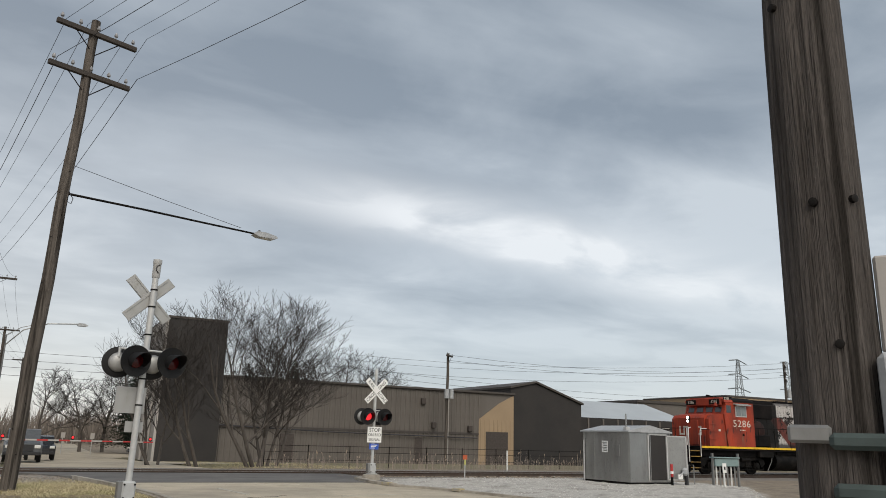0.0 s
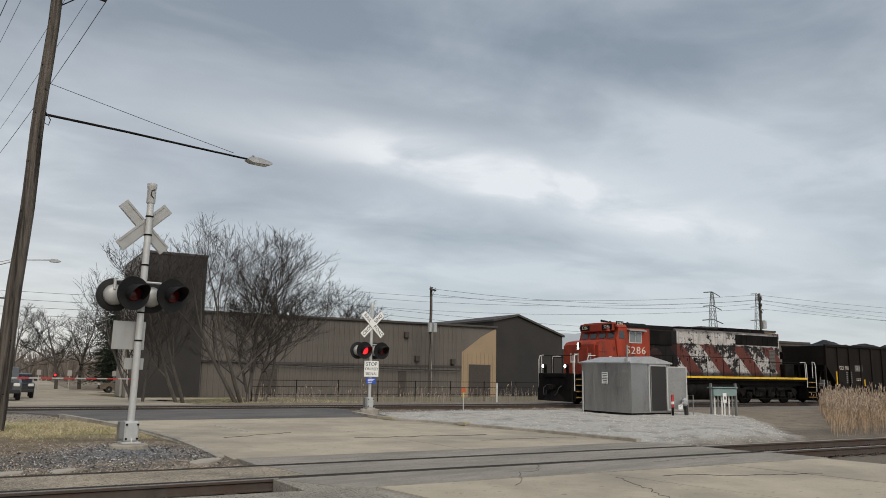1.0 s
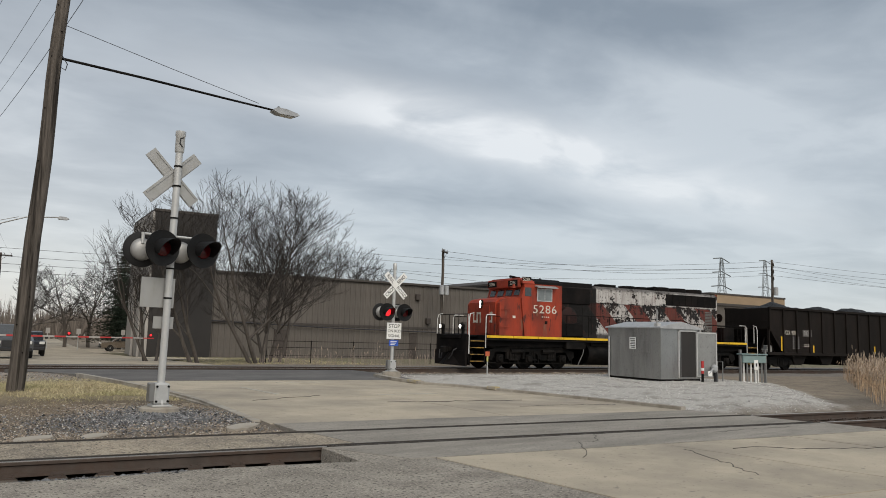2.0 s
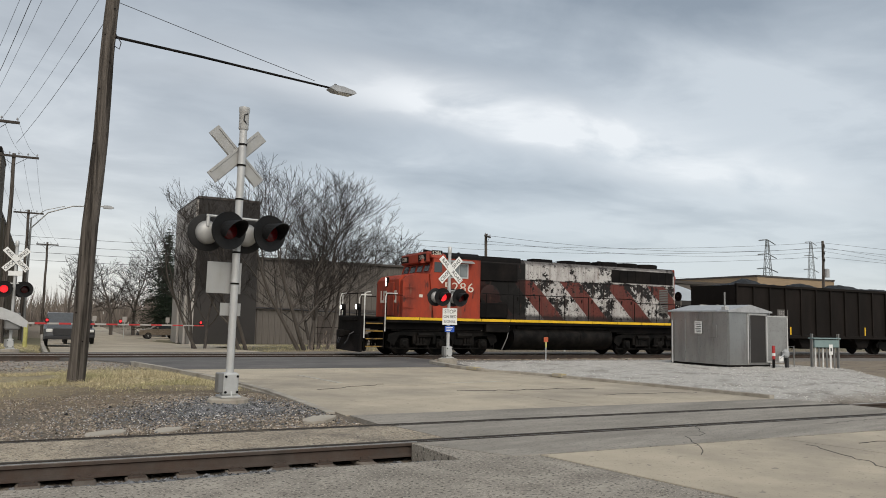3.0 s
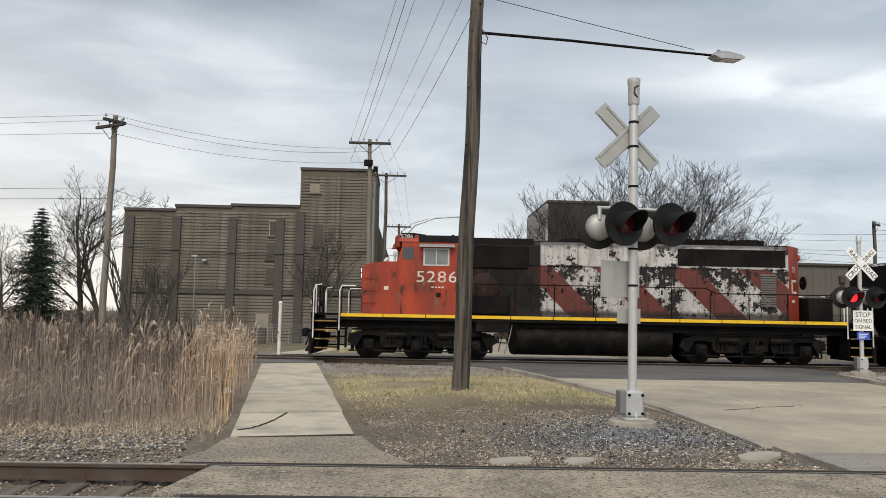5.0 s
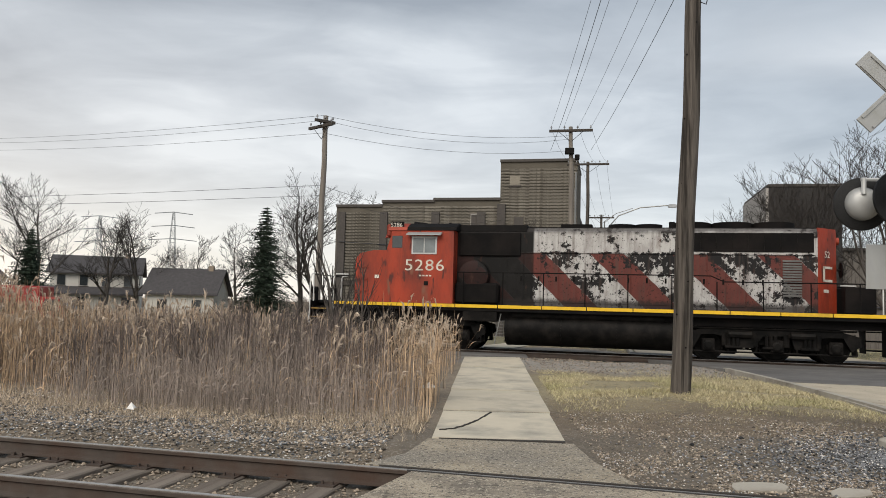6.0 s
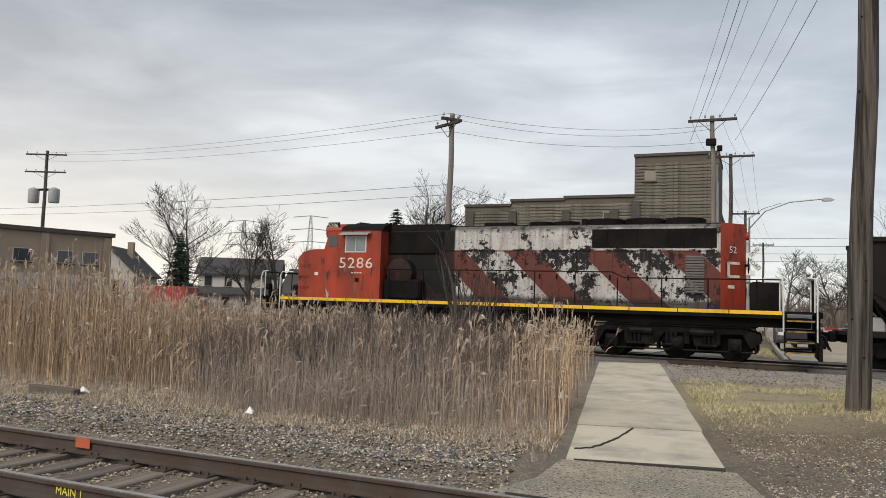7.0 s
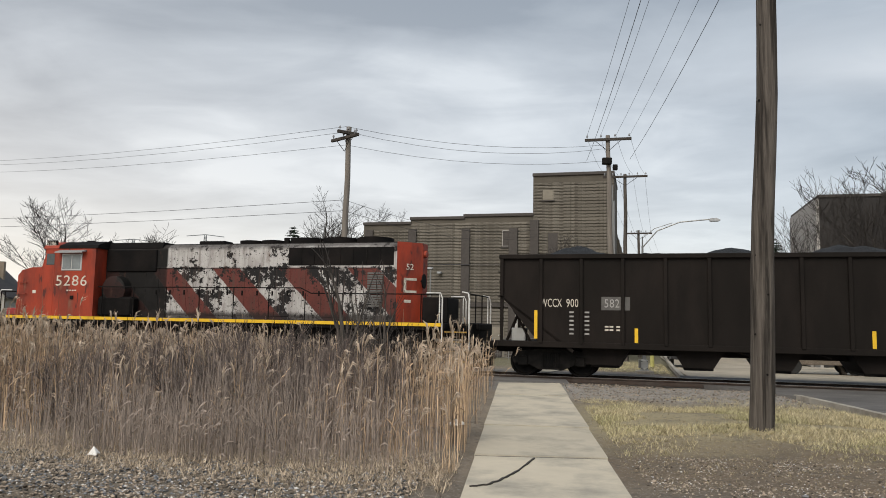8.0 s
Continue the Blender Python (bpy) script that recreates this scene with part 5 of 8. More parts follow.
        part("handrail", Geo().tube([(1.55, s * 1.50, 2.5), (2.3, s * 1.50, 2.5)], 0.021, 6), M_LOCOBLACK, lo)
        part("handrail_post", Geo().tube([(1.60, s * 1.50, 1.56), (1.60, s * 1.50, 2.5)], 0.020, 6), M_LOCOBLACK, lo)
    # fuel tank, reservoirs
    half = [(0.55, 0.22), (0.95, 0.27), (1.22, 0.39), (1.40, 0.58), (1.46, 0.80), (1.42, 1.02), (1.28, 1.18), (1.05, 1.27)]
    tank = Geo().prism(half + [(-y, z) for y, z in reversed(half)], "x", 7.75, 13.25)
    for x in (7.75, 9.6, 11.4, 13.19):
        tank.prism([(y * 1.015, 0.77 + (z - 0.77) * 1.02) for y, z in half] + [(-y * 1.015, 0.77 + (z - 0.77) * 1.02) for y, z in reversed(half)], "x", x, x + 0.06)
    part("fuel_tank", tank, M_UNDER, lo, "sooty fuel tank", smooth=True)
    for s in (-1, 1):
        part("air_reservoir", Geo().tube([(8.0, s * 1.2, 1.28), (13.0, s * 1.2, 1.28)], 0.15, 12), M_UNDER, lo, smooth=True)
        part("sand_pipe", Geo().tube([(7.6, s * 1.3, 1.3), (7.5, s * 1.3, 0.8), (7.35, s * 1.1, 0.25)], 0.02, 5), M_SIGNBACK, lo)
        part("battery_box", Geo().box(6.3, 7.5, s * 1.33 - 0.18, s * 1.33 + 0.18, 1.02, 1.4, 0.03), M_UNDER, lo)
    axles = ((2.55, 4.25, 6.30), (14.35, 16.40, 18.10))
    for ax in axles:
        part("truck_frame", truck_geo(ax, 0.51), M_UNDER, lo, "oily black truck frame")
    wheels = [(make_wheel(lo, "wheelset", x, 0.508), x, 0.508) for ax in axles for x in ax]
    return lo, wheels


def make_hopper():
    """Origin at the front end of the body; it follows the locomotive."""
    ho = thing("coal_hopper", "dark brown open coal hopper car heaped with coal", "railcar")
    L_, Y, top = 14.9, 1.56, 3.70
    W = 0.05
    side = Geo()
    for s in (-1, 1):
        side = Geo().prism([(0.0, 2.55), (0.0, top), (L_, top), (L_, 2.55), (L_ - 1.25, 1.02), (1.25, 1.02)], "y", min(s * Y, s * (Y - W)), max(s * Y, s * (Y - W)))
        sd = part("side_sheet", side, M_HOPPER, ho)
        x = 0.0
        for i in range(13):
            xx = 0.06 + i * (L_ - 0.12) / 12
            lo_z = 1.02 if 1.3 < xx < L_ - 1.3 else (2.55 - 1.22 * min(xx, L_ - xx))
            part("side_post", Geo().box(xx - 0.055, xx + 0.055, min(s * Y, s * (Y + 0.08)), max(s * Y, s * (Y + 0.08)), max(lo_z, 1.05), top - 0.02, 0.012), M_HOPPER, ho)
        part("top_chord", Geo().box(-0.03, L_ + 0.03, min(s * (Y - 0.06), s * (Y + 0.10)), max(s * (Y - 0.06), s * (Y + 0.10)), top - 0.06, top + 0.08, 0.015), M_HOPPER, ho)
        part("side_sill", Geo().box(-0.15, L_ + 0.15, min(s * (Y - 0.10), s * (Y + 0.05)), max(s * (Y - 0.10), s * (Y + 0.05)), 0.92, 1.10, 0.015), M_HOPPER, ho)
    for xa, sg in ((0.0, 1), (L_, -1)):
        X = lambda d: xa + sg * d
        a, b = sorted((X(0), X(W)))
        part("end_sheet", Geo().box(a, b, -Y, Y, 2.5, top), M_HOPPER, ho)
        g = Geo().add([(X(0.0), -Y, 2.52), (X(0.0), Y, 2.52), (X(2.3), Y, 0.85), (X(2.3), -Y, 0.85), (X(0.0), -Y, 2.44), (X(0.0), Y, 2.44), (X(2.25), Y, 0.77), (X(2.25), -Y, 0.77)],
                      [(0, 1, 2, 3), (4, 7, 6, 5), (0, 4, 5, 1), (2, 6, 7, 3), (0, 3, 7, 4), (1, 5, 6, 2)])
        part("slope_sheet", g, M_HOPPER, ho)
        for s in (-1, 1):
            part("end_post", Geo().box(min(X(0.0), X(0.09)), max(X(0.0), X(0.09)), s * (Y - 0.06) - 0.06, s * (Y - 0.06) + 0.06, 1.05, 2.6), M_HOPPER, ho)
            part("brace", Geo().tube([(X(0.1), s * 0.9, 1.1), (X(0.5), s * 0.9, 2.05)], 0.05, 6), M_HOPPER, ho)
            part("brace", Geo().tube([(X(0.9), s * 1.2, 1.1), (X(0.3), s * 1.2, 2.2)], 0.04, 6), M_HOPPER, ho)
            for k in range(5):
                z = 1.25 + 0.42 * k
                part("ladder_rung", Geo().tube([(X(-0.05), s * 1.05, z), (X(-0.05), s * 1.5, z)], 0.014, 5), M_CHROME if k == 0 else M_HOPPER, ho)
        part("platform", Geo().box(min(X(-0.45), X(1.2)), max(X(-0.45), X(1.2)), -1.3, 1.3, 0.98, 1.08), M_HOPPER, ho)
        part("coupler", Geo().box(min(X(-0.95), X(0.2)), max(X(-0.95), X(0.2)), -0.13, 0.13, 0.74, 0.98, 0.03).box(min(X(-1.1), X(-0.75)), max(X(-1.1), X(-0.75)), -0.2, 0.18, 0.7, 1.02, 0.05), M_UNDER, ho)
        part("brake_box", Geo().box(min(X(0.3), X(0.75)), max(X(0.3), X(0.75)), -1.2, -0.8, 1.08, 1.5, 0.03), M_SIGNBACK, ho, "grey brake valve")
    part("center_sill", Geo().box(-0.3, L_ + 0.3, -0.32, 0.32, 0.72, 1.0), M_HOPPER, ho)
    for xa in (3.2, 5.9, 8.0, 10.7):
        g = Geo().prism([(xa - 0.85, 1.1), (xa + 0.85, 1.1), (xa + 0.42, 0.42), (xa - 0.42, 0.42)], "y", -1.2, 1.2)
        part("discharge_chute", g, M_HOPPER, ho)
        part("chute_door", Geo().box(xa - 0.42, xa + 0.42, -1.1, 1.1, 0.34, 0.45, 0.02), M_UNDER, ho)
        part("crossover_bar", Geo().tube([(xa + 0.9, -1.5, 0.98), (xa + 1.4, -1.45, 0.82)], 0.03, 6), M_HOPPER, ho)
    # the coal load
    g = Geo()
    nx, ny = 90, 16
    for i in range(nx + 1):
        for j in range(ny + 1):
            x, y = 0.08 + (L_ - 0.16) * i / nx, -1.48 + 2.96 * j / ny
            e = min(1, (x - 0.08) / 1.2, (L_ - 0.08 - x) / 1.2) * (1 - (y / 1.48) ** 2)
            z = top - 0.10 + 0.44 * e * (0.75 + 0.75 * noise.noise((x * 0.65, y * 0.6, 4.0))) + 0.10 * noise.noise((x * 2.4, y * 2.4, 1.0)) * e
            g.v.append((x, y, z))
    g.f = [(i * (ny + 1) + j, (i + 1) * (ny + 1) + j, (i + 1) * (ny + 1) + j + 1, i * (ny + 1) + j + 1) for i in range(nx) for j in range(ny)]
    part("coal_load", g, M_COAL, ho, "heaped black coal")
    # lettering and patches
    F = -Y - 0.006
    part("lettering", lettering("WCCX", 0.36, M_LETWHITE, align="LEFT", wide=0.58), None, ho, "white reporting letters", m=pose(1.27, F, 2.27))
    part("lettering", lettering("900", 0.36, M_LETWHITE, align="LEFT", space=1.08, wide=0.66), None, ho, "white car number", m=pose(2.06, F, 2.27))
    part("number_patch", Geo().box(3.12, 3.96, F - 0.002, F + 0.004, 2.08, 2.48), M_PRIMER, ho, "faded number patch")
    part("lettering", lettering("582", 0.36, M_LETGREY, align="LEFT", space=1.1, wide=0.80), None, ho, "grey car number", m=pose(3.20, F - 0.003, 2.27))
    for k in range(6):
        part("stencil_bar", Geo().box(2.16, 2.29, F - 0.002, F + 0.002, 1.98 - 0.13 * k, 2.03 - 0.13 * k), M_LETGREY, ho, "small grey stencil")
        part("stencil_bar", Geo().box(2.62, 2.76, F - 0.002, F + 0.002, 1.98 - 0.13 * k, 2.03 - 0.13 * k), M_LETGREY, ho, "small grey stencil")
    for k in range(4):
        part("stencil_bar", Geo().box(3.22 + 0.14 * k + (0.06 if k > 1 else 0), 3.33 + 0.14 * k + (0.06 if k > 1 else 0), F - 0.002, F + 0.002, 1.56, 1.61), M_LETWHITE, ho, "small white stencil")
        part("stencil_bar", Geo().box(3.22 + 0.14 * k + (0.06 if k > 1 else 0), 3.33 + 0.14 * k + (0.06 if k > 1 else 0), F - 0.002, F + 0.002, 1.46, 1.51), M_LETWHITE, ho, "small white stencil")
    for x, z0, z1 in ((1.13, 1.18, 2.05), (4.14, 1.12, 1.55), (10.46, 1.12, 1.60), (13.7, 1.2, 2.0)):
        part("reflector", Geo().box(x - 0.05, x + 0.05, F - 0.003, F + 0.003, z0, z1), M_YEL, ho, "yellow reflector strip")
    wheels = []
    for c in (1.55, L_ - 1.55):
        g = Geo()
        for y in (-1.02, 1.02):
            g.prism([(c - 1.25, 0.62), (c - 1.05, 0.78), (c - 0.35, 0.86), (c + 0.35, 0.86), (c + 1.05, 0.78), (c + 1.25, 0.62), (c + 1.2, 0.42), (c + 0.8, 0.42), (c + 0.38, 0.22), (c - 0.38, 0.22), (c - 0.8, 0.42), (c - 1.2, 0.42)], "y", y - 0.09, y + 0.09)
            for k in (-0.2, 0, 0.2):
                g.tube([(c + k, y * 1.05, 0.32), (c + k, y * 1.05, 0.72)], 0.085, 8)
            for x in (c - 0.89, c + 0.89):
                g.box(x - 0.16, x + 0.16, min(y, y * 1.13), max(y, y * 1.13), 0.33, 0.63, 0.03)
        g.box(c - 0.3, c + 0.3, -1.0, 1.0, 0.6, 0.95)
        part("truck_frame", g, M_UNDER, ho, "dark cast truck frame")
        for x in (c - 0.89, c + 0.89):
            wheels.append((make_wheel(ho, "wheelset", x, 0.457), x, 0.457))
    return ho, wheels


loco, loco_wheels = make_loco()
hopper, hopper_wheels = make_hopper()

# ------------------------------------------------------------ crossing signals
def blade(parent, cx, cy, cz, tilt, text, mat, face):
    """One crossbuck blade at the mast, leaning by tilt degrees in the xz plane."""
    b = part("blade", Geo().box(-0.61, 0.61, -0.012, 0.012, -0.115, 0.115, 0.004), mat, parent, m=pose(cx, cy, cz, 0, tilt, 0))
    if not text:
        part("stiffener", Geo().box(-0.55, 0.55, -0.026, -0.012, 0.07, 0.10), mat, b)
        part("stiffener", Geo().box(-0.55, 0.55, -0.026, -0.012, -0.10, -0.07), mat, b)
    if text:
        sides = (-1, 1) if face == 0 else (-face,)
        for sd in sides:
            for word, off in text:
                part("lettering", lettering(word, 0.19, M_LETTER), None, b, "black letters", m=pose(off * -sd, sd * 0.016, 0, 0, 0, 0 if sd < 0 else 180))
    return b


def flasher(parent, x, y, z, facing, lit, yaw=0):
    """A round signal lamp on a black background disc; facing -1 looks to the camera's side."""
    f = part("flasher", Geo().lathe((0, 0, 0), (0, 1, 0), [(-0.012, 0.31), (-0.02, 0.325), (0.012, 0.325), (0.02, 0.31)], 28), M_MATTE, parent, "round black signal background", m=pose(x, y, z, 0, 0, (0 if facing < 0 else 180) + yaw), smooth=True)
    part("housing", Geo().lathe((0, 0.02, 0), (0, 1, 0), [(0, 0.205), (0.04, 0.20), (0.08, 0.178), (0.115, 0.13), (0.13, 0.07), (0.135, 0.02)], 20), M_SIGNBACK, f, "dull silver domed lamp housing", smooth=True)
    part("lens", Geo().lathe((0, -0.02, 0), (0, -1, 0), [(0, 0.152), (0.02, 0.14), (0.03, 0.08)], 20), M_RED_LIT if lit else M_RED_OFF, f, "glowing red lens" if lit else "dark red lens", smooth=True)
    g = Geo()
    n = 20
    for k in range(n + 1):
        a = radians(-35 + 250 * k / n)
        ln = 0.40 * max(0.25, math.sin(a) * 0.5 + 0.6)
        for r in (0.165, 0.172):
            g.v += [(r * math.cos(a), -0.015, r * math.sin(a)), (r * math.cos(a), -0.015 - ln, r * math.sin(a) - 0.02)]
    for k in range(n):
        o = 4 * k
        g.f += [(o, o + 1, o + 5, o + 4), (o + 2, o + 6, o + 7, o + 3), (o + 1, o + 3, o + 7, o + 5)]
    part("hood", g, M_MATTE, f)
    return f


def mast_base(parent, h=0.55):
    g = Geo().box(-0.17, 0.17, -0.17, 0.17, 0.06, 0.10, 0.01)
    for a in range(4):
        c, s = math.cos(a * math.pi / 2), math.sin(a * math.pi / 2)
        g.add([(0.06 * c - 0.012 * s, 0.06 * s + 0.012 * c, 0.10), (0.16 * c - 0.012 * s, 0.16 * s + 0.012 * c, 0.10), (0.06 * c - 0.012 * s, 0.06 * s + 0.012 * c, 0.36),
               (0.06 * c + 0.012 * s, 0.06 * s - 0.012 * c, 0.10), (0.16 * c + 0.012 * s, 0.16 * s - 0.012 * c, 0.10), (0.06 * c + 0.012 * s, 0.06 * s - 0.012 * c, 0.36)],
              [(0, 1, 2), (3, 5, 4), (0, 3, 4, 1), (1, 4, 5, 2), (0, 2, 5, 3)])
    g.box(-0.13, 0.13, -0.13, 0.13, 0.10, 0.48, 0.03)
    b = part("base_casting", g, M_SILVER, parent, "silver cast junction base")
    for x in (-0.10, 0.10):
        for z in (0.16, 0.42):
            part("bolt", Geo().lathe((x, -0.13, z), (0, -1, 0), [(0, 0.022), (0.02, 0.022)], 6), M_UNDER, b)
    part("junction_box", Geo().box(-0.22, -0.12, -0.10, 0.08, 0.15, 0.48, 0.015), M_GALV, b)
    part("foundation", Geo().lathe((0, 0, -0.15), (0, 0, 1), [(0, 0.36), (0.19, 0.34), (0.21, 0.30)], 14), M_KERB, parent, "concrete footing")


def make_mast_near():
    m = thing("crossing_signal", "silver crossing signal mast seen from behind, lamps dark", "crossing signal", pose(4.82, 16.57, 0.13, 0.2, 0.5, -3))
    part("mast", Geo().tube([(0, 0, 0.1), (0, 0, 4.78)], 0.065, 16), M_SILVER, m, smooth=True)
    t = part("cap_bell", Geo().lathe((0, 0, 4.70), (0, 0, 1), [(0, 0.075), (0.02, 0.085), (0.30, 0.085), (0.32, 0.095), (0.40, 0.095), (0.41, 0.06)], 16), M_SILVER, m, "silver bell housing", smooth=True)
    part("vent", Geo().tube([(0.02, -0.088, 4.80), (-0.03, -0.088, 4.86), (-0.02, -0.088, 4.95), (0.04, -0.086, 4.98)], 0.012, 6), M_BLACK, t)
    mast_base(m)
    blade(m, -0.06, 0.10, 4.23, 45, None, M_SIGNBACK, 1)
    blade(m, -0.06, 0.075, 4.23, -45, None, M_SIGNBACK, 1)
    for z in (4.05, 4.42, 3.45, 2.52, 1.98):
        part("clamp", Geo().lathe((0, 0, z), (0, 0, 1), [(0, 0.076), (0.03, 0.076)], 14), M_UNDER, m)
    part("crossarm", Geo().tube([(-0.55, 0.0, 3.13), (0.72, 0.0, 3.13)], 0.022, 8), M_SILVER, m)
    part("crossarm", Geo().tube([(-0.52, 0.0, 3.15), (-0.52, 0.0, 2.95)], 0.03, 8), M_SILVER, m)
    flasher(m, -0.22, -0.20, 2.88, -1, False, 14)
    flasher(m, 0.52, -0.16, 2.90, -1, False, 14)
    flasher(m, -0.49, 0.14, 2.85, 1, False, 0)
    flasher(m, 0.20, 0.16, 2.86, 1, False, 0)
    part("sign_back", Geo().box(-0.46, 0.14, 0.09, 0.10, 1.82, 2.36, 0.004), M_SIGNBACK, m, "blank grey back of a sign")
    part("sign_back", Geo().box(-0.20, 0.16, 0.09, 0.11, 1.44, 1.66, 0.004), M_SIGNBACK, m, "small grey sign back")
    return m


def make_mast_far(name, pos, rz, lit, label, gate):
    m = thing("crossing_signal", label, "crossing signal", pos @ pose(0, 0, 0, 0, 0, rz))
    part("mast", Geo().tube([(0, 0, 0.1), (0, 0, 4.1 if not gate else 4.5)], 0.06, 14), M_SILVER, m, smooth=True)
    top = 4.1 if not gate else 4.5
    part("cap_bell", Geo().lathe((0, 0, top - 0.25), (0, 0, 1), [(0, 0.065), (0.02, 0.075), (0.22, 0.075), (0.26, 0.05)], 12), M_SILVER, m, smooth=True)
    mast_base(m)
    cz = 3.25 if not gate else 3.72
    blade(m, 0, -0.11, cz, 45, (("RAIL", -0.34), ("ROAD", 0.34)), M_WHITE, 1)
    blade(m, 0, -0.085, cz, -45, (("CROS", -0.33), ("SING", 0.33)), M_WHITE, 1)
    z = 2.25 if not gate else 2.5
    part("crossarm", Geo().tube([(-0.40, 0, z + 0.24), (0.40, 0, z + 0.24)], 0.022, 8), M_SILVER, m)
    for x, on in zip((-0.37, 0.37), lit):
        flasher(m, x, -0.18, z, -1, on)
        flasher(m, x - 0.1, 0.16, z, 1, False)
    if not gate:
        s = part("stop_sign", Geo().box(-0.31, 0.31, -0.10, -0.085, 1.26, 1.86, 0.01), M_WHITE, m, "white regulatory sign")
        for k, (w, sz) in enumerate((("STOP", 0.20), ("ON RED", 0.15), ("SIGNAL", 0.15))):
            part("lettering", lettering(w, sz, M_LETTER), None, s, "black letters", m=pose(0, -0.102, 1.73 - 0.18 * k))
        b = part("blue_sign", Geo().box(-0.20, 0.20, -0.10, -0.085, 1.00, 1.22, 0.006), M_BLUE, m, "small blue sign")
        for k in range(3):
            part("text_bar", Geo().box(-0.14, 0.14 - 0.05 * k, -0.104, -0.098, 1.15 - 0.055 * k, 1.175 - 0.055 * k), M_WHITE, b, "white text line")
    return m


make_mast_near()
make_mast_far("b", pose(16.64, 25.86, 0.16), -6, (True, False), "silver crossing signal with white crossbuck and lit red lamps", False)
mast_c = make_mast_far("c", pose(*far_xy(3.72, 5.35, -0.03)), -5, (True, False), "silver crossing signal with gate mechanism and lit red lamps", True)


def make_gate():
    part("small_sign", Geo().box(-0.26, 0.26, -0.10, -0.085, 3.05, 3.25, 0.006), M_WHITE, mast_c, "small white sign under the crossbuck")
    g = part("gate_mechanism", Geo().box(-0.25, 0.30, -0.34, 0.30, 0.85, 1.55, 0.05), M_GALV, mast_c, "grey gate mechanism housing")
    part("counterweight", Geo().prism([(-1.15, 1.35), (-0.2, 1.25), (0.3, 1.0), (0.55, 0.95), (0.55, 1.2), (0.2, 1.5), (-0.4, 1.75), (-1.15, 1.75)], "y", -0.42, -0.36), M_SILVER, mast_c, "silver counterweight arm")
    part("counterweight", Geo().box(-1.25, -0.85, -0.5, -0.3, 1.32, 1.78, 0.03), M_GALV, mast_c, "grey counterweight block")
    arm = thing("gate_arm", "lowered red and white crossing gate arm with red lamps", "gate arm", pose(*far_xy(4.1, 5.0, 1.10), 0, 0, FAR_ANGLE))
    n, l = 16, 7.2
    for i in range(n):
        r = 0.042 - 0.018 * i / n
        part("arm_band", Geo().box(l * i / n + 0.002, l * (i + 1) / n - 0.002, -0.02, 0.02, -r, r, 0.004), M_RED if i % 2 else M_GREYWALL, arm, "red band" if i % 2 else "dirty white band")
    for x in (0.9, 3.7, l - 0.15):
        b = part("arm_lamp", Geo().box(x - 0.07, x + 0.07, -0.06, 0.06, 0.04, 0.22, 0.02), M_MATTE, arm, "small gate arm lamp")
        for s in (-1, 1):
            part("lens", Geo().lathe((x, s * 0.06, 0.14), (0, s, 0), [(0, 0.055), (0.02, 0.04)], 12), M_RED_LIT, b, "glowing red lens")


make_gate()


# ------------------------------------------------------------ poles and wires
def crossarm(parent, z, half, rz=0, pins=4, y=-0.16, off=0.0):
    a = part("crossarm", Geo().box(-half, half, -0.06, 0.06, -0.07, 0.07, 0.01), M_ARM, parent, m=pose(off, 0, z, 0, 0, rz) @ pose(0, y, 0))
    for k in range(pins):
        x = -half + 0.12 + (2 * half - 0.24) * k / max(pins - 1, 1)
        part("insulator", Geo().lathe((x, 0, 0.07), (0, 0, 1), [(0, 0.015), (0.08, 0.015), (0.09, 0.05), (0.13, 0.055), (0.17, 0.035), (0.20, 0.03)], 8), M_GLASSWARE, a)
    for s in (-1, 1):
        part("brace", Geo().tube([(s * half * 0.55, -0.02, -0.06), (0.0, 0.06, -0.62)], 0.016, 5), M_UNDER, a)
    return a


def make_pole(label, pos, height, r0, r1, mat, lean=(0, 0), group="utility poles"):
    p = thing("utility_pole", label, "utility pole", pos, group)
    rnd = random.Random(int(height * 100))
    n = 14
    pts = [(lean[0] * i / n + 0.02 * math.sin(i * 1.3), lean[1] * i / n + 0.015 * math.sin(i * 0.9), -0.3 + (height + 0.3) * i / n) for i in range(n + 1)]
    part("shaft", Geo().tube(pts, [r0 + (r1 - r0) * i / n for i in range(n + 1)], 16), mat, p, smooth=True)
    return p


pole_a = make_pole("tall weathered wooden utility pole on the grass verge", pose(3.50, 21.97, 0.05), 12.9, 0.19, 0.12, M_POLEWOOD, (0.34, -0.35))
crossarm(pole_a, 12.45, 1.12, 9, 5, off=0.33, y=-0.46)
crossarm(pole_a, 11.2, 1.12, 9, 5, off=0.30, y=-0.42)
for k in range(16):
    z = 0.9 + 0.62 * k
    part("bolt_hole", Geo().lathe((0.026 * z - (0.186 - 0.0055 * z) * (0.75 if k % 2 else -0.2), -0.027 * z - (0.186 - 0.0055 * z) * (0.62 if k % 2 else 0.95), z), (-0.6 if k % 2 else 0.2, -1, 0), [(-0.02, 0.018), (0.012, 0.018)], 6), M_UNDER, pole_a)


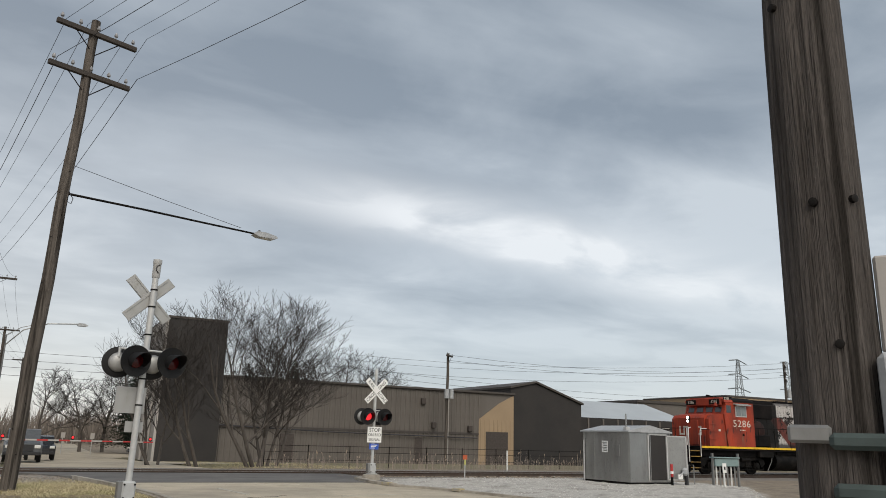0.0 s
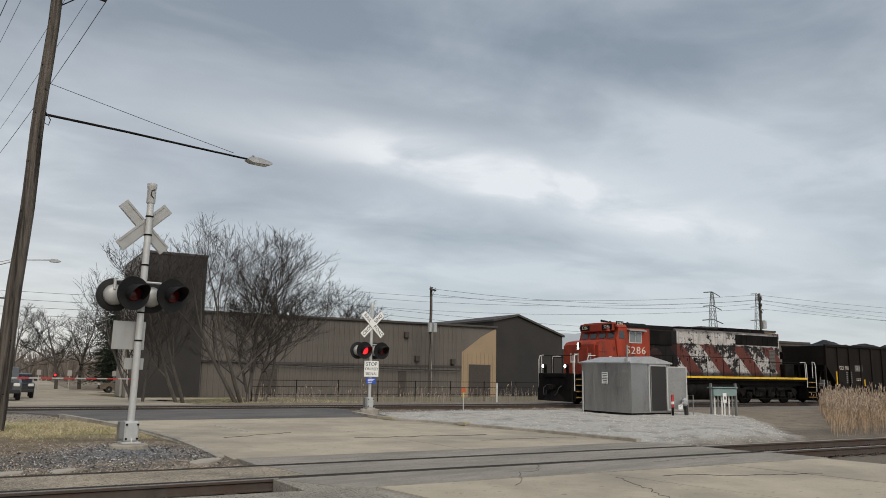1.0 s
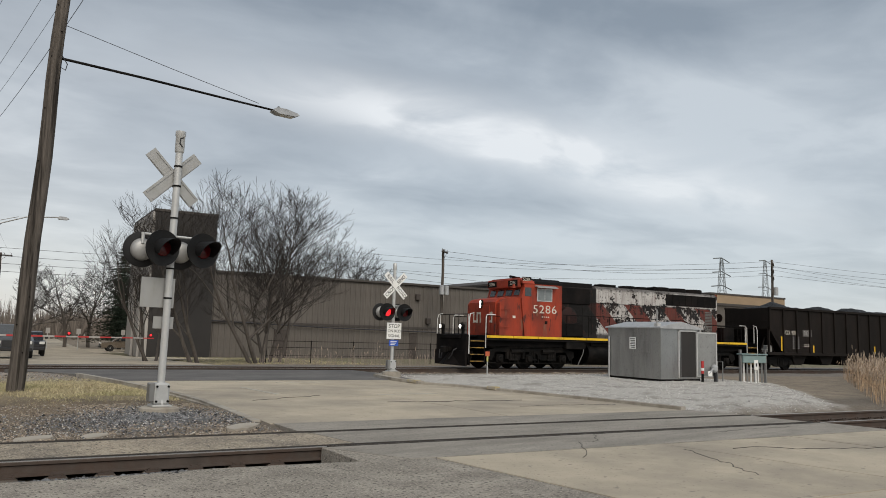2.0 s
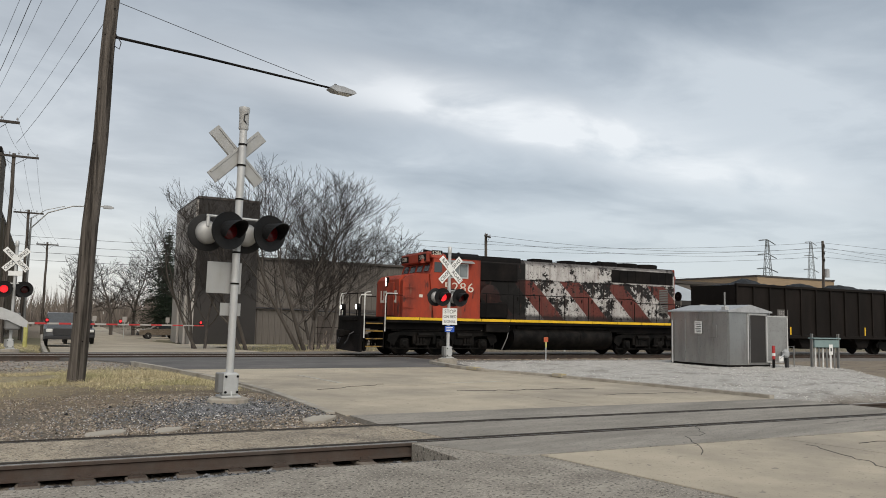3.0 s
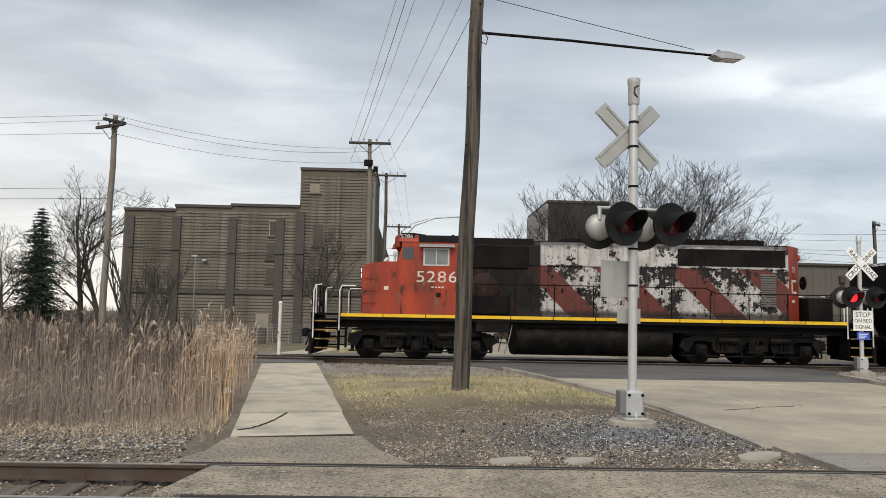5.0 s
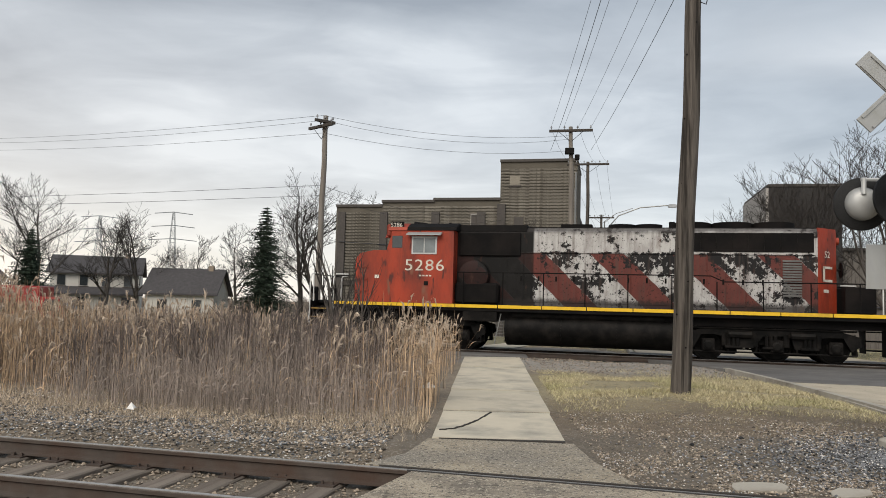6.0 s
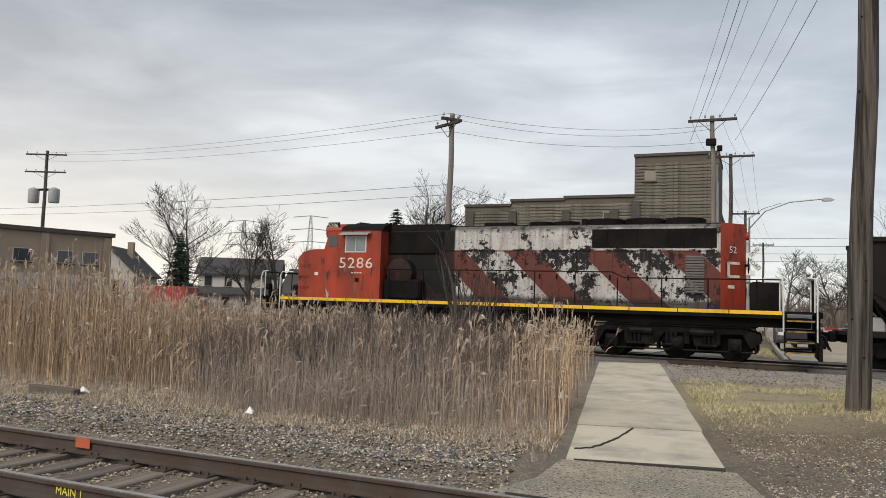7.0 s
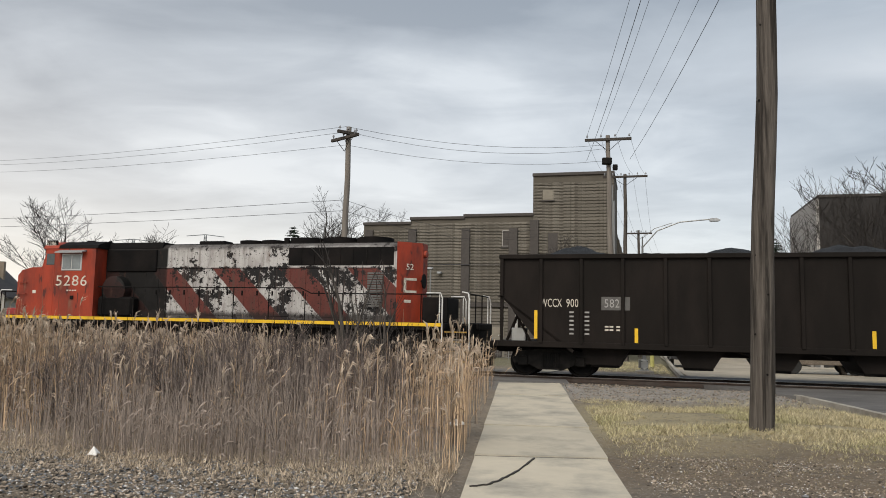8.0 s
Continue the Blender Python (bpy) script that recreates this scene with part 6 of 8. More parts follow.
def make_street_arm():
    a = part("lamp_arm", Geo().tube([(0.28, -0.22, 7.74), (2.2, -0.55, 7.625), (4.0, -0.75, 7.525), (5.45, -0.95, 7.44)], [0.034, 0.032, 0.03, 0.028], 8), M_UNDER, pole_a, "thin lamp bracket arm")
    part("guy_rod", Geo().tube([(0.32, -0.25, 8.55), (2.8, -0.66, 7.98), (5.0, -0.90, 7.55)], 0.008, 5), M_WIRE, pole_a)
    h = part("lamp_head", Geo().prism([(5.35, 7.40), (5.45, 7.50), (5.75, 7.50), (6.05, 7.45), (6.12, 7.40), (6.0, 7.35), (5.5, 7.34)], "y", -1.12, -0.84), M_XFMR, pole_a, "grey streetlamp head")
    part("lamp_glass", Geo().box(5.6, 5.98, -1.08, -0.88, 7.325, 7.345, 0.008), M_LENS, h, "clear lamp glass")
    part("photo_cell", Geo().lathe((5.55, -0.98, 7.50), (0, 0, 1), [(0, 0.035), (0.06, 0.035)], 8), M_BLACK, h)
    part("cable_loop", Geo().tube([(0.30, -0.30, 7.8), (0.43, -0.32, 7.6), (0.40, -0.32, 7.45), (0.30, -0.30, 7.5), (0.28, -0.28, 7.72)], 0.012, 5), M_WIRE, pole_a)


make_street_arm()

t_pole = make_pole("wooden utility pole with one crossarm and pale conduit", pose(*far_xy(2.15, 15.0, drop(15))), 12.0, 0.17, 0.11, M_POLEPALE, (-0.22, 0))
crossarm(t_pole, 11.75, 1.2, FAR_ANGLE, 4, off=-0.21)
part("conduit", Geo().tube([(0.13, -0.14, 0.1), (0.05, -0.14, 8.5)], 0.05, 8), M_GALV, t_pole)
part("switch", Geo().box(-0.55, -0.05, -0.35, -0.1, 10.4, 10.75, 0.03), M_UNDER, t_pole)
part("switch", Geo().box(0.0, 0.25, -0.3, -0.1, 10.1, 10.4, 0.03), M_UNDER, t_pole)
p2 = make_pole("dark wooden utility pole along the far street", pose(*far_xy(2.5, 28.0, drop(28))), 12.8, 0.17, 0.11, M_POLEWOOD)
crossarm(p2, 12.6, 1.5, FAR_ANGLE, 6)
p3 = make_pole("dark wooden utility pole far down the street", pose(*far_xy(3.25, 47.0, drop(47))), 11.7, 0.16, 0.11, M_POLEWOOD)
crossarm(p3, 11.4, 1.2, FAR_ANGLE, 6)
p3b = make_pole("distant wooden utility pole down the street", pose(*far_xy(5.0, 72.0, drop(72))), 11.0, 0.16, 0.11, M_POLEWOOD)
crossarm(p3b, 10.7, 1.2, FAR_ANGLE, 4)
p4 = make_pole("grey wooden utility pole with a short crossarm above the reeds", pose(-8.4, 43.5, -0.15), 10.9, 0.17, 0.12, M_POLEPALE, (0.12, 0))
crossarm(p4, 10.6, 0.55, 40, 3)
crossarm(p4, 10.35, 0.9, -38, 3)
p5 = make_pole("wooden pole with two crossarms and twin grey transformers", pose(-54.5, 70.0, -0.9), 16.0, 0.2, 0.14, M_POLEWOOD)
crossarm(p5, 15.6, 2.0, 12, 5)
crossarm(p5, 13.9, 2.0, 12, 5)
for x in (-1.15, 1.15):
    part("transformer", Geo().lathe((x, -0.1, 10.9), (0, 0, 1), [(0, 0.45), (0.1, 0.5), (1.3, 0.5), (1.4, 0.35), (1.5, 0.1)], 14), M_XFMR, p5, "grey transformer can", smooth=True)
part("hanger", Geo().box(-1.2, 1.2, -0.08, 0.08, 12.1, 12.3), M_UNDER, p5)
pw = make_pole("wooden pole with a transformer in front of the warehouse", pose(*far_xy(40.3, 28.5, drop(28))), 10.1, 0.16, 0.12, M_POLEWOOD)
crossarm(pw, 9.85, 0.75, 30, 3)
for x in (-0.25, 0.3):
    part("transformer", Geo().lathe((x, -0.25, 5.9), (0, 0, 1), [(0, 0.22), (0.8, 0.22), (0.85, 0.1)], 12), M_XFMR, pw, "grey transformer can", smooth=True)
p6 = make_pole("dark wooden pole with three crossarms beyond the train", pose(*far_xy(91.4, 31.0, -0.6)), 13.2, 0.2, 0.14, M_POLEWOOD)
for z in (12.6, 11.7, 10.8):
    crossarm(p6, z, 1.6, 25, 4)
part("transformer", Geo().lathe((0.3, -0.3, 8.6), (0, 0, 1), [(0, 0.3), (1.0, 0.3), (1.1, 0.1)], 12), M_XFMR, p6, "grey transformer can", smooth=True)


def make_wire(pts, r=0.014, sag=0.6, label="sagging black overhead wire"):
    g = Geo()
    q = []
    for a, b in zip(pts[:-1], pts[1:]):
        a, b = Vector(a), Vector(b)
        for k in range(9):
            t = k / 8
            p = a.lerp(b, t)
            p.z -= sag * 4 * t * (1 - t)
            q.append(p)
    g.tube(q, r, 4, cap=False)
    solo("overhead_wire", g, M_WIRE, label, "wire", group="overhead wires")


def make_wires():
    ta = [(4.1 + k, 21.4 - 0.16 * k, 12.72) for k in (-1.05, -0.5, 0.55, 1.05)]
    tb = [Vector(far_xy(2.15 - 0.21, 15.0, 12.0 + drop(15))) + Vector((k, -0.16 * k, 0)) for k in (-1.1, -0.4, 0.4, 1.1)]
    tc = [Vector(far_xy(2.5, 28.0, 12.8 + drop(28))) + Vector((k, -0.16 * k, 0)) for k in (-1.3, -0.5, 0.5, 1.3)]
    td = [Vector(far_xy(3.25, 47.0, 11.6 + drop(47))) + Vector((k, -0.16 * k, 0)) for k in (-1.1, -0.4, 0.4, 1.1)]
    te = [Vector(far_xy(5.0, 72.0, 10.9 + drop(72))) + Vector((k, -0.16 * k, 0)) for k in (-1.1, -0.4, 0.4, 1.1)]
    for a, b, c, d, e in zip(ta, tb, tc, td, te):
        back = (a[0] + 4.6, a[1] - 24.0, 12.4)
        make_wire([back, a, b, c, d, e], 0.007, 0.35)
    for x in (-1.05, 1.05):
        make_wire([(4.0 + x + 5, -4, 11.0), (4.0 + x, 21.3, 11.42), tuple(tb[0 if x < 0 else 3] - Vector((0, 0, 1.3)))], 0.010, 0.4)
    # lines along the far side of the street
    for z, y, s in ((10.75, 43.4, 0.5), (10.55, 43.6, 0.6), (9.9, 43.5, 0.5)):
        make_wire([(-54.5, 70, z + 4.2), (-8.4, y, z), tuple(Vector(far_xy(1.9, 15.0, z + 0.5)))], 0.008, s)
    for z in (5.6, 6.1):
        make_wire([(-90, 74, z + 4), (-8.4, 43.5, z + 1.2), tuple(Vector(far_xy(-4.0, 29.9, z + 2.6)))], 0.010, 0.7)
    for k, z in enumerate((9.8, 11.2, 12.6, 14.2)):
        make_wire([tuple(far_xy(-30, 92 + 4 * k, z)), tuple(far_xy(60, 92 + 4 * k, z + 0.6)), tuple(far_xy(170, 92 + 4 * k, z - 0.5))], 0.028, 1.2)
    for k, z in enumerate((9.4, 8.9)):
        make_wire([tuple(far_xy(40.3, 28.5, z)), tuple(far_xy(91.4, 31, z + 2.4)), tuple(far_xy(170, 33, z + 3))], 0.014, 1.0)
    for k, z in enumerate((14.3, 13.6, 12.5)):
        make_wire([tuple(far_xy(40, 60, z - 2.0)), tuple(far_xy(91.4, 31.2, z - 1.9)), tuple(far_xy(180, 12, z - 1.5))], 0.016, 1.2)


make_wires()


def make_near_pole():
    """The big pole close beside the camera's first steps, with its meter boxes."""
    x, y = 2.76, 1.285
    p = thing("utility_pole", "massive cracked wooden pole with strapped meter boxes close to the walk", "utility pole", pose(x, y, 0), "utility poles")
    n = 40
    g = Geo()
    for i in range(n + 1):
        z = -0.3 + 9.3 * i / n
        r = 0.158 - 0.005 * z
        for k in range(40):
            a = 2 * math.pi * k / 40
            d = 0.006 * noise.noise((math.cos(a) * 7, math.sin(a) * 7, z * 0.5)) + (-0.010 if noise.noise((k * 1.7, 0.0, z * 0.35)) > 0.32 else 0)
            g.v.append(((r + d) * math.cos(a), (r + d) * math.sin(a), z))
    g.f = [(i * 40 + k, i * 40 + (k + 1) % 40, (i + 1) * 40 + (k + 1) % 40, (i + 1) * 40 + k) for i in range(n) for k in range(40)]
    part("shaft", g, M_POLEOLD, p, smooth=True)
    rnd = random.Random(4)
    to = Vector((-x, -y, 0)).normalized()
    sd = Vector((-to.y, to.x, 0))
    for z, o in ((1.95, 0.02), (2.46, -0.02), (3.28, -0.1), (3.30, 0.09), (2.47, 0.11)):
        q = (to * math.sqrt(max(0.152 ** 2 - o * o, 0.01)) + sd * o) * 0.98
        part("bolt", Geo().lathe((q.x, q.y, z), tuple(q.normalized()), [(-0.02, 0.016), (0.010, 0.016), (0.012, 0.008)], 8), M_UNDER, p)
    # boxes on the side away from the street
    side = Vector((to.y, -to.x, 0))
    m = Matrix.LocRotScale((0, 0, 0), Euler((0, 0, math.atan2(-to.x, to.y) + math.pi)), None)
    part("meter_box", Geo().box(0.125, 0.50, -0.16, 0.04, 1.10, 1.92, 0.02), M_XFMR, p, "grey metal meter box", m=m)
    part("back_board", Geo().box(0.15, 0.42, -0.05, 0.0, 1.93, 2.27, 0.008), M_GREYWALL, p, "pale board", m=m)
    for z in (1.60, 1.44):
        part("strap", Geo().box(-0.04, 0.24, -0.19, -0.145, z, z + 0.055, 0.02), M_STRAP, p, "faded green strap bracket", m=m)
    part("strap", Geo().box(-0.165, -0.03, -0.175, -0.10, 1.62, 1.68, 0.01), M_GALV, p, "galvanized strap", m=m)


make_near_pole()


def make_street_lamp():
    p = thing("street_lamp", "curved-arm streetlamp on the far street", "street lamp", pose(*far_xy(3.6, 40.0, drop(40))))
    part("pole", Geo().tube([(0, 0, -0.2), (0, 0, 9.3)], [0.12, 0.08], 10), M_GALV, p)
    m = pose(0, 0, 0, 0, 0, FAR_ANGLE)
    part("arm", Geo().tube([(0, 0, 9.2), (1.2, 0, 10.6), (3.0, 0, 11.3), (5.4, 0, 11.5)], 0.05, 8), M_GALV, p, m=m)
    part("arm", Geo().tube([(0, 0, 10.0), (1.0, 0, 10.8), (2.4, 0, 11.25)], 0.03, 6), M_GALV, p, m=m)
    part("lamp_head", Geo().prism([(5.3, 11.40), (5.4, 11.58), (5.9, 11.58), (6.2, 11.42), (6.0, 11.32), (5.4, 11.32)], "y", -0.2, 0.2), M_XFMR, p, "grey lamp head", m=m)
    part("shaft_top", Geo().tube([(0, 0, 9.2), (0, 0, 10.1)], 0.06, 8), M_GALV, p)


make_street_lamp()


# ------------------------------------------------------------ signal hut and its fittings
def make_hut():
    h = thing("signal_hut", "galvanized steel signal hut with an open door on gravel", "signal hut", pose(24.1, 19.32, 0.12, 0, 0, -8.5))
    # x along the door side, y along the side with the notice
    W, D, H = 2.15, 2.72, 2.05
    g = Geo().box(0.0, W, 0.0, D, 0.10, H - 0.02)
    part("wall_shell", g, M_HUT, h)
    for i in range(5):
        y = 0.03 + i * (D - 0.10) / 4
        part("wall_seam", Geo().box(-0.025, 0.0, y, y + 0.04, 0.10, H - 0.06), M_HUT, h)
    for i in range(3):
        x = 0.02 + i * (W - 0.06) / 2
        part("wall_seam", Geo().box(x, x + 0.04, -0.025, 0.0, 0.10, H - 0.06), M_HUT, h)
    roof = Geo().prism([(-0.08, H - 0.03), (W / 2, H + 0.20), (W + 0.08, H - 0.03), (W + 0.08, H - 0.08), (-0.08, H - 0.08)], "y", -0.08, D + 0.08)
    part("roof", roof, M_XFMR, h, "shallow pitched galvanized roof")
    part("skid", Geo().box(-0.02, W + 0.02, 0.0, D, -0.05, 0.10), M_UNDER, h)
    part("vent_pipe", Geo().tube([(0.12, 0.25, H - 0.1), (0.12, 0.25, H + 0.62)], 0.028, 8), M_HUT, h)
    part("vent_box", Geo().box(0.04, 0.24, 0.15, 0.35, H - 0.02, H + 0.12, 0.02), M_SILVER, h)
    n = part("notice", Geo().box(-0.036, -0.026, 1.18, 1.52, 1.18, 1.62, 0.004), M_WHITE, h, "white notice plate")
    for k in range(6):
        part("text_bar", Geo().box(-0.041, -0.036, 1.22, 1.48 - 0.03 * (k % 3), 1.55 - 0.065 * k, 1.575 - 0.065 * k), M_LETTER, n, "black text line")
    part("louvre_vent", Geo().box(-0.034, 0.0, 0.50, 0.95, 1.05, 1.50, 0.006), M_HUT, h)
    # doorway, a charcoal panel standing for the shade inside, and the leaf swung outwards
    part("doorway", Geo().box(1.02, 1.92, -0.012, 0.03, 0.18, 1.88), M_DARKWALL, h, "charcoal panel painted as the shade inside the doorway")
    for a, b, c, d in ((0.96, 1.02, 0.14, 1.94), (1.92, 1.98, 0.14, 1.94), (0.96, 1.98, 1.88, 1.94)):
        part("door_frame", Geo().box(a, b, -0.03, 0.03, c, d), M_SILVER, h)
    leaf = part("door_leaf", Geo().box(0.0, 0.88, -0.02, 0.02, 0.18, 1.88, 0.008), M_HUT, h, "galvanized door leaf", m=pose(1.93, -0.02, 0, 0, 0, -18))
    for a, b, c, d in ((0.0, 0.88, 0.18, 0.23), (0.0, 0.88, 1.83, 1.88), (0.0, 0.05, 0.18, 1.88), (0.83, 0.88, 0.18, 1.88)):
        part("leaf_rim", Geo().box(a, b, -0.035, 0.035, c, d), M_SILVER, leaf)
    part("corner_pipe", Geo().tube([(-0.06, D - 0.12, 0.0), (-0.06, D - 0.12, 1.65)], 0.03, 8), M_SILVER, h)
    return h


make_hut()


def make_fittings():
    def post(name, label, cat, x, y, parts):
        t = thing(name, label, cat, pose(x, y, lay(x, y)))
        for nm, g, mat, lab in parts:
            part(nm, g, mat, t, lab)
        return t

    for x, y, h in ((25.6, 18.5, 0.78),):
        post("marker_post", "short red and white marker post beside the hut", "marker post", x, y,
             [("post", Geo().box(-0.05, 0.05, -0.03, 0.03, -0.1, 0.30, 0.01), M_UNDER, "dark post foot"), ("band", Geo().box(-0.055, 0.055, -0.035, 0.035, 0.30, h, 0.012), M_RED, "faded red band"),
              ("band", Geo().box(-0.058, 0.058, -0.037, 0.037, 0.42, 0.52, 0.004), M_WHITE, "white band")])
    post("gas_meter", "small grey pipe valve set with a frame on gravel", "valve", 26.6, 18.6,
         [("body", Geo().lathe((0, 0, 0.35), (0, 0, 1), [(0, 0.06), (0.08, 0.13), (0.22, 0.13), (0.30, 0.05)], 12), M_XFMR, ""), ("foot", Geo().box(0.0, 0.12, -0.05, 0.05, -0.05, 0.42, 0.01), M_BLACK, "black stub post"),
          ("pipe", Geo().tube([(-0.4, 0, 0.32), (-0.12, 0, 0.48), (0.05, 0, 0.62)], 0.03, 7), M_XFMR, ""), ("plate", Geo().box(-0.46, -0.18, -0.02, 0.02, 0.22, 0.40, 0.01), M_WHITE, "white plate"),
          ("frame", Geo().tube([(0.20, 0, -0.05), (0.20, 0, 0.76), (0.58, 0, 0.76), (0.58, 0, -0.05)], 0.022, 6), M_GALV, "grey pipe hoop")])
    post("sign_post", "small white marker sign on a post", "marker sign", 27.25, 17.3,
         [("post", Geo().box(-0.025, 0.025, -0.015, 0.015, -0.1, 0.62), M_WHITE, ""), ("plate", Geo().box(-0.13, 0.13, -0.03, -0.015, 0.50, 0.86, 0.008), M_WHITE, "white plate"),
          ("text_bar", Geo().box(-0.05, 0.05, -0.036, -0.03, 0.62, 0.74), M_LETTER, "black text block")])
    rack = thing("cable_rack", "faded teal cable junction rack on pipes", "cable rack", pose(29.1, 18.4, lay(29.1, 18.4), 0, 0, -20))
    part("cabinet", Geo().box(-0.58, 0.58, -0.12, 0.12, 0.78, 1.08, 0.02), M_TEAL, rack)
    part("shelf", Geo().box(-0.66, 0.62, -0.16, 0.16, 1.10, 1.15, 0.01), M_TEAL, rack)
    for k in range(6):
        part("conduit", Geo().tube([(-0.46 + 0.18 * k, 0, -0.1), (-0.46 + 0.18 * k, 0, 0.80)], 0.035, 7), M_GALV if k % 2 else M_CHROME, rack)
    for x in (-0.62, 0.62):
        part("upright", Geo().box(x - 0.03, x + 0.03, -0.05, 0.05, -0.1, 1.30), M_GALV, rack)
    post("marker_post", "thin orange and white marker by the far track", "marker post", 20.05, 24.3,
         [("post", Geo().box(-0.02, 0.02, -0.01, 0.01, -0.1, 0.75), M_SILVER, ""), ("flag", Geo().box(-0.11, 0.11, -0.012, 0.012, 0.72, 0.90, 0.006), M_ORGPAINT, "faded orange plate"), ("clip", Geo().box(-0.035, 0.035, -0.015, 0.015, 0.52, 0.72), M_YPOST, "yellow clip")])
    post("pipe_post", "white pipe marker post beyond the tracks", "marker post", -0.35, 36.9, [("post", Geo().tube([(0, 0, -0.2), (0, 0, 2.08)], 0.07, 12), M_CHROME, ""), ("cap", Geo().lathe((0, 0, 2.08), (0, 0, 1), [(0, 0.085), (0.05, 0.08), (0.09, 0.03)], 12), M_CHROME, "")])
    x, y, z = far_xy(31.5, 5.0)
    post("pipe_post", "thin white marker post by the warehouse lot", "marker post", x, y, [("post", Geo().tube([(0, 0, -0.2), (0, 0, 1.15)], 0.05, 10), M_CHROME, "")])


make_fittings()

# ------------------------------------------------------------ buildings
def window(parent, x, z, w, h, y, mat=None, label="dark window with pale frame", frame_mat=None):
    e = 0.05
    o = part("window", Geo().box(x - w / 2 - e, x + w / 2 + e, y - 0.05, y + 0.02, z - e, z + h + e, 0.01), frame_mat or M_GREYWALL, parent, label)
    part("pane", Geo().box(x - w / 2, x + w / 2, y - 0.06, y, z, z + h), mat or M_GLASS, o)
    part("sill", Geo().box(x - w / 2 - 0.15, x + w / 2 + 0.15, y - 0.14, y, z - 0.16, z - 0.06, 0.01), M_COPING, o)
    return o


def make_brick_building():
    b = thing("brick_building", "tall brown brick industrial building with stepped parapet", "building", FAR @ pose(0, 30.0, -0.75))
    secs = ((-4.16, 1.66, 13.55, 6.5), (-9.37, -4.16, 10.6, 30), (-13.58, -9.37, 10.45, 30), (-17.4, -13.58, 10.1, 30))
    for i, (a, c, h, d) in enumerate(secs):
        w = part("wall", Geo().box(a, c, 0.0, d, 0.0, h), M_MORTAR, b)
        course = Geo().box(a, c, -0.045, 0.0, 0.0, 0.185, 0.01).mesh("brick_course", M_BRICK)
        for k in range(int((h - 0.35 - 4.1) / 0.24)):
            part("brick_course", course, None, w, m=pose(0, 0, 4.12 + 0.24 * k))
        low = Geo().box(a, c, -0.045, 0.0, 0.0, 0.185, 0.01).mesh("brick_course", M_BRICKLOW)
        for k in range(15):
            part("brick_course", low, None, w, m=pose(0, 0, 0.08 + 0.24 * k))
        part("band", Geo().box(a, c, -0.14, 0.0, 3.75, 4.08, 0.02), M_COPING, w, "dark stone band")
        part("coping", Geo().box(a - 0.05, c + 0.05, -0.12, d, h - 0.10, h + 0.12, 0.02), M_COPING, b, "dark parapet coping")
    for x in (-16.9, -13.4, -9.2, -5.6, -4.05):
        part("pilaster", Geo().box(x - 0.32, x + 0.32, -0.22, 0.0, 0.0, 9.6 if x < -4.5 else 10.2, 0.02), M_COPING, b)
    part("side_wing", Geo().box(-17.0, 1.5, 6.5, 62, 0.0, 10.0), M_MORTAR, b)
    part("coping", Geo().box(1.35, 1.6, 6.5, 62, 9.9, 10.15, 0.02), M_COPING, b, "dark parapet coping")
    for k in range(9):
        part("pilaster", Geo().box(1.5, 1.78, 8.0 + 5.6 * k, 8.9 + 5.6 * k, 0.0, 9.6), M_MORTAR, b)
    window(b, -3.05, 11.7, 0.7, 0.65, 0.0, M_BRICKPALE, "small pale blocked window", M_BRICKPALE)
    window(b, -5.9, 8.3, 0.95, 1.1, -0.02, M_COPING, "bricked-up dark window")
    for z in (4.7, 6.5):
        window(b, -6.1, z, 0.9, 1.1, -0.02, M_COPING, "boarded dark window", M_MORTAR)
    window(b, -2.7, 7.6, 0.7, 1.6, -0.02, M_COPING, "boarded dark window", M_MORTAR)
    part("door", Geo().box(-7.2, -6.2, -0.10, 0.0, 0.1, 2.3, 0.02), M_BRICKPALE, b, "pale steel door")
    part("downpipe", Geo().tube([(1.55, -0.12, 0.2), (1.55, -0.12, 12.6)], 0.06, 8), M_GALV, b)
    part("light", Geo().box(-11.3, -11.0, -0.5, -0.02, 6.2, 6.35, 0.02), M_XFMR, b)
    g = Geo().tube([(-17 + k * 0.95, -0.28, 7.2 - 0.35 * math.sin(k * math.pi / 20)) for k in range(20)], 0.03, 5)
    part("cable", g, M_WIRE, b)


make_brick_building()


def siding(parent, a, c, y, z0, z1, mat, pitch=0.45):
    """Ribbed metal wall panels."""
    x = a
    me = None
    while x < c - 0.05:
        w = min(pitch, c - x)
        if me is None or w < pitch:
            me = Geo().prism([(0.0, 0.0), (0.0, -0.012), (0.10, -0.012), (0.14, -0.06), (0.24, -0.06), (0.28, -0.012), (w - 0.01, -0.012), (w - 0.01, 0.0)], "z", 0.0, z1 - z0).mesh("siding_panel", mat)
        part("siding_panel", me, None, parent, m=pose(x, y, z0))
        x += pitch


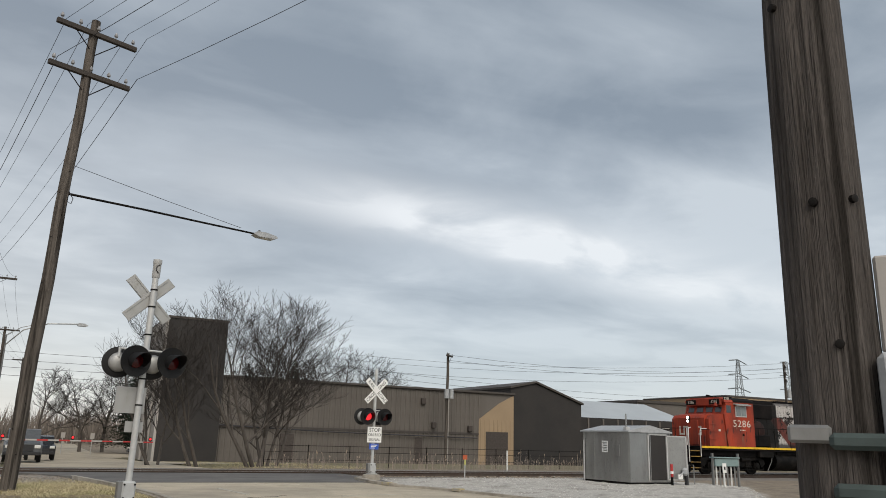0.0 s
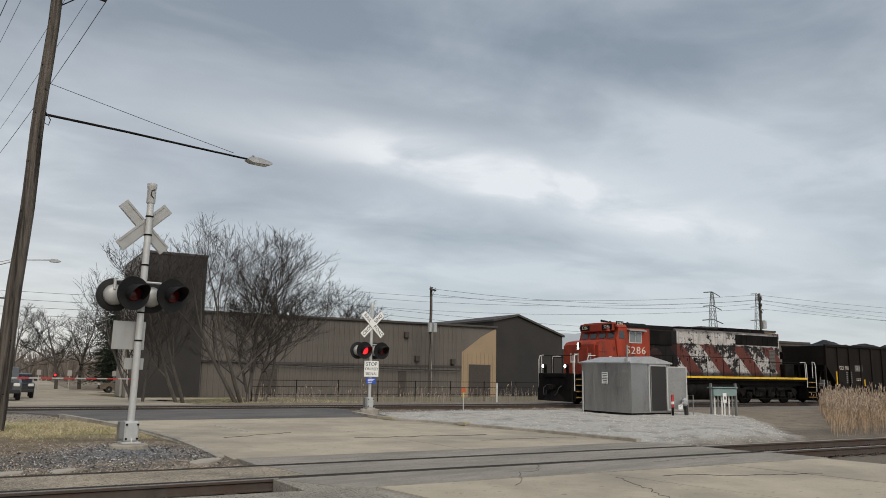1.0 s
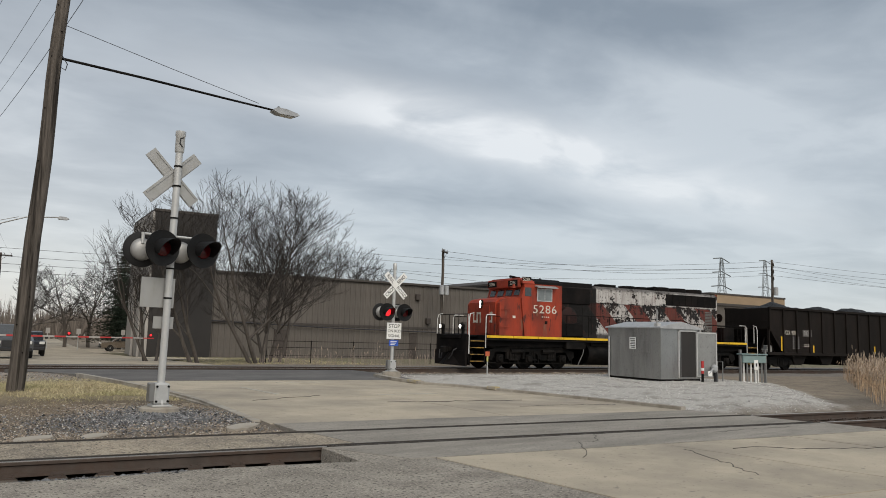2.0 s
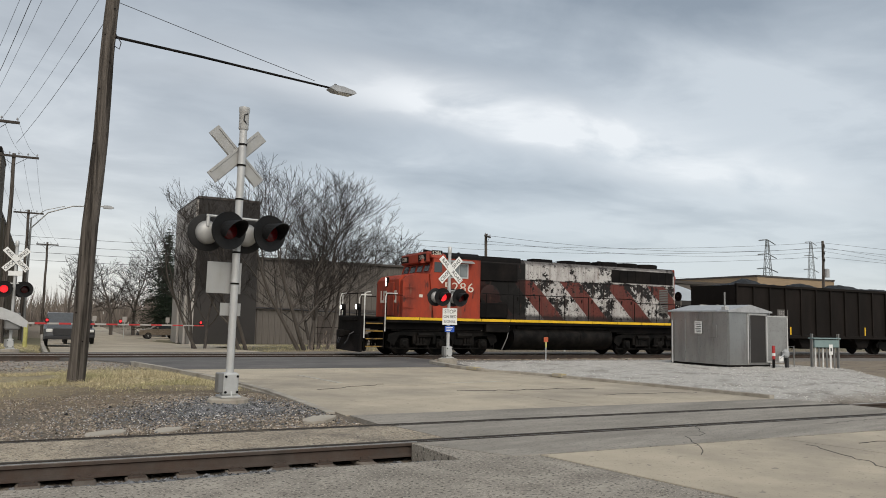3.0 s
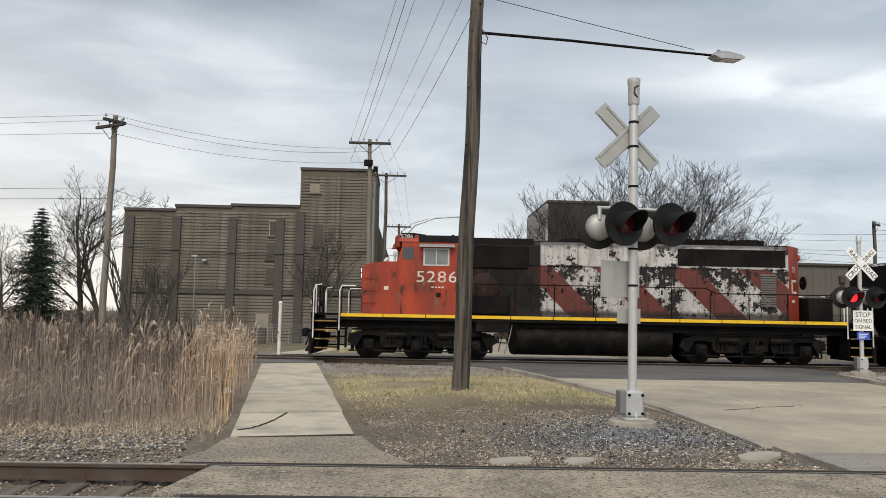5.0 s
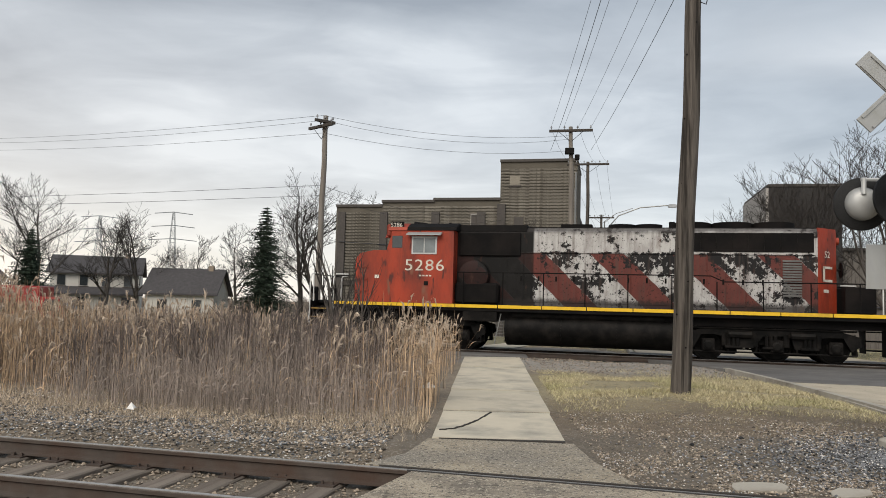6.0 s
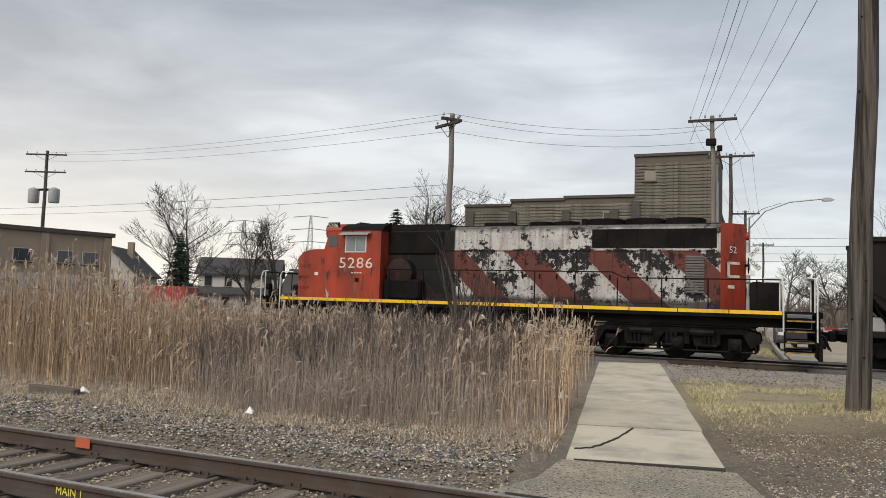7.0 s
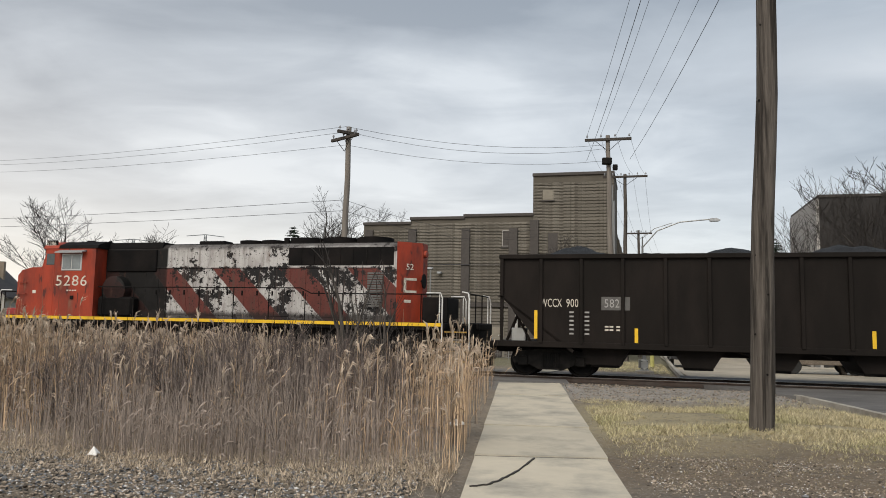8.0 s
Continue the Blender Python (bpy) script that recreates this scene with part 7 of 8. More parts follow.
def make_warehouse():
    w = thing("warehouse", "long brown ribbed-metal warehouse with a taller dark block", "building", FAR @ pose(0, 31.0, -0.75))
    part("wall", Geo().box(19.5, 49.4, 0.0, 40, 0.0, 7.02), M_SIDING, w)
    siding(w, 19.6, 45.3, 0.0, 3.1, 6.9, M_SIDING, 0.5)
    siding(w, 19.6, 45.3, 0.0, 0.1, 2.9, M_SIDING, 0.5)
    part("girt", Geo().box(19.5, 45.3, -0.09, 0.0, 2.9, 3.08), M_COPING, w, "dark horizontal girt")
    part("tan_panel", Geo().prism([(45.3, 0.05), (49.4, 0.05), (49.4, 6.9), (47.6, 6.0), (45.3, 4.4)], "y", -0.08, 0.0), M_TANWALL, w, "tan metal wall section")
    siding(w, 45.35, 49.3, -0.06, 0.1, 4.4, M_TANWALL, 0.5)
    part("eave", Geo().box(19.5, 49.5, -0.25, 0.1, 6.95, 7.15, 0.02), M_COPING, w, "dark eave trim")
    d = part("loading_door", Geo().box(46.1, 48.7, -0.14, -0.02, 0.05, 3.25, 0.02), M_DOOR, w, "brown roll-up door")
    for k in range(6):
        part("slat", Geo().box(46.2, 48.6, -0.16, -0.14, 0.3 + 0.48 * k, 0.34 + 0.48 * k), M_COPING, d)
    for a, c in ((25.4, 26.6), (38.3, 39.1)):
        part("door", Geo().box(a, c, -0.12, 0.0, 0.05, 2.5, 0.02), M_DOOR, w, "brown steel door")
    for a, z in ((26.3, 4.6), (40.0, 3.4), (38.8, 5.6), (44.0, 3.2)):
        part("wall_box", Geo().box(a, a + 0.45, -0.35, -0.02, z, z + 0.55, 0.03), M_DOOR, w)
    part("downpipe", Geo().tube([(41.8, -0.15, 0.1), (41.8, -0.15, 6.9)], 0.05, 8), M_GREYWALL, w)
    part("block", Geo().box(15.2, 20.0, -0.6, 9, 0.0, 11.5), M_DARKWALL, w, "tall dark block")
    part("coping", Geo().box(15.1, 20.1, -0.7, 9.1, 11.45, 11.65, 0.02), M_COPING, w)
    part("block_side", Geo().box(15.0, 15.2, -0.55, 9, 0.0, 11.4), M_GREYWALL, w, "pale grey side wall")
    for y in (1.2, 4.5):
        part("pipe", Geo().tube([(14.85, y, 0), (14.85, y, 6.5)], 0.12, 8), M_GREYWALL, w)
    part("cable", Geo().tube([(19.8, -0.3, 3.05), (30, -0.3, 2.75), (45, -0.3, 2.6)], 0.05, 5), M_WIRE, w)
    # charcoal gabled shed next to it
    s = thing("gabled_shed", "charcoal metal shed with a low gable", "building", FAR @ pose(0, 31.6, -0.75))
    part("wall_shell", Geo().prism([(49.5, 0.0), (58.6, 0.0), (58.6, 6.4), (52.6, 8.35), (49.5, 7.7)], "y", 0.0, 34), M_DARKWALL, s)
    part("roof_edge", Geo().prism([(49.4, 7.7), (52.6, 8.4), (58.8, 6.4), (58.8, 6.6), (52.6, 8.6), (49.4, 7.9)], "y", -0.2, 34.2), M_COPING, s)
    part("low_wing", Geo().box(58.6, 78, 4.0, 24, 0.0, 5.3), M_DARKWALL, s, "low dark wing")
    for k in range(8):
        part("wing_rib", Geo().box(60.5 + 2.2 * k, 60.7 + 2.2 * k, 3.9, 4.0, 0.0, 5.2), M_SIDING, s)
    part("low_roof", Geo().prism([(4.0, 5.3), (24, 5.3), (24, 8.2), (12, 7.7)], "x", 58.6, 79), M_ROOFPALE, s, "pale metal roof")
    t = thing("flat_warehouse", "tan flat-roofed warehouse beyond the train", "building", FAR @ pose(0, 46.0, -0.9))
    part("wall_shell", Geo().box(80, 124, 0, 30, 0, 8.3), M_SIDING, t)
    part("roof_edge", Geo().box(79.9, 124.1, -0.2, 30, 8.25, 8.6), M_COPING, t)
    part("upper_block", Geo().box(100, 118, 2, 20, 8.3, 10.2), M_TANWALL, t, "tan upper block")
    part("roof_edge", Geo().box(99.9, 118.1, 1.9, 20, 10.1, 10.35), M_COPING, t)


make_warehouse()


def make_house(label, x, y, w, d, h, roof_h, rz, roofmat=None, cat="house"):
    hs = thing("house", label, cat, pose(x, y, -0.95, 0, 0, rz), "houses beyond the reeds")
    part("wall_shell", Geo().prism([(-w / 2, 0), (w / 2, 0), (w / 2, h), (0, h + roof_h), (-w / 2, h)], "y", -d / 2, d / 2), M_HOUSE, hs)
    e = 0.4
    for s in (-1, 1):
        poly = [(s * (w / 2 + e), h - e * roof_h / (w / 2)), (0, h + roof_h), (0, h + roof_h + 0.16), (s * (w / 2 + e), h - e * roof_h / (w / 2) + 0.16)]
        part("roof", Geo().prism(poly, "y", -d / 2 - e, d / 2 + e), roofmat or M_ROOFDARK, hs, "dark shingle roof")
    for k in (-1, 1):
        window(hs, k * w * 0.22, 1.2, 1.0, 1.3, -d / 2)
        window(hs, k * w * 0.16, h * 0.62, 0.8, 1.0, -d / 2)
    part("chimney", Geo().box(w * 0.12, w * 0.12 + 0.6, -0.3, 0.3, h + roof_h * 0.5, h + roof_h + 0.8), M_TANBRICK, hs, "brick chimney")
    return hs


def side_house(label, x, y, w, d, h, roof_h, rz, porch=False, upper=False):
    """A house seen from its eaves, the ridge along its front."""
    hs = thing("house", label, "house", pose(x, y, -0.95, 0, 0, rz), "houses beyond the reeds")
    part("wall_shell", Geo().prism([(-d / 2, 0), (d / 2, 0), (d / 2, h), (0, h + roof_h), (-d / 2, h)], "x", -w / 2, w / 2), M_HOUSE, hs)
    e = 0.45
    for sg in (-1, 1):
        low = h - e * roof_h / (d / 2)
        part("roof", Geo().prism([(sg * (d / 2 + e), low), (0, h + roof_h), (0, h + roof_h + 0.16), (sg * (d / 2 + e), low + 0.16)], "x", -w / 2 - e, w / 2 + e), M_ROOFDARK, hs, "dark shingle roof")
    n = 4 if upper else 2
    for k in range(n):
        px = -w / 2 + w * (k + 0.5) / n
        window(hs, px, 1.1, 0.9, 1.3, -d / 2 - (1.8 if porch else 0))
        if upper:
            window(hs, px, 3.7, 0.8, 1.15, -d / 2)
    if porch:
        part("porch_wall", Geo().box(-w / 2 - 0.6, w / 2 + 0.2, -d / 2 - 1.8, -d / 2 + 0.01, 0, 2.7), M_HOUSE, hs)
        part("porch_roof", Geo().prism([(-d / 2 - 2.3, 2.65), (-d / 2 + 0.02, 3.45), (-d / 2 + 0.02, 3.6), (-d / 2 - 2.3, 2.8)], "x", -w / 2 - 1.0, w / 2 + 0.6), M_ROOFDARK, hs, "dark porch roof")
    part("chimney", Geo().box(w * 0.3, w * 0.3 + 0.5, -0.3, 0.3, h + roof_h * 0.4, h + roof_h + 0.5), M_TANBRICK, hs, "brick chimney")
    return hs


def make_left_distance():
    b = thing("flat_building", "tan brick flat-roofed building with dark windows", "building", pose(-36.1, 55.9, -0.95, 0, 0, 62))
    part("wall_shell", Geo().box(-30, 0, 0, 18, 0, 6.6), M_TANBRICK, b)
    part("lower_front", Geo().box(-30, 0.0, -0.06, 0, 0, 3.7), M_GREYWALL, b, "pale painted lower wall")
    part("coping", Geo().box(-30.1, 0.15, -0.2, 18.1, 6.5, 6.8, 0.02), M_COPING, b)
    for x in (-1.5, -3.2, -6.0, -8.0):
        window(b, x, 4.5, 1.0, 0.8, 0.0, None, "wide dark window")
    for x in (-0.35, -4.6, -9.4):
        part("pilaster", Geo().box(x - 0.25, x + 0.25, -0.14, 0, 0, 6.45), M_TANBRICK, b)
    part("roof_unit", Geo().box(-14, -10.5, 4, 7, 6.8, 8.2, 0.05), M_XFMR, b, "grey rooftop unit")
    make_house("white gabled house behind the reeds", -52.6, 79.5, 5.4, 9, 4.6, 2.6, 20)
    side_house("white two-storey house with dark roof and front porch", -46.0, 94.0, 9.2, 8, 5.2, 1.9, 22, porch=True, upper=True)
    side_house("low pale house with a dark shingle roof", -31.3, 84.5, 6.8, 6, 3.2, 2.3, 6)


make_left_distance()


def make_towers():
    for s, v, h, w in ((116.0, 59.0, 17.6, 1.5), (162.0, 84.0, 22.5, 1.6), (-130.0, 150.0, 24.0, 1.8), (-108.0, 150.0, 25.0, 1.8)):
        t = thing("lattice_tower", "distant steel lattice transmission tower", "power tower", FAR @ pose(s, v, -0.9, 0, 0, 20), "transmission towers")
        g = Geo()
        lv = [0, 0.25, 0.48, 0.68, 0.84, 1.0]
        wd = [0.85, 0.66, 0.50, 0.36, 0.26, 0.12]
        for i in range(5):
            a, b = wd[i] * w, wd[i + 1] * w
            z0, z1 = lv[i] * h, lv[i + 1] * h
            cs = lambda q, z: [(q, q, z), (-q, q, z), (-q, -q, z), (q, -q, z)]
            A, B = cs(a, z0), cs(b, z1)
            for k in range(4):
                g.tube([A[k], B[k]], 0.055, 4)
                g.tube([A[k], B[(k + 1) % 4]], 0.028, 4)
                g.tube([A[(k + 1) % 4], B[k]], 0.028, 4)
                g.tube([B[k], B[(k + 1) % 4]], 0.028, 4)
        part("lattice", g, M_TOWER, t)
        for z in (0.70, 0.84, 0.98):
            part("cross_arm", Geo().tube([(-w * (3.4 - 2.6 * (z - 0.7)), 0, z * h), (0, 0, z * h + 0.5), (w * (3.4 - 2.6 * (z - 0.7)), 0, z * h)], 0.10, 4), M_TOWER, t)


make_towers()


def make_far_fittings():
    f = thing("chain_fence", "grey chain-link fence with pipe posts before the brick building", "fence", FAR @ pose(0, 22.5, drop(22.5)))
    for i in range(14):
        x = -14.0 + i * 1.05
        part("post", Geo().tube([(x, 0, -0.1), (x, 0, 1.35)], 0.03, 6), M_GALV, f)
    g = Geo()
    for k in range(7):
        g.tube([(-14, 0, 0.1 + 0.2 * k), (-0.35, 0, 0.1 + 0.2 * k)], 0.012, 4)
    for k in range(92):
        g.tube([(-14 + 0.148 * k, 0, 0.05), (-14 + 0.148 * k, 0, 1.3)], 0.006, 3)
    part("mesh_wires", g, M_GALV, f)
    for s, v in ((0.9, 20.5), (-0.9, 21.2), (4.1, 16.2)):
        x, y, z = far_xy(s, v, drop(v))
        b = solo("bollard", Geo().lathe((0, 0, -0.2), (0, 0, 1), [(0, 0.11), (1.45, 0.11), (1.52, 0.08), (1.56, 0.02)], 12), M_YPOST, "yellow steel bollard on the far verge", "bollard", pose(x, y, z), "yellow bollards")
    for s in (-1.55, -1.25):
        x, y, z = far_xy(s, 20.2, drop(20))
        solo("stake", Geo().tube([(0, 0, -0.1), (0.08, 0, 2.0)], 0.045, 6), M_UNDER, "thin dark leaning stake by the fence", "stake", pose(x, y, z), "dark stakes")
    x, y, z = far_xy(-6.6, 27.0, drop(27))
    solo("litter_bin", Geo().box(-0.8, 0.8, -0.5, 0.5, 0, 1.1, 0.08), M_COPING, "dark waste container by the brick wall", "waste container", pose(x, y, z))
    x, y, z = far_xy(1.0, 23.0, drop(23))
    solo("litter_bin", Geo().box(-0.6, 0.6, -0.5, 0.5, 0, 1.0, 0.08), M_COPING, "dark waste container behind the bollards", "waste container", pose(x, y, z))
    p = Geo()
    p.add([far_xy(s, v, drop(v) - 0.005) for s, v in ((-1.2, 3.0), (0.4, 3.0), (1.4, 24), (-0.2, 24))], [(0, 1, 2, 3)])
    solo("far_sidewalk", p, M_WALK, "concrete sidewalk beyond the tracks", "sidewalk", kind="structure")
    lp = thing("lot_lamp", "thin grey lot lamp post by the brick building", "street lamp", FAR @ pose(-11.2, 27.5, -0.55))
    part("post", Geo().tube([(0, 0, -0.2), (0, 0, 6.2)], 0.05, 8), M_GALV, lp)
    part("head", Geo().box(-0.3, 0.15, -0.12, 0.12, 6.15, 6.3, 0.03), M_XFMR, lp)
    # low pale barrier before the warehouse
    w = thing("lot_fence", "low wire fence along the warehouse lot", "fence", FAR @ pose(0, 9.5, -0.15))
    for i in range(16):
        part("post", Geo().tube([(18 + 2.6 * i, 0, -0.2), (18 + 2.6 * i, 0, 1.25)], 0.03, 5), M_UNDER, w)
    for z in (0.4, 0.85, 1.2):
        part("strand", Geo().tube([(18, 0, z), (57, 0, z)], 0.014, 4), M_UNDER, w)
    for s, v in ((10.2, 64), (12.8, 58), (17.5, 60)):
        x, y, z = far_xy(s, v, drop(v))
        t = thing("street_sign", "small white sign on a thin post down the street", "street sign", pose(x, y, z))
        part("post", Geo().tube([(0, 0, -0.2), (0, 0, 2.3)], 0.04, 6), M_SILVER, t)
        part("plate", Geo().box(-0.22, 0.22, -0.05, -0.02, 1.7, 2.3, 0.01), M_GREYWALL, t)


make_far_fittings()


# ------------------------------------------------------------ vehicles
def make_car(name, label, cat, paint, m, kind="suv", lights=False):
    c = thing(name, label, cat, m)
    if kind == "pickup":
        L_, W, prof = 5.6, 0.98, [(0.0, 0.45), (0.0, 1.02), (0.15, 1.12), (1.55, 1.20), (2.15, 1.82), (3.75, 1.84), (3.95, 1.25), (5.55, 1.25), (5.6, 0.5)]
        glass = [(1.68, 1.24), (2.22, 1.74), (3.68, 1.76), (3.80, 1.26)]
    else:
        L_, W, prof = 4.6, 0.90, [(0.0, 0.40), (0.0, 0.82), (0.15, 0.95), (1.15, 1.04), (1.80, 1.55), (3.55, 1.62), (4.35, 1.25), (4.6, 0.95), (4.6, 0.42)]
        glass = [(1.30, 1.07), (1.88, 1.49), (3.50, 1.55), (4.10, 1.15)]
    lower = [p for p in prof if p[1] <= 1.26]
    part("body", Geo().prism(prof, "y", -W * 0.86, W * 0.86), paint, c)
    g = Geo()
    for s in (-1, 1):
        g.prism([(0.08, 0.42), (0.05, 0.95), (1.3, 1.0 if kind != "pickup" else 1.14), (L_ - 0.1, 1.05 if kind != "pickup" else 1.2), (L_ - 0.05, 0.45)], "y", min(s * W * 0.8, s * W), max(s * W * 0.8, s * W))
    part("side_panels", g, paint, c)
    for s in (-1, 1):
        part("side_glass", Geo().prism(glass, "y", min(s * W * 0.86, s * (W * 0.86 + 0.02)), max(s * W * 0.86, s * (W * 0.86 + 0.02))), M_GLASS, c)
        part("mirror", Geo().box(1.75, 1.95, min(s * W, s * (W + 0.2)), max(s * W, s * (W + 0.2)), 1.12, 1.30, 0.03), paint, c)
    a, b = glass[0], glass[1]
    part("windshield", Geo().prism([(a[0] - 0.02, a[1]), (b[0] - 0.03, b[1]), (b[0] - 0.06, b[1]), (a[0] - 0.06, a[1])], "y", -W * 0.78, W * 0.78), M_GLASS, c)
    part("grille", Geo().box(-0.04, 0.03, -W * 0.55, W * 0.55, 0.62, 0.98 if kind == "pickup" else 0.8, 0.01), M_BLACK, c)
    part("bumper", Geo().box(-0.10, 0.10, -W * 0.95, W * 0.95, 0.40, 0.60, 0.04), M_BLACK, c)
    part("bumper", Geo().box(L_ - 0.1, L_ + 0.08, -W * 0.95, W * 0.95, 0.42, 0.62, 0.04), M_BLACK, c)
    for s in (-1, 1):
        part("headlight", Geo().box(-0.05, 0.08, s * W * 0.75 - 0.16, s * W * 0.75 + 0.16, 0.78, 0.96, 0.03), M_HEADLAMP if lights else M_LENS, c, "lit headlight" if lights else "")
        part("tail_light", Geo().box(L_ - 0.06, L_ + 0.02, s * W * 0.85 - 0.08, s * W * 0.85 + 0.08, 0.8, 1.1, 0.02), M_RED, c)
        for x in (0.95, L_ - 1.1):
            w = part("wheel", Geo().lathe((x, s * (W - 0.22), 0.36), (0, s, 0), [(0, 0.33), (0.03, 0.36), (0.20, 0.36), (0.23, 0.33), (0.22, 0.24)], 22), M_TYRE, c, smooth=True)
            part("rim", Geo().lathe((x, s * (W - 0.02), 0.36), (0, s, 0), [(0, 0.24), (0.02, 0.23), (0.0, 0.12), (0.03, 0.06)], 16), M_RIM, w, "silver alloy rim")
    return c


pickup = make_car("pickup_truck", "dark grey pickup truck waiting at the lowered gate", "pickup truck", M_CARGREY, pose(*far_xy(5.95, 15.5, drop(16)), 0, 0, 90 + FAR_ANGLE), "pickup")
sedan = make_car("car", "black car waiting in the street behind the pickup", "car", M_CARBLACK, pose(*far_xy(7.1, 24.5, drop(25)), 0, 0, 90 + FAR_ANGLE), "suv")
bronze = make_car("car", "bronze sport utility car turning in the far street", "car", M_CARTAN, pose(*far_xy(14.0, 56.0, drop(56)), 0, 0, FAR_ANGLE), "suv")


def make_red_truck():
    t = thing("truck", "red box truck parked behind the reeds", "truck", pose(-27.2, 50.0, -0.95, 0, 0, 8))
    part("box_body", Geo().box(-1.5, 1.3, -1.0, 1.0, 0.85, 3.05, 0.05), M_CARRED, t)
    c = part("cab", Geo().prism([(1.35, 0.6), (3.1, 0.6), (3.1, 1.5), (2.75, 1.65), (2.3, 2.45), (1.35, 2.45)], "y", -0.95, 0.95), M_CARRED, t)
    part("windshield", Geo().prism([(2.80, 1.68), (2.36, 2.38), (2.40, 2.40), (2.84, 1.70)], "y", -0.8, 0.8), M_GLASS, c)
    for s in (-1, 1):
        part("side_glass", Geo().box(1.6, 2.25, s * 0.96 - 0.01, s * 0.96 + 0.01, 1.65, 2.3), M_GLASS, c)
        for x in (-0.8, 2.2):
            part("wheel", Geo().lathe((x, s * 0.75, 0.4), (0, s, 0), [(0, 0.37), (0.03, 0.4), (0.2, 0.4), (0.23, 0.36), (0.2, 0.2)], 18), M_TYRE, t, smooth=True)
    part("chassis", Geo().box(-1.5, 3.0, -0.45, 0.45, 0.5, 0.85), M_UNDER, t)


make_red_truck()


# ------------------------------------------------------------ trees
def bare_tree(label, x, y, z, height, spread, seed, stems=1, twig=1.0, depth=5, group="bare trees", lean=0.25, start=0.25, rise=0.22):
    rnd = random.Random(seed)
    t = thing("tree", label, "tree", pose(x, y, z), group)
    big, fine = Geo(), Geo()

    def grow(p, d, length, r, level):
        n = 4 if level < 3 else 3
        pts, rad = [p.copy()], [r]
        q, dd = p.copy(), d.copy()
        for i in range(n):
            dd = (dd + Vector((rnd.uniform(-1, 1), rnd.uniform(-1, 1), rnd.uniform(-0.4, 0.7))) * (0.13 + 0.03 * level)).normalized()
            q = q + dd * length / n
            pts.append(q.copy())
            rad.append(r * (1 - 0.45 * (i + 1) / n))
        (big if level < 2 else fine).tube(pts, rad, 7 if level < 2 else (4 if level < 4 else 3), cap=False)
        if level >= depth:
            return
        kids = (4, 4, 3, 3, 2)[min(level, 4)]
        for k in range(kids):
            f = start + (1 - start) * (k + rnd.uniform(0.2, 1.0)) / kids if level == 0 else 0.25 + 0.75 * (k + rnd.uniform(0.1, 1.0)) / kids
            i = min(int(f * n), n - 1)
            base = pts[i].lerp(pts[i + 1], f * n - i)
            ax = Vector((rnd.uniform(-1, 1), rnd.uniform(-1, 1), 0)).normalized()
            ang = rnd.uniform(0.35, 0.85) * spread
            nd = (dd * math.cos(ang) + ax * math.sin(ang) + Vector((0, 0, rise))).normalized()
            grow(base, nd, length * rnd.uniform(0.50, 0.72), max(rad[i] * rnd.uniform(0.42, 0.6), 0.007 * twig), level + 1)
        grow(pts[-1], dd, length * 0.55, max(rad[-1] * 0.8, 0.007 * twig), level + 1)

    for s in range(stems):
        a = rnd.uniform(0, 6.28)
        off = Vector((math.cos(a), math.sin(a), 0)) * (0.5 * rnd.random() if stems > 1 else 0)
        d = Vector((math.cos(a) * lean * rnd.uniform(0.3, 1.4), math.sin(a) * lean * rnd.uniform(0.3, 1.4), 1)).normalized() if stems > 1 else Vector((0.03, 0.02, 1)).normalized()
        grow(off + Vector((0, 0, -0.2)), d, height * rnd.uniform(0.42, 0.52), height * 0.017 * (0.7 if stems > 1 else 1.15), 0)
    part("trunk", big.quick("trunk", M_BARK), M_BARK, t)
    part("crown", fine.quick("crown", M_TWIG), M_TWIG, t, "bare twigs")
    return t


def spruce(label, x, y, z, height, seed):
    rnd = random.Random(seed)
    t = thing("tree", label, "tree", pose(x, y, z), "dark spruces")
    part("trunk", Geo().tube([(0, 0, -0.2), (0.05, 0, height)], [height * 0.018, 0.02], 7), M_BARK, t)
    g = Geo()
    h = height * 0.12
    while h < height:
        k = 1 - h / height
        r = height * 0.33 * k ** 0.7 + 0.12
        for i in range(int(12 + 15 * k)):
            a = rnd.uniform(0, 6.28)
            rr = r * rnd.uniform(0.40, 1.25)
            dx, dy = math.cos(a), math.sin(a)
            for j in range(5):
                f = (j + 0.6) / 5
                px, py, pz = dx * rr * f, dy * rr * f, h - rr * 0.28 * f + rr * 0.12 * f * f
                w = 0.30 * rr * (1.1 - f) + 0.08
                for q in range(3):
                    u = rnd.uniform(0, 6.28)
                    e = (math.cos(u) * w, math.sin(u) * w, rnd.uniform(-0.5, 0.1) * w)
                    g.add([(px, py, pz + 0.03), (px + e[0] - dy * 0.05, py + e[1] + dx * 0.05, pz + e[2]), (px + e[0] + dy * 0.05, py + e[1] - dx * 0.05, pz + e[2] - 0.06)], [(0, 1, 2)])
        h += height * rnd.uniform(0.012, 0.030)
    part("crown", g.quick("crown", M_SPRUCE), M_SPRUCE, t, "dark drooping needles")
    return t


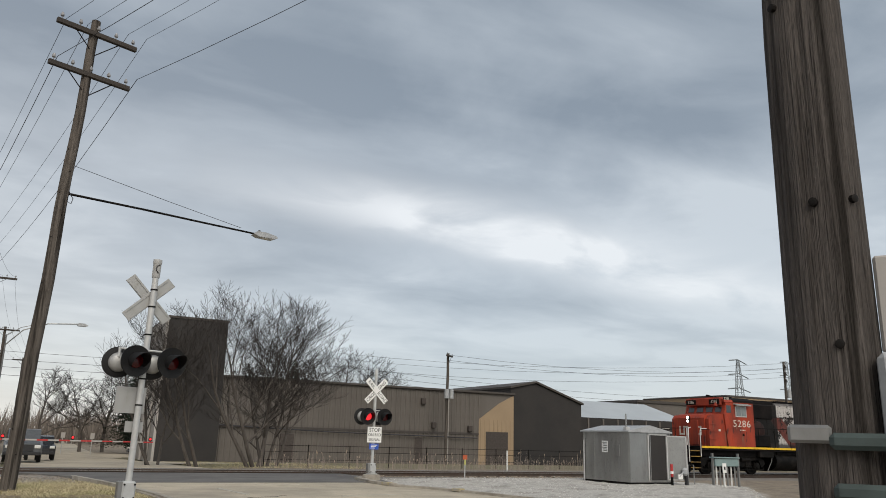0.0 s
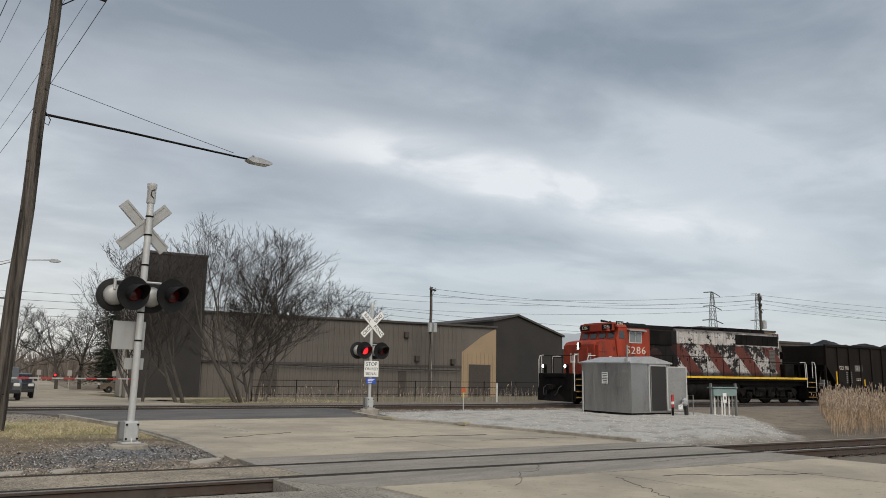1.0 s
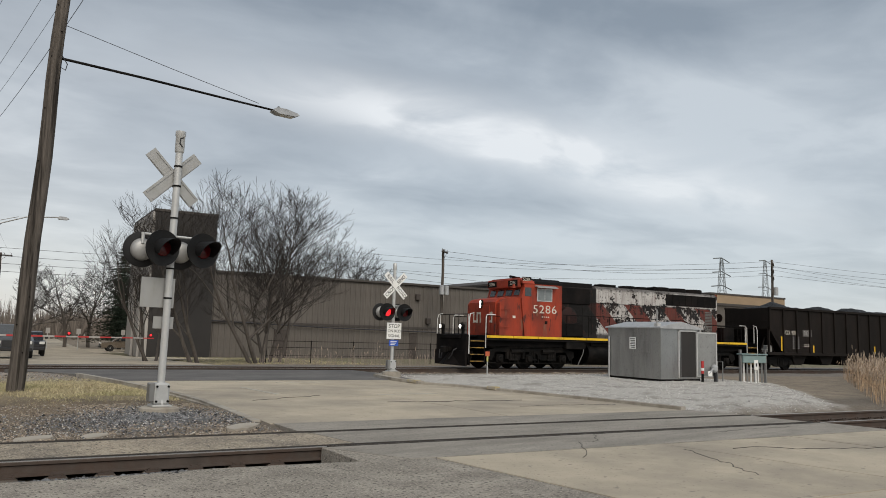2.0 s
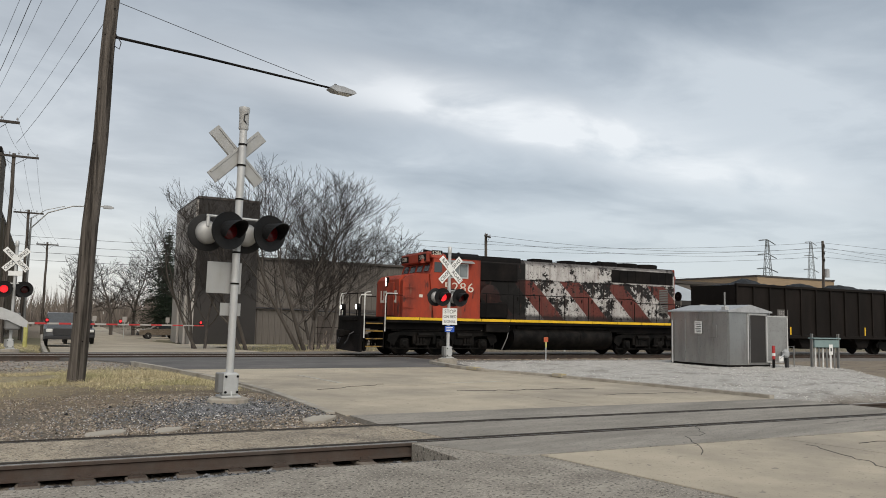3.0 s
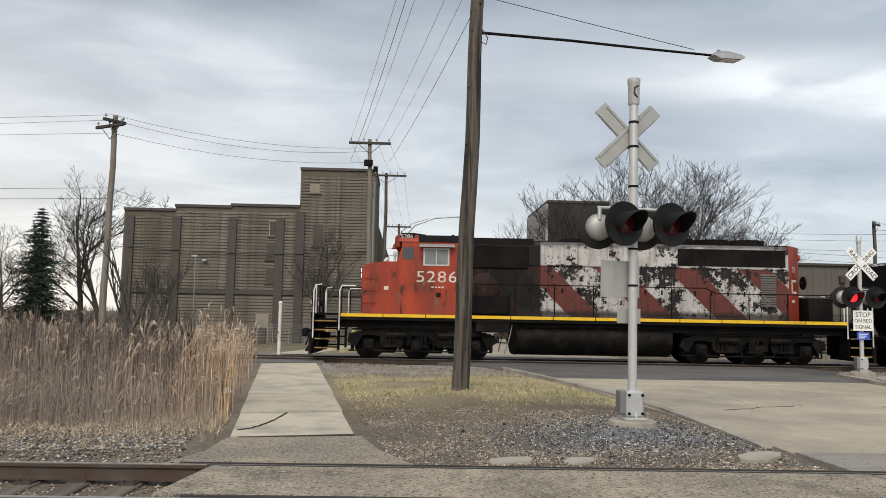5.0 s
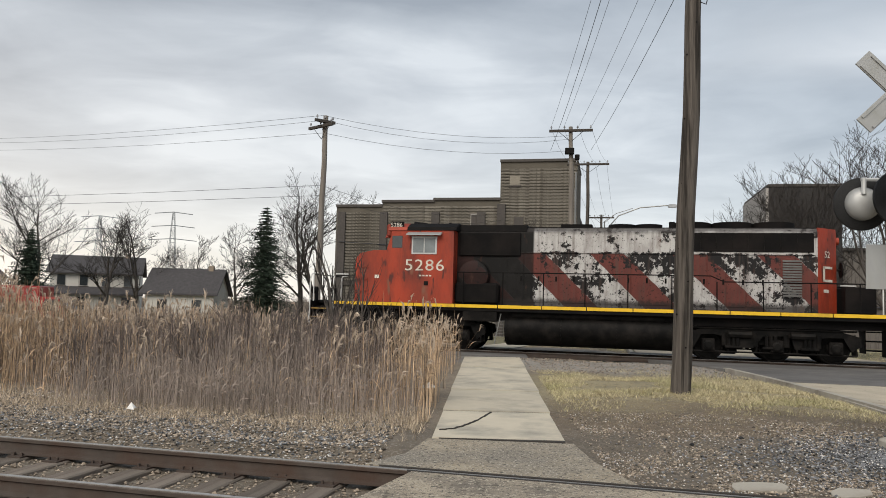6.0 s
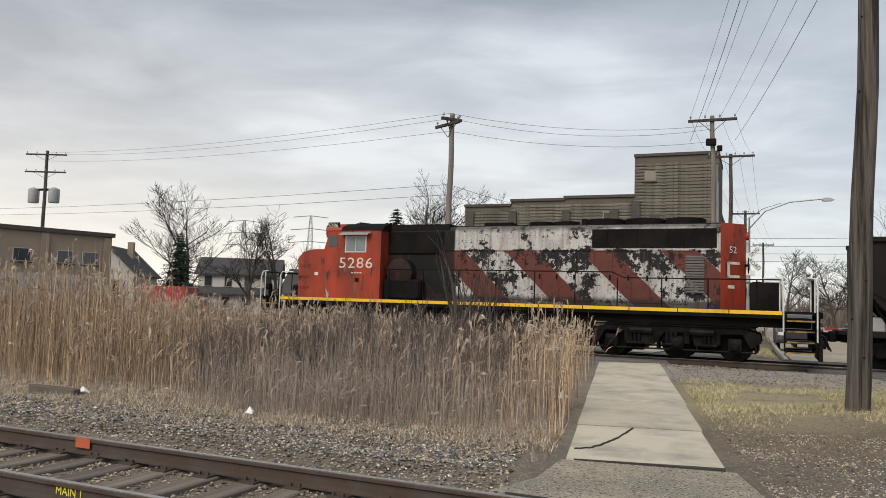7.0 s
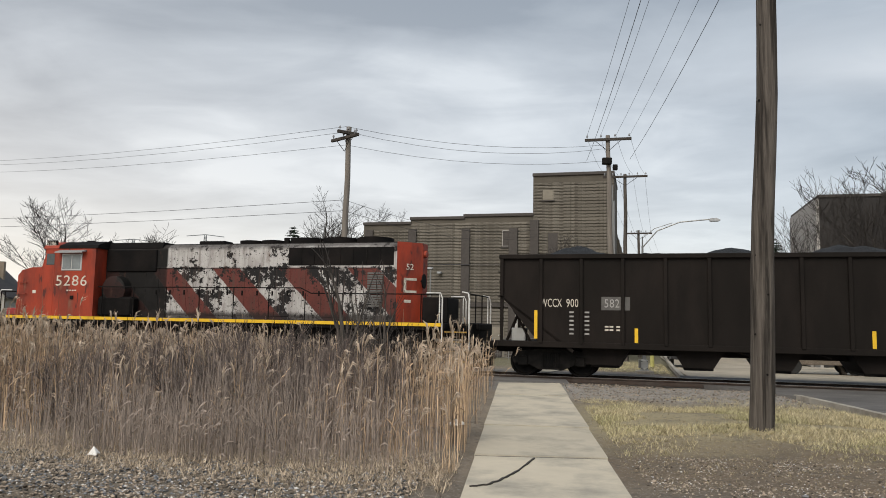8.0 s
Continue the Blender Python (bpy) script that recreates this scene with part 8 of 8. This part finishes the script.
def make_trees():
    F = lambda s, v: (*far_xy(s, v)[:2], drop(v))
    bare_tree("large bare multi-stemmed tree beside the crossing", *F(17.2, 8.5), 10.2, 1.35, 11, 4, 1.3, 5, lean=0.50, rise=0.2)
    bare_tree("bare multi-stemmed tree by the dark block", *F(14.3, 9.2), 9.0, 1.3, 12, 2, 1.3, 5, lean=0.45, rise=0.2)
    bare_tree("bare tree by the dark block", *F(18.2, 9.6), 8.4, 1.35, 13, 3, 1.3, 5, lean=0.55, rise=0.18)
    bare_tree("bare young tree by the lot fence", *F(12.4, 11.5), 7.6, 1.2, 14, 3, 1.2, 4, lean=0.4, rise=0.2)
    for i, (s, v, h) in enumerate(((40, 56, 14), (45, 57, 13), (36.5, 60, 11.5))):
        bare_tree("bare tree rising behind the warehouse roof", *F(s, v), h, 1.25, 20 + i, 1, 2.4, 5, "trees behind the warehouse", rise=0.08)
    spruce("dark spruce behind the warehouse", *F(34.2, 56), 11.5, 1)
    for i, (s, v, h) in enumerate(((8.5, 84, 10.5), (12.6, 72, 10.0), (15.4, 74, 10.8), (19.5, 80, 9.5))):
        bare_tree("bare street tree down the far street", *F(s, v), h * 1.15, 1.35, 30 + i, 1, 2.6, 5, "trees down the street", start=0.3, rise=0.06)
    spruce("dark spruce down the far street", *F(18.0, 66), 13.0, 2)
    spruce("tall dark spruce beyond the reeds", -20.8, 76.0, -0.9, 11.2, 3)
    spruce("small dark evergreen among houses", -40.8, 72.1, -0.9, 8.4, 4)
    for i, (x, y, h) in enumerate(((-44.1, 79.4, 12.6), (-40.0, 84.1, 12.0), (-37.3, 85.4, 12.4), (-29.1, 93.0, 10.5), (-20, 86, 15.5), (-17, 82, 13), (-58, 96, 11), (-12, 84, 13), (-33.5, 90, 10))):
        bare_tree("bare tree among the houses beyond the reeds", x, y, -0.95, h * 1.08, 1.3, 40 + i, 1, 2.4, 5, "trees among the houses", rise=0.10)
    bare_tree("bare tree against the brick building", *F(-2.2, 26.6), 8.6, 1.15, 60, 2, 1.8, 4, lean=0.3, start=0.35)
    bare_tree("bare small tree against the brick building", *F(-12.6, 26.0), 6.4, 0.9, 61, 2, 1.3, 4, lean=0.3)
    # the spindly saplings out of the reeds
    for i, (x, y, h, st) in enumerate(((-3.09, 21.82, 3.9, 1), (-2.75, 21.9, 2.6, 2), (-4.9, 22.6, 2.4, 2), (-2.2, 22.3, 2.2, 2), (-4.2, 29.5, 4.2, 2), (-3.5, 24.0, 2.6, 2), (-5.4, 21.5, 1.9, 3))):
        bare_tree("spindly bare sapling growing out of the reeds", x, y, -0.05, h, 0.7, 70 + i, st, 0.85, 2, "saplings in the reeds", lean=0.35, start=0.4)
    # thickets of purple-grey brush among the reeds
    for i, (x, y, h) in enumerate(((-3.3, 21.2, 1.75), (-4.3, 21.6, 1.95), (-5.2, 21.2, 1.6), (-3.8, 22.6, 2.0), (-6.3, 22.0, 1.7), (-2.6, 22.0, 1.5), (-4.9, 20.6, 1.35), (-7.4, 21.8, 1.5))):
        bush = bare_tree("bare purple-grey brush growing among the reeds", x, y, lay(x, y), h * 1.05, 0.75, 90 + i, 8, 0.62, 3, "brush among the reeds", lean=0.75, start=0.2, rise=0.3)
        for c in bush.children:
            c.data.materials[0] = M_BRUSH
    # grey belt of far woods
    rnd = random.Random(5)
    g = Geo()
    for i in range(2600):
        s, v = rnd.uniform(-260, 330), rnd.uniform(118, 175)
        x, y, _ = far_xy(s, v)
        h = (rnd.uniform(2.4, 4.4) + 1.2 * noise.noise((s * 0.02, 0, 0))) * (1 + 0.9 * smooth(-25, 0, s) * (1 - smooth(60, 90, s)))
        for k in range(12):
            dx, dy = rnd.gauss(0, 1.5), rnd.gauss(0, 1.0)
            w = rnd.uniform(0.05, 0.14)
            g.add([(x - w, y, -1.0), (x + w, y, -1.0), (x + dx, y + dy, h * rnd.uniform(0.6, 1.0) - 1)], [(0, 1, 2)])
    tagged(new("far_woods", g.quick("far_woods", M_WOODS)), "grey belt of bare far woods on the horizon", "woods", kind="stuff")


make_trees()


# ------------------------------------------------------------ reeds, scrub and grass
def reeds(name, label, count, place, height, seed, plume=0.75, mat=None, thin=1.0):
    rnd = random.Random(seed)
    g, pl = Geo(), Geo()
    done = 0
    while done < count:
        p = place(rnd)
        if p is None:
            continue
        done += 1
        x, y, k = p
        z = lay(x, y) - 0.03
        h = rnd.gauss(height(x, y), 0.2) * k * (1.22 if rnd.random() < 0.07 else 1.0)
        if h < 0.2:
            continue
        a, b = rnd.gauss(0, 0.05), rnd.gauss(0, 0.05)
        if rnd.random() < 0.05:
            a *= 6
        r = rnd.uniform(0.0024, 0.0060) * thin
        ang = rnd.uniform(0, 6.28)
        cx, cy = math.cos(ang) * r, math.sin(ang) * r
        mx, my = x + a * h * 0.4, y + b * h * 0.4
        tx, ty = x + a * h + rnd.gauss(0, 0.03), y + b * h
        g.add([(x - cx, y - cy, z), (x + cx, y + cy, z), (mx + cx * 0.8, my + cy * 0.8, z + h * 0.5), (mx - cx * 0.8, my - cy * 0.8, z + h * 0.5), (tx + cx * 0.5, ty + cy * 0.5, z + h), (tx - cx * 0.5, ty - cy * 0.5, z + h),
               (x + cy, y - cx, z), (mx + cy * 0.8, my - cx * 0.8, z + h * 0.5), (tx + cy * 0.5, ty - cx * 0.5, z + h)],
              [(0, 1, 2, 3), (3, 2, 4, 5), (1, 6, 7, 2), (2, 7, 8, 4), (6, 0, 3, 7), (7, 3, 5, 8)])
        for j in range(1 if rnd.random() < 0.38 else 0):
            f = rnd.uniform(0.25, 0.85)
            u = rnd.uniform(0, 6.28)
            l = rnd.uniform(0.05, 0.22)
            bx, by, bz = x + (tx - x) * f, y + (ty - y) * f, z + h * f
            ex, ey, ez = bx + math.cos(u) * l, by + math.sin(u) * l * 0.8, bz + rnd.uniform(0.0, 0.30)
            w = 0.0055 * thin
            g.add([(bx, by, bz), (bx + (ex - bx) * 0.5 - math.sin(u) * w, by + (ey - by) * 0.5 + math.cos(u) * w, bz + (ez - bz) * 0.5 + 0.05), (ex, ey, ez), (bx + (ex - bx) * 0.5 + math.sin(u) * w, by + (ey - by) * 0.5 - math.cos(u) * w, bz + (ez - bz) * 0.5 + 0.03)], [(0, 1, 2, 3)])
        if rnd.random() < plume:
            dx, dy = rnd.uniform(-0.10, 0.16), rnd.uniform(-0.06, 0.06)
            for j in range(7):
                w = rnd.uniform(0.006, 0.020)
                u = rnd.uniform(0, 3.14)
                c, s = math.cos(u) * w, math.sin(u) * w
                o = rnd.uniform(-0.05, 0.05)
                l = rnd.uniform(0.10, 0.26)
                pl.add([(tx, ty, z + h - 0.05), (tx + dx * 0.5 + c, ty + dy * 0.5 + s, z + h + l * 0.45), (tx + dx + o, ty + dy + o, z + h + l * (1 - 0.8 * abs(dx) / 0.16)), (tx + dx * 0.45 - c, ty + dy * 0.5 - s, z + h + l * 0.4)], [(0, 1, 2, 3)])
    ob = tagged(new(name, g.quick(name, mat or M_REED)), label, "reeds", kind="stuff")
    if pl.f:
        o = new("plumes", pl.quick("plumes", M_PLUME))
        o.parent = ob
        tagged(o, kind="stuff")
    return ob


def left_bed(rnd):
    y = rnd.uniform(17.6, 31.5)
    x = rnd.uniform(-34, -0.95)
    front = 18.6 + 0.16 * max(0, -x - 1.2) + 0.8 * noise.noise((x * 0.5, 0, 0))
    if y < front:
        return None
    if noise.noise((x * 1.3, y * 1.1, 7)) < -0.05 and rnd.random() < 0.85:
        return None
    if y < front + 1.3 and rnd.random() < 0.55:
        return None
    if x > -6 and y > front + 3.2 and rnd.random() < 0.6:
        return None
    if y > front + 5 and rnd.random() < 0.45:
        return None
    if x < -16 and rnd.random() < 0.45:
        return None
    return x, y, (0.45 + 0.55 * smooth(0.0, 1.6, y - front + rnd.uniform(-0.6, 0.6))) * (0.9 if -6.0 < x < -2.2 else 1.0)


bed_h = lambda x, y: 1.06 + 0.95 * smooth(7.5, 12.0, -x) * (1 - smooth(22.5, 25.5, y)) + 0.36 * noise.noise((x * 0.7, y * 0.7, 1))
reeds("reed_bed", "tall dry tan reeds with feathery plumes beside the track", 19000, left_bed, bed_h, 21, 0.24)
reeds("scrub", "grey dead scrub stems before the reeds", 4200, lambda r: (lambda x, y: (x, y, 1.0) if x < -1.2 and y > 18.0 + 0.16 * max(0, -x - 1.2) else None)(r.gauss(-4.2, 1.5), r.uniform(17.9, 21.0)), lambda x, y: 0.34 + 0.24 * (y - 18.2), 22, 0.0, M_SCRUB, 0.8)
reeds("scrub", "dark brown dead stems among the reeds", 5200, lambda r: (lambda x, y: (x, y, 1.0) if x < -2.0 and y > 19.6 + 0.16 * max(0, -x - 1.2) else None)(r.gauss(-5.2, 2.0), r.uniform(19.6, 23.5)), lambda x, y: 1.05 + 0.3 * noise.noise((x * 0.9, y * 0.9, 3)), 26, 0.0, M_BRUSH, 0.8)
reeds("reed_bed", "dry reeds beyond the gravel pad", 4200, lambda r: (lambda x, y: (x, y, 1.0) if near_y(x, 1.9) < y < 10.2 + 0.47 * (x - 20.3) else None)(r.uniform(20.8, 42), r.uniform(5.0, 20.0)), lambda x, y: 0.80 + 0.2 * noise.noise((x * 0.5, y * 0.5, 1)), 23)
reeds("reed_bed", "dry weeds along the far side of the main track", 2500, lambda r: (lambda s, v: (*far_xy(s, v)[:2], 1.0))(r.choice((r.uniform(-40, -3), r.uniform(17, 58))), r.uniform(3.0, 8.5)), lambda x, y: 0.6, 24, 0.1, M_SCRUB, 1.6)


def tufts(name, label, count, place, hh, seed, mat=None):
    rnd = random.Random(seed)
    g = Geo()
    for _ in range(count):
        p = place(rnd)
        if p is None:
            continue
        x, y = p
        z = lay(x, y) - 0.01
        for j in range(5):
            u, l = rnd.uniform(0, 6.28), rnd.uniform(*hh)
            dx, dy = math.cos(u) * l * 0.7, math.sin(u) * l * 0.7
            w = rnd.uniform(0.003, 0.006)
            ox, oy = rnd.uniform(-0.03, 0.03), rnd.uniform(-0.03, 0.03)
            g.add([(x + ox - math.sin(u) * w, y + oy + math.cos(u) * w, z), (x + ox + math.sin(u) * w, y + oy - math.cos(u) * w, z), (x + ox + dx, y + oy + dy, z + l * rnd.uniform(0.35, 0.9))], [(0, 1, 2)])
    return tagged(new(name, g.quick(name, mat or M_GRASS)), label, "grass", kind="stuff")


def verge(rnd):
    x, y = rnd.uniform(1.1, 6.9), rnd.gauss(23.6, 1.9)
    if not 19.6 < y < 28.5 or noise.noise((x * 0.55, y * 0.8, 5)) + rnd.gauss(0, 0.08) < -0.02 - 0.06 * (x - 1.5):
        return None
    return x, y


tufts("grass", "dry yellow-green grass on the verge round the pole", 19000, verge, (0.03, 0.13), 31)
tufts("grass", "sparse dry grass on the bare verge", 4500, lambda r: (r.uniform(1.0, 6.4), r.gauss(21.0, 1.9)), (0.02, 0.06), 32, M_THATCH)
tufts("dry_thatch", "broken dry stalks lying before the reeds", 9000, lambda r: (lambda x: (x, 17.6 + 0.16 * max(0, -x - 1.2) + r.gauss(0.6, 0.6)))(r.uniform(-14, -0.95)), (0.04, 0.16), 33, M_DEBRIS)
tufts("grass", "grass strip beyond the main track", 6000, lambda r: far_xy(r.choice((r.uniform(0.6, 4.8), r.uniform(14.5, 24))), r.uniform(6.0, 24))[:2], (0.08, 0.20), 34)


# ------------------------------------------------------------ what moves
# seconds and the place of the locomotive's front end along the far track
RUN = [(0.0, 38.20), (0.5, 34.45), (1.0, 30.71), (1.5, 26.97), (3.0, 15.68), (3.5, 11.87), (4.0, 8.07), (4.5, 4.27), (5.0, 0.47), (6.5, -10.83), (7.0, -14.66), (7.5, -18.38), (8.0, -21.95)]


def motions():
    rail = 0.08
    walk(loco, [(t, TRACK @ pose(x, 0, rail)) for t, x in RUN])
    walk(hopper, [(t, TRACK @ pose(x + 21.35, 0, rail)) for t, x in RUN])
    times = [k / 15 for k in range(121)]
    at = lambda t: float(np.interp(t, [a for a, _ in RUN], [b for _, b in RUN]))
    for ws, x, r in loco_wheels + hopper_wheels:
        walk(ws, [(t, pose(x, 0, r, 0, math.degrees((at(t) - RUN[0][1]) / r), 0)) for t in times])
    # the bronze car waits in the street, then turns round before the gate
    walk(bronze, [(t, pose(*far_xy(s, v, drop(v)), 0, 0, a + FAR_ANGLE)) for t, s, v, a in
                  ((0.0, 16.5, 57.0, 0), (2.0, 14.8, 56.5, 0), (3.5, 13.6, 56.0, 0), (4.5, 12.6, 54.0, 30), (5.5, 12.2, 42.0, 75), (6.5, 12.2, 26.0, 85), (7.3, 11.2, 15.0, 45), (8.0, 8.9, 11.6, 5))])


motions()
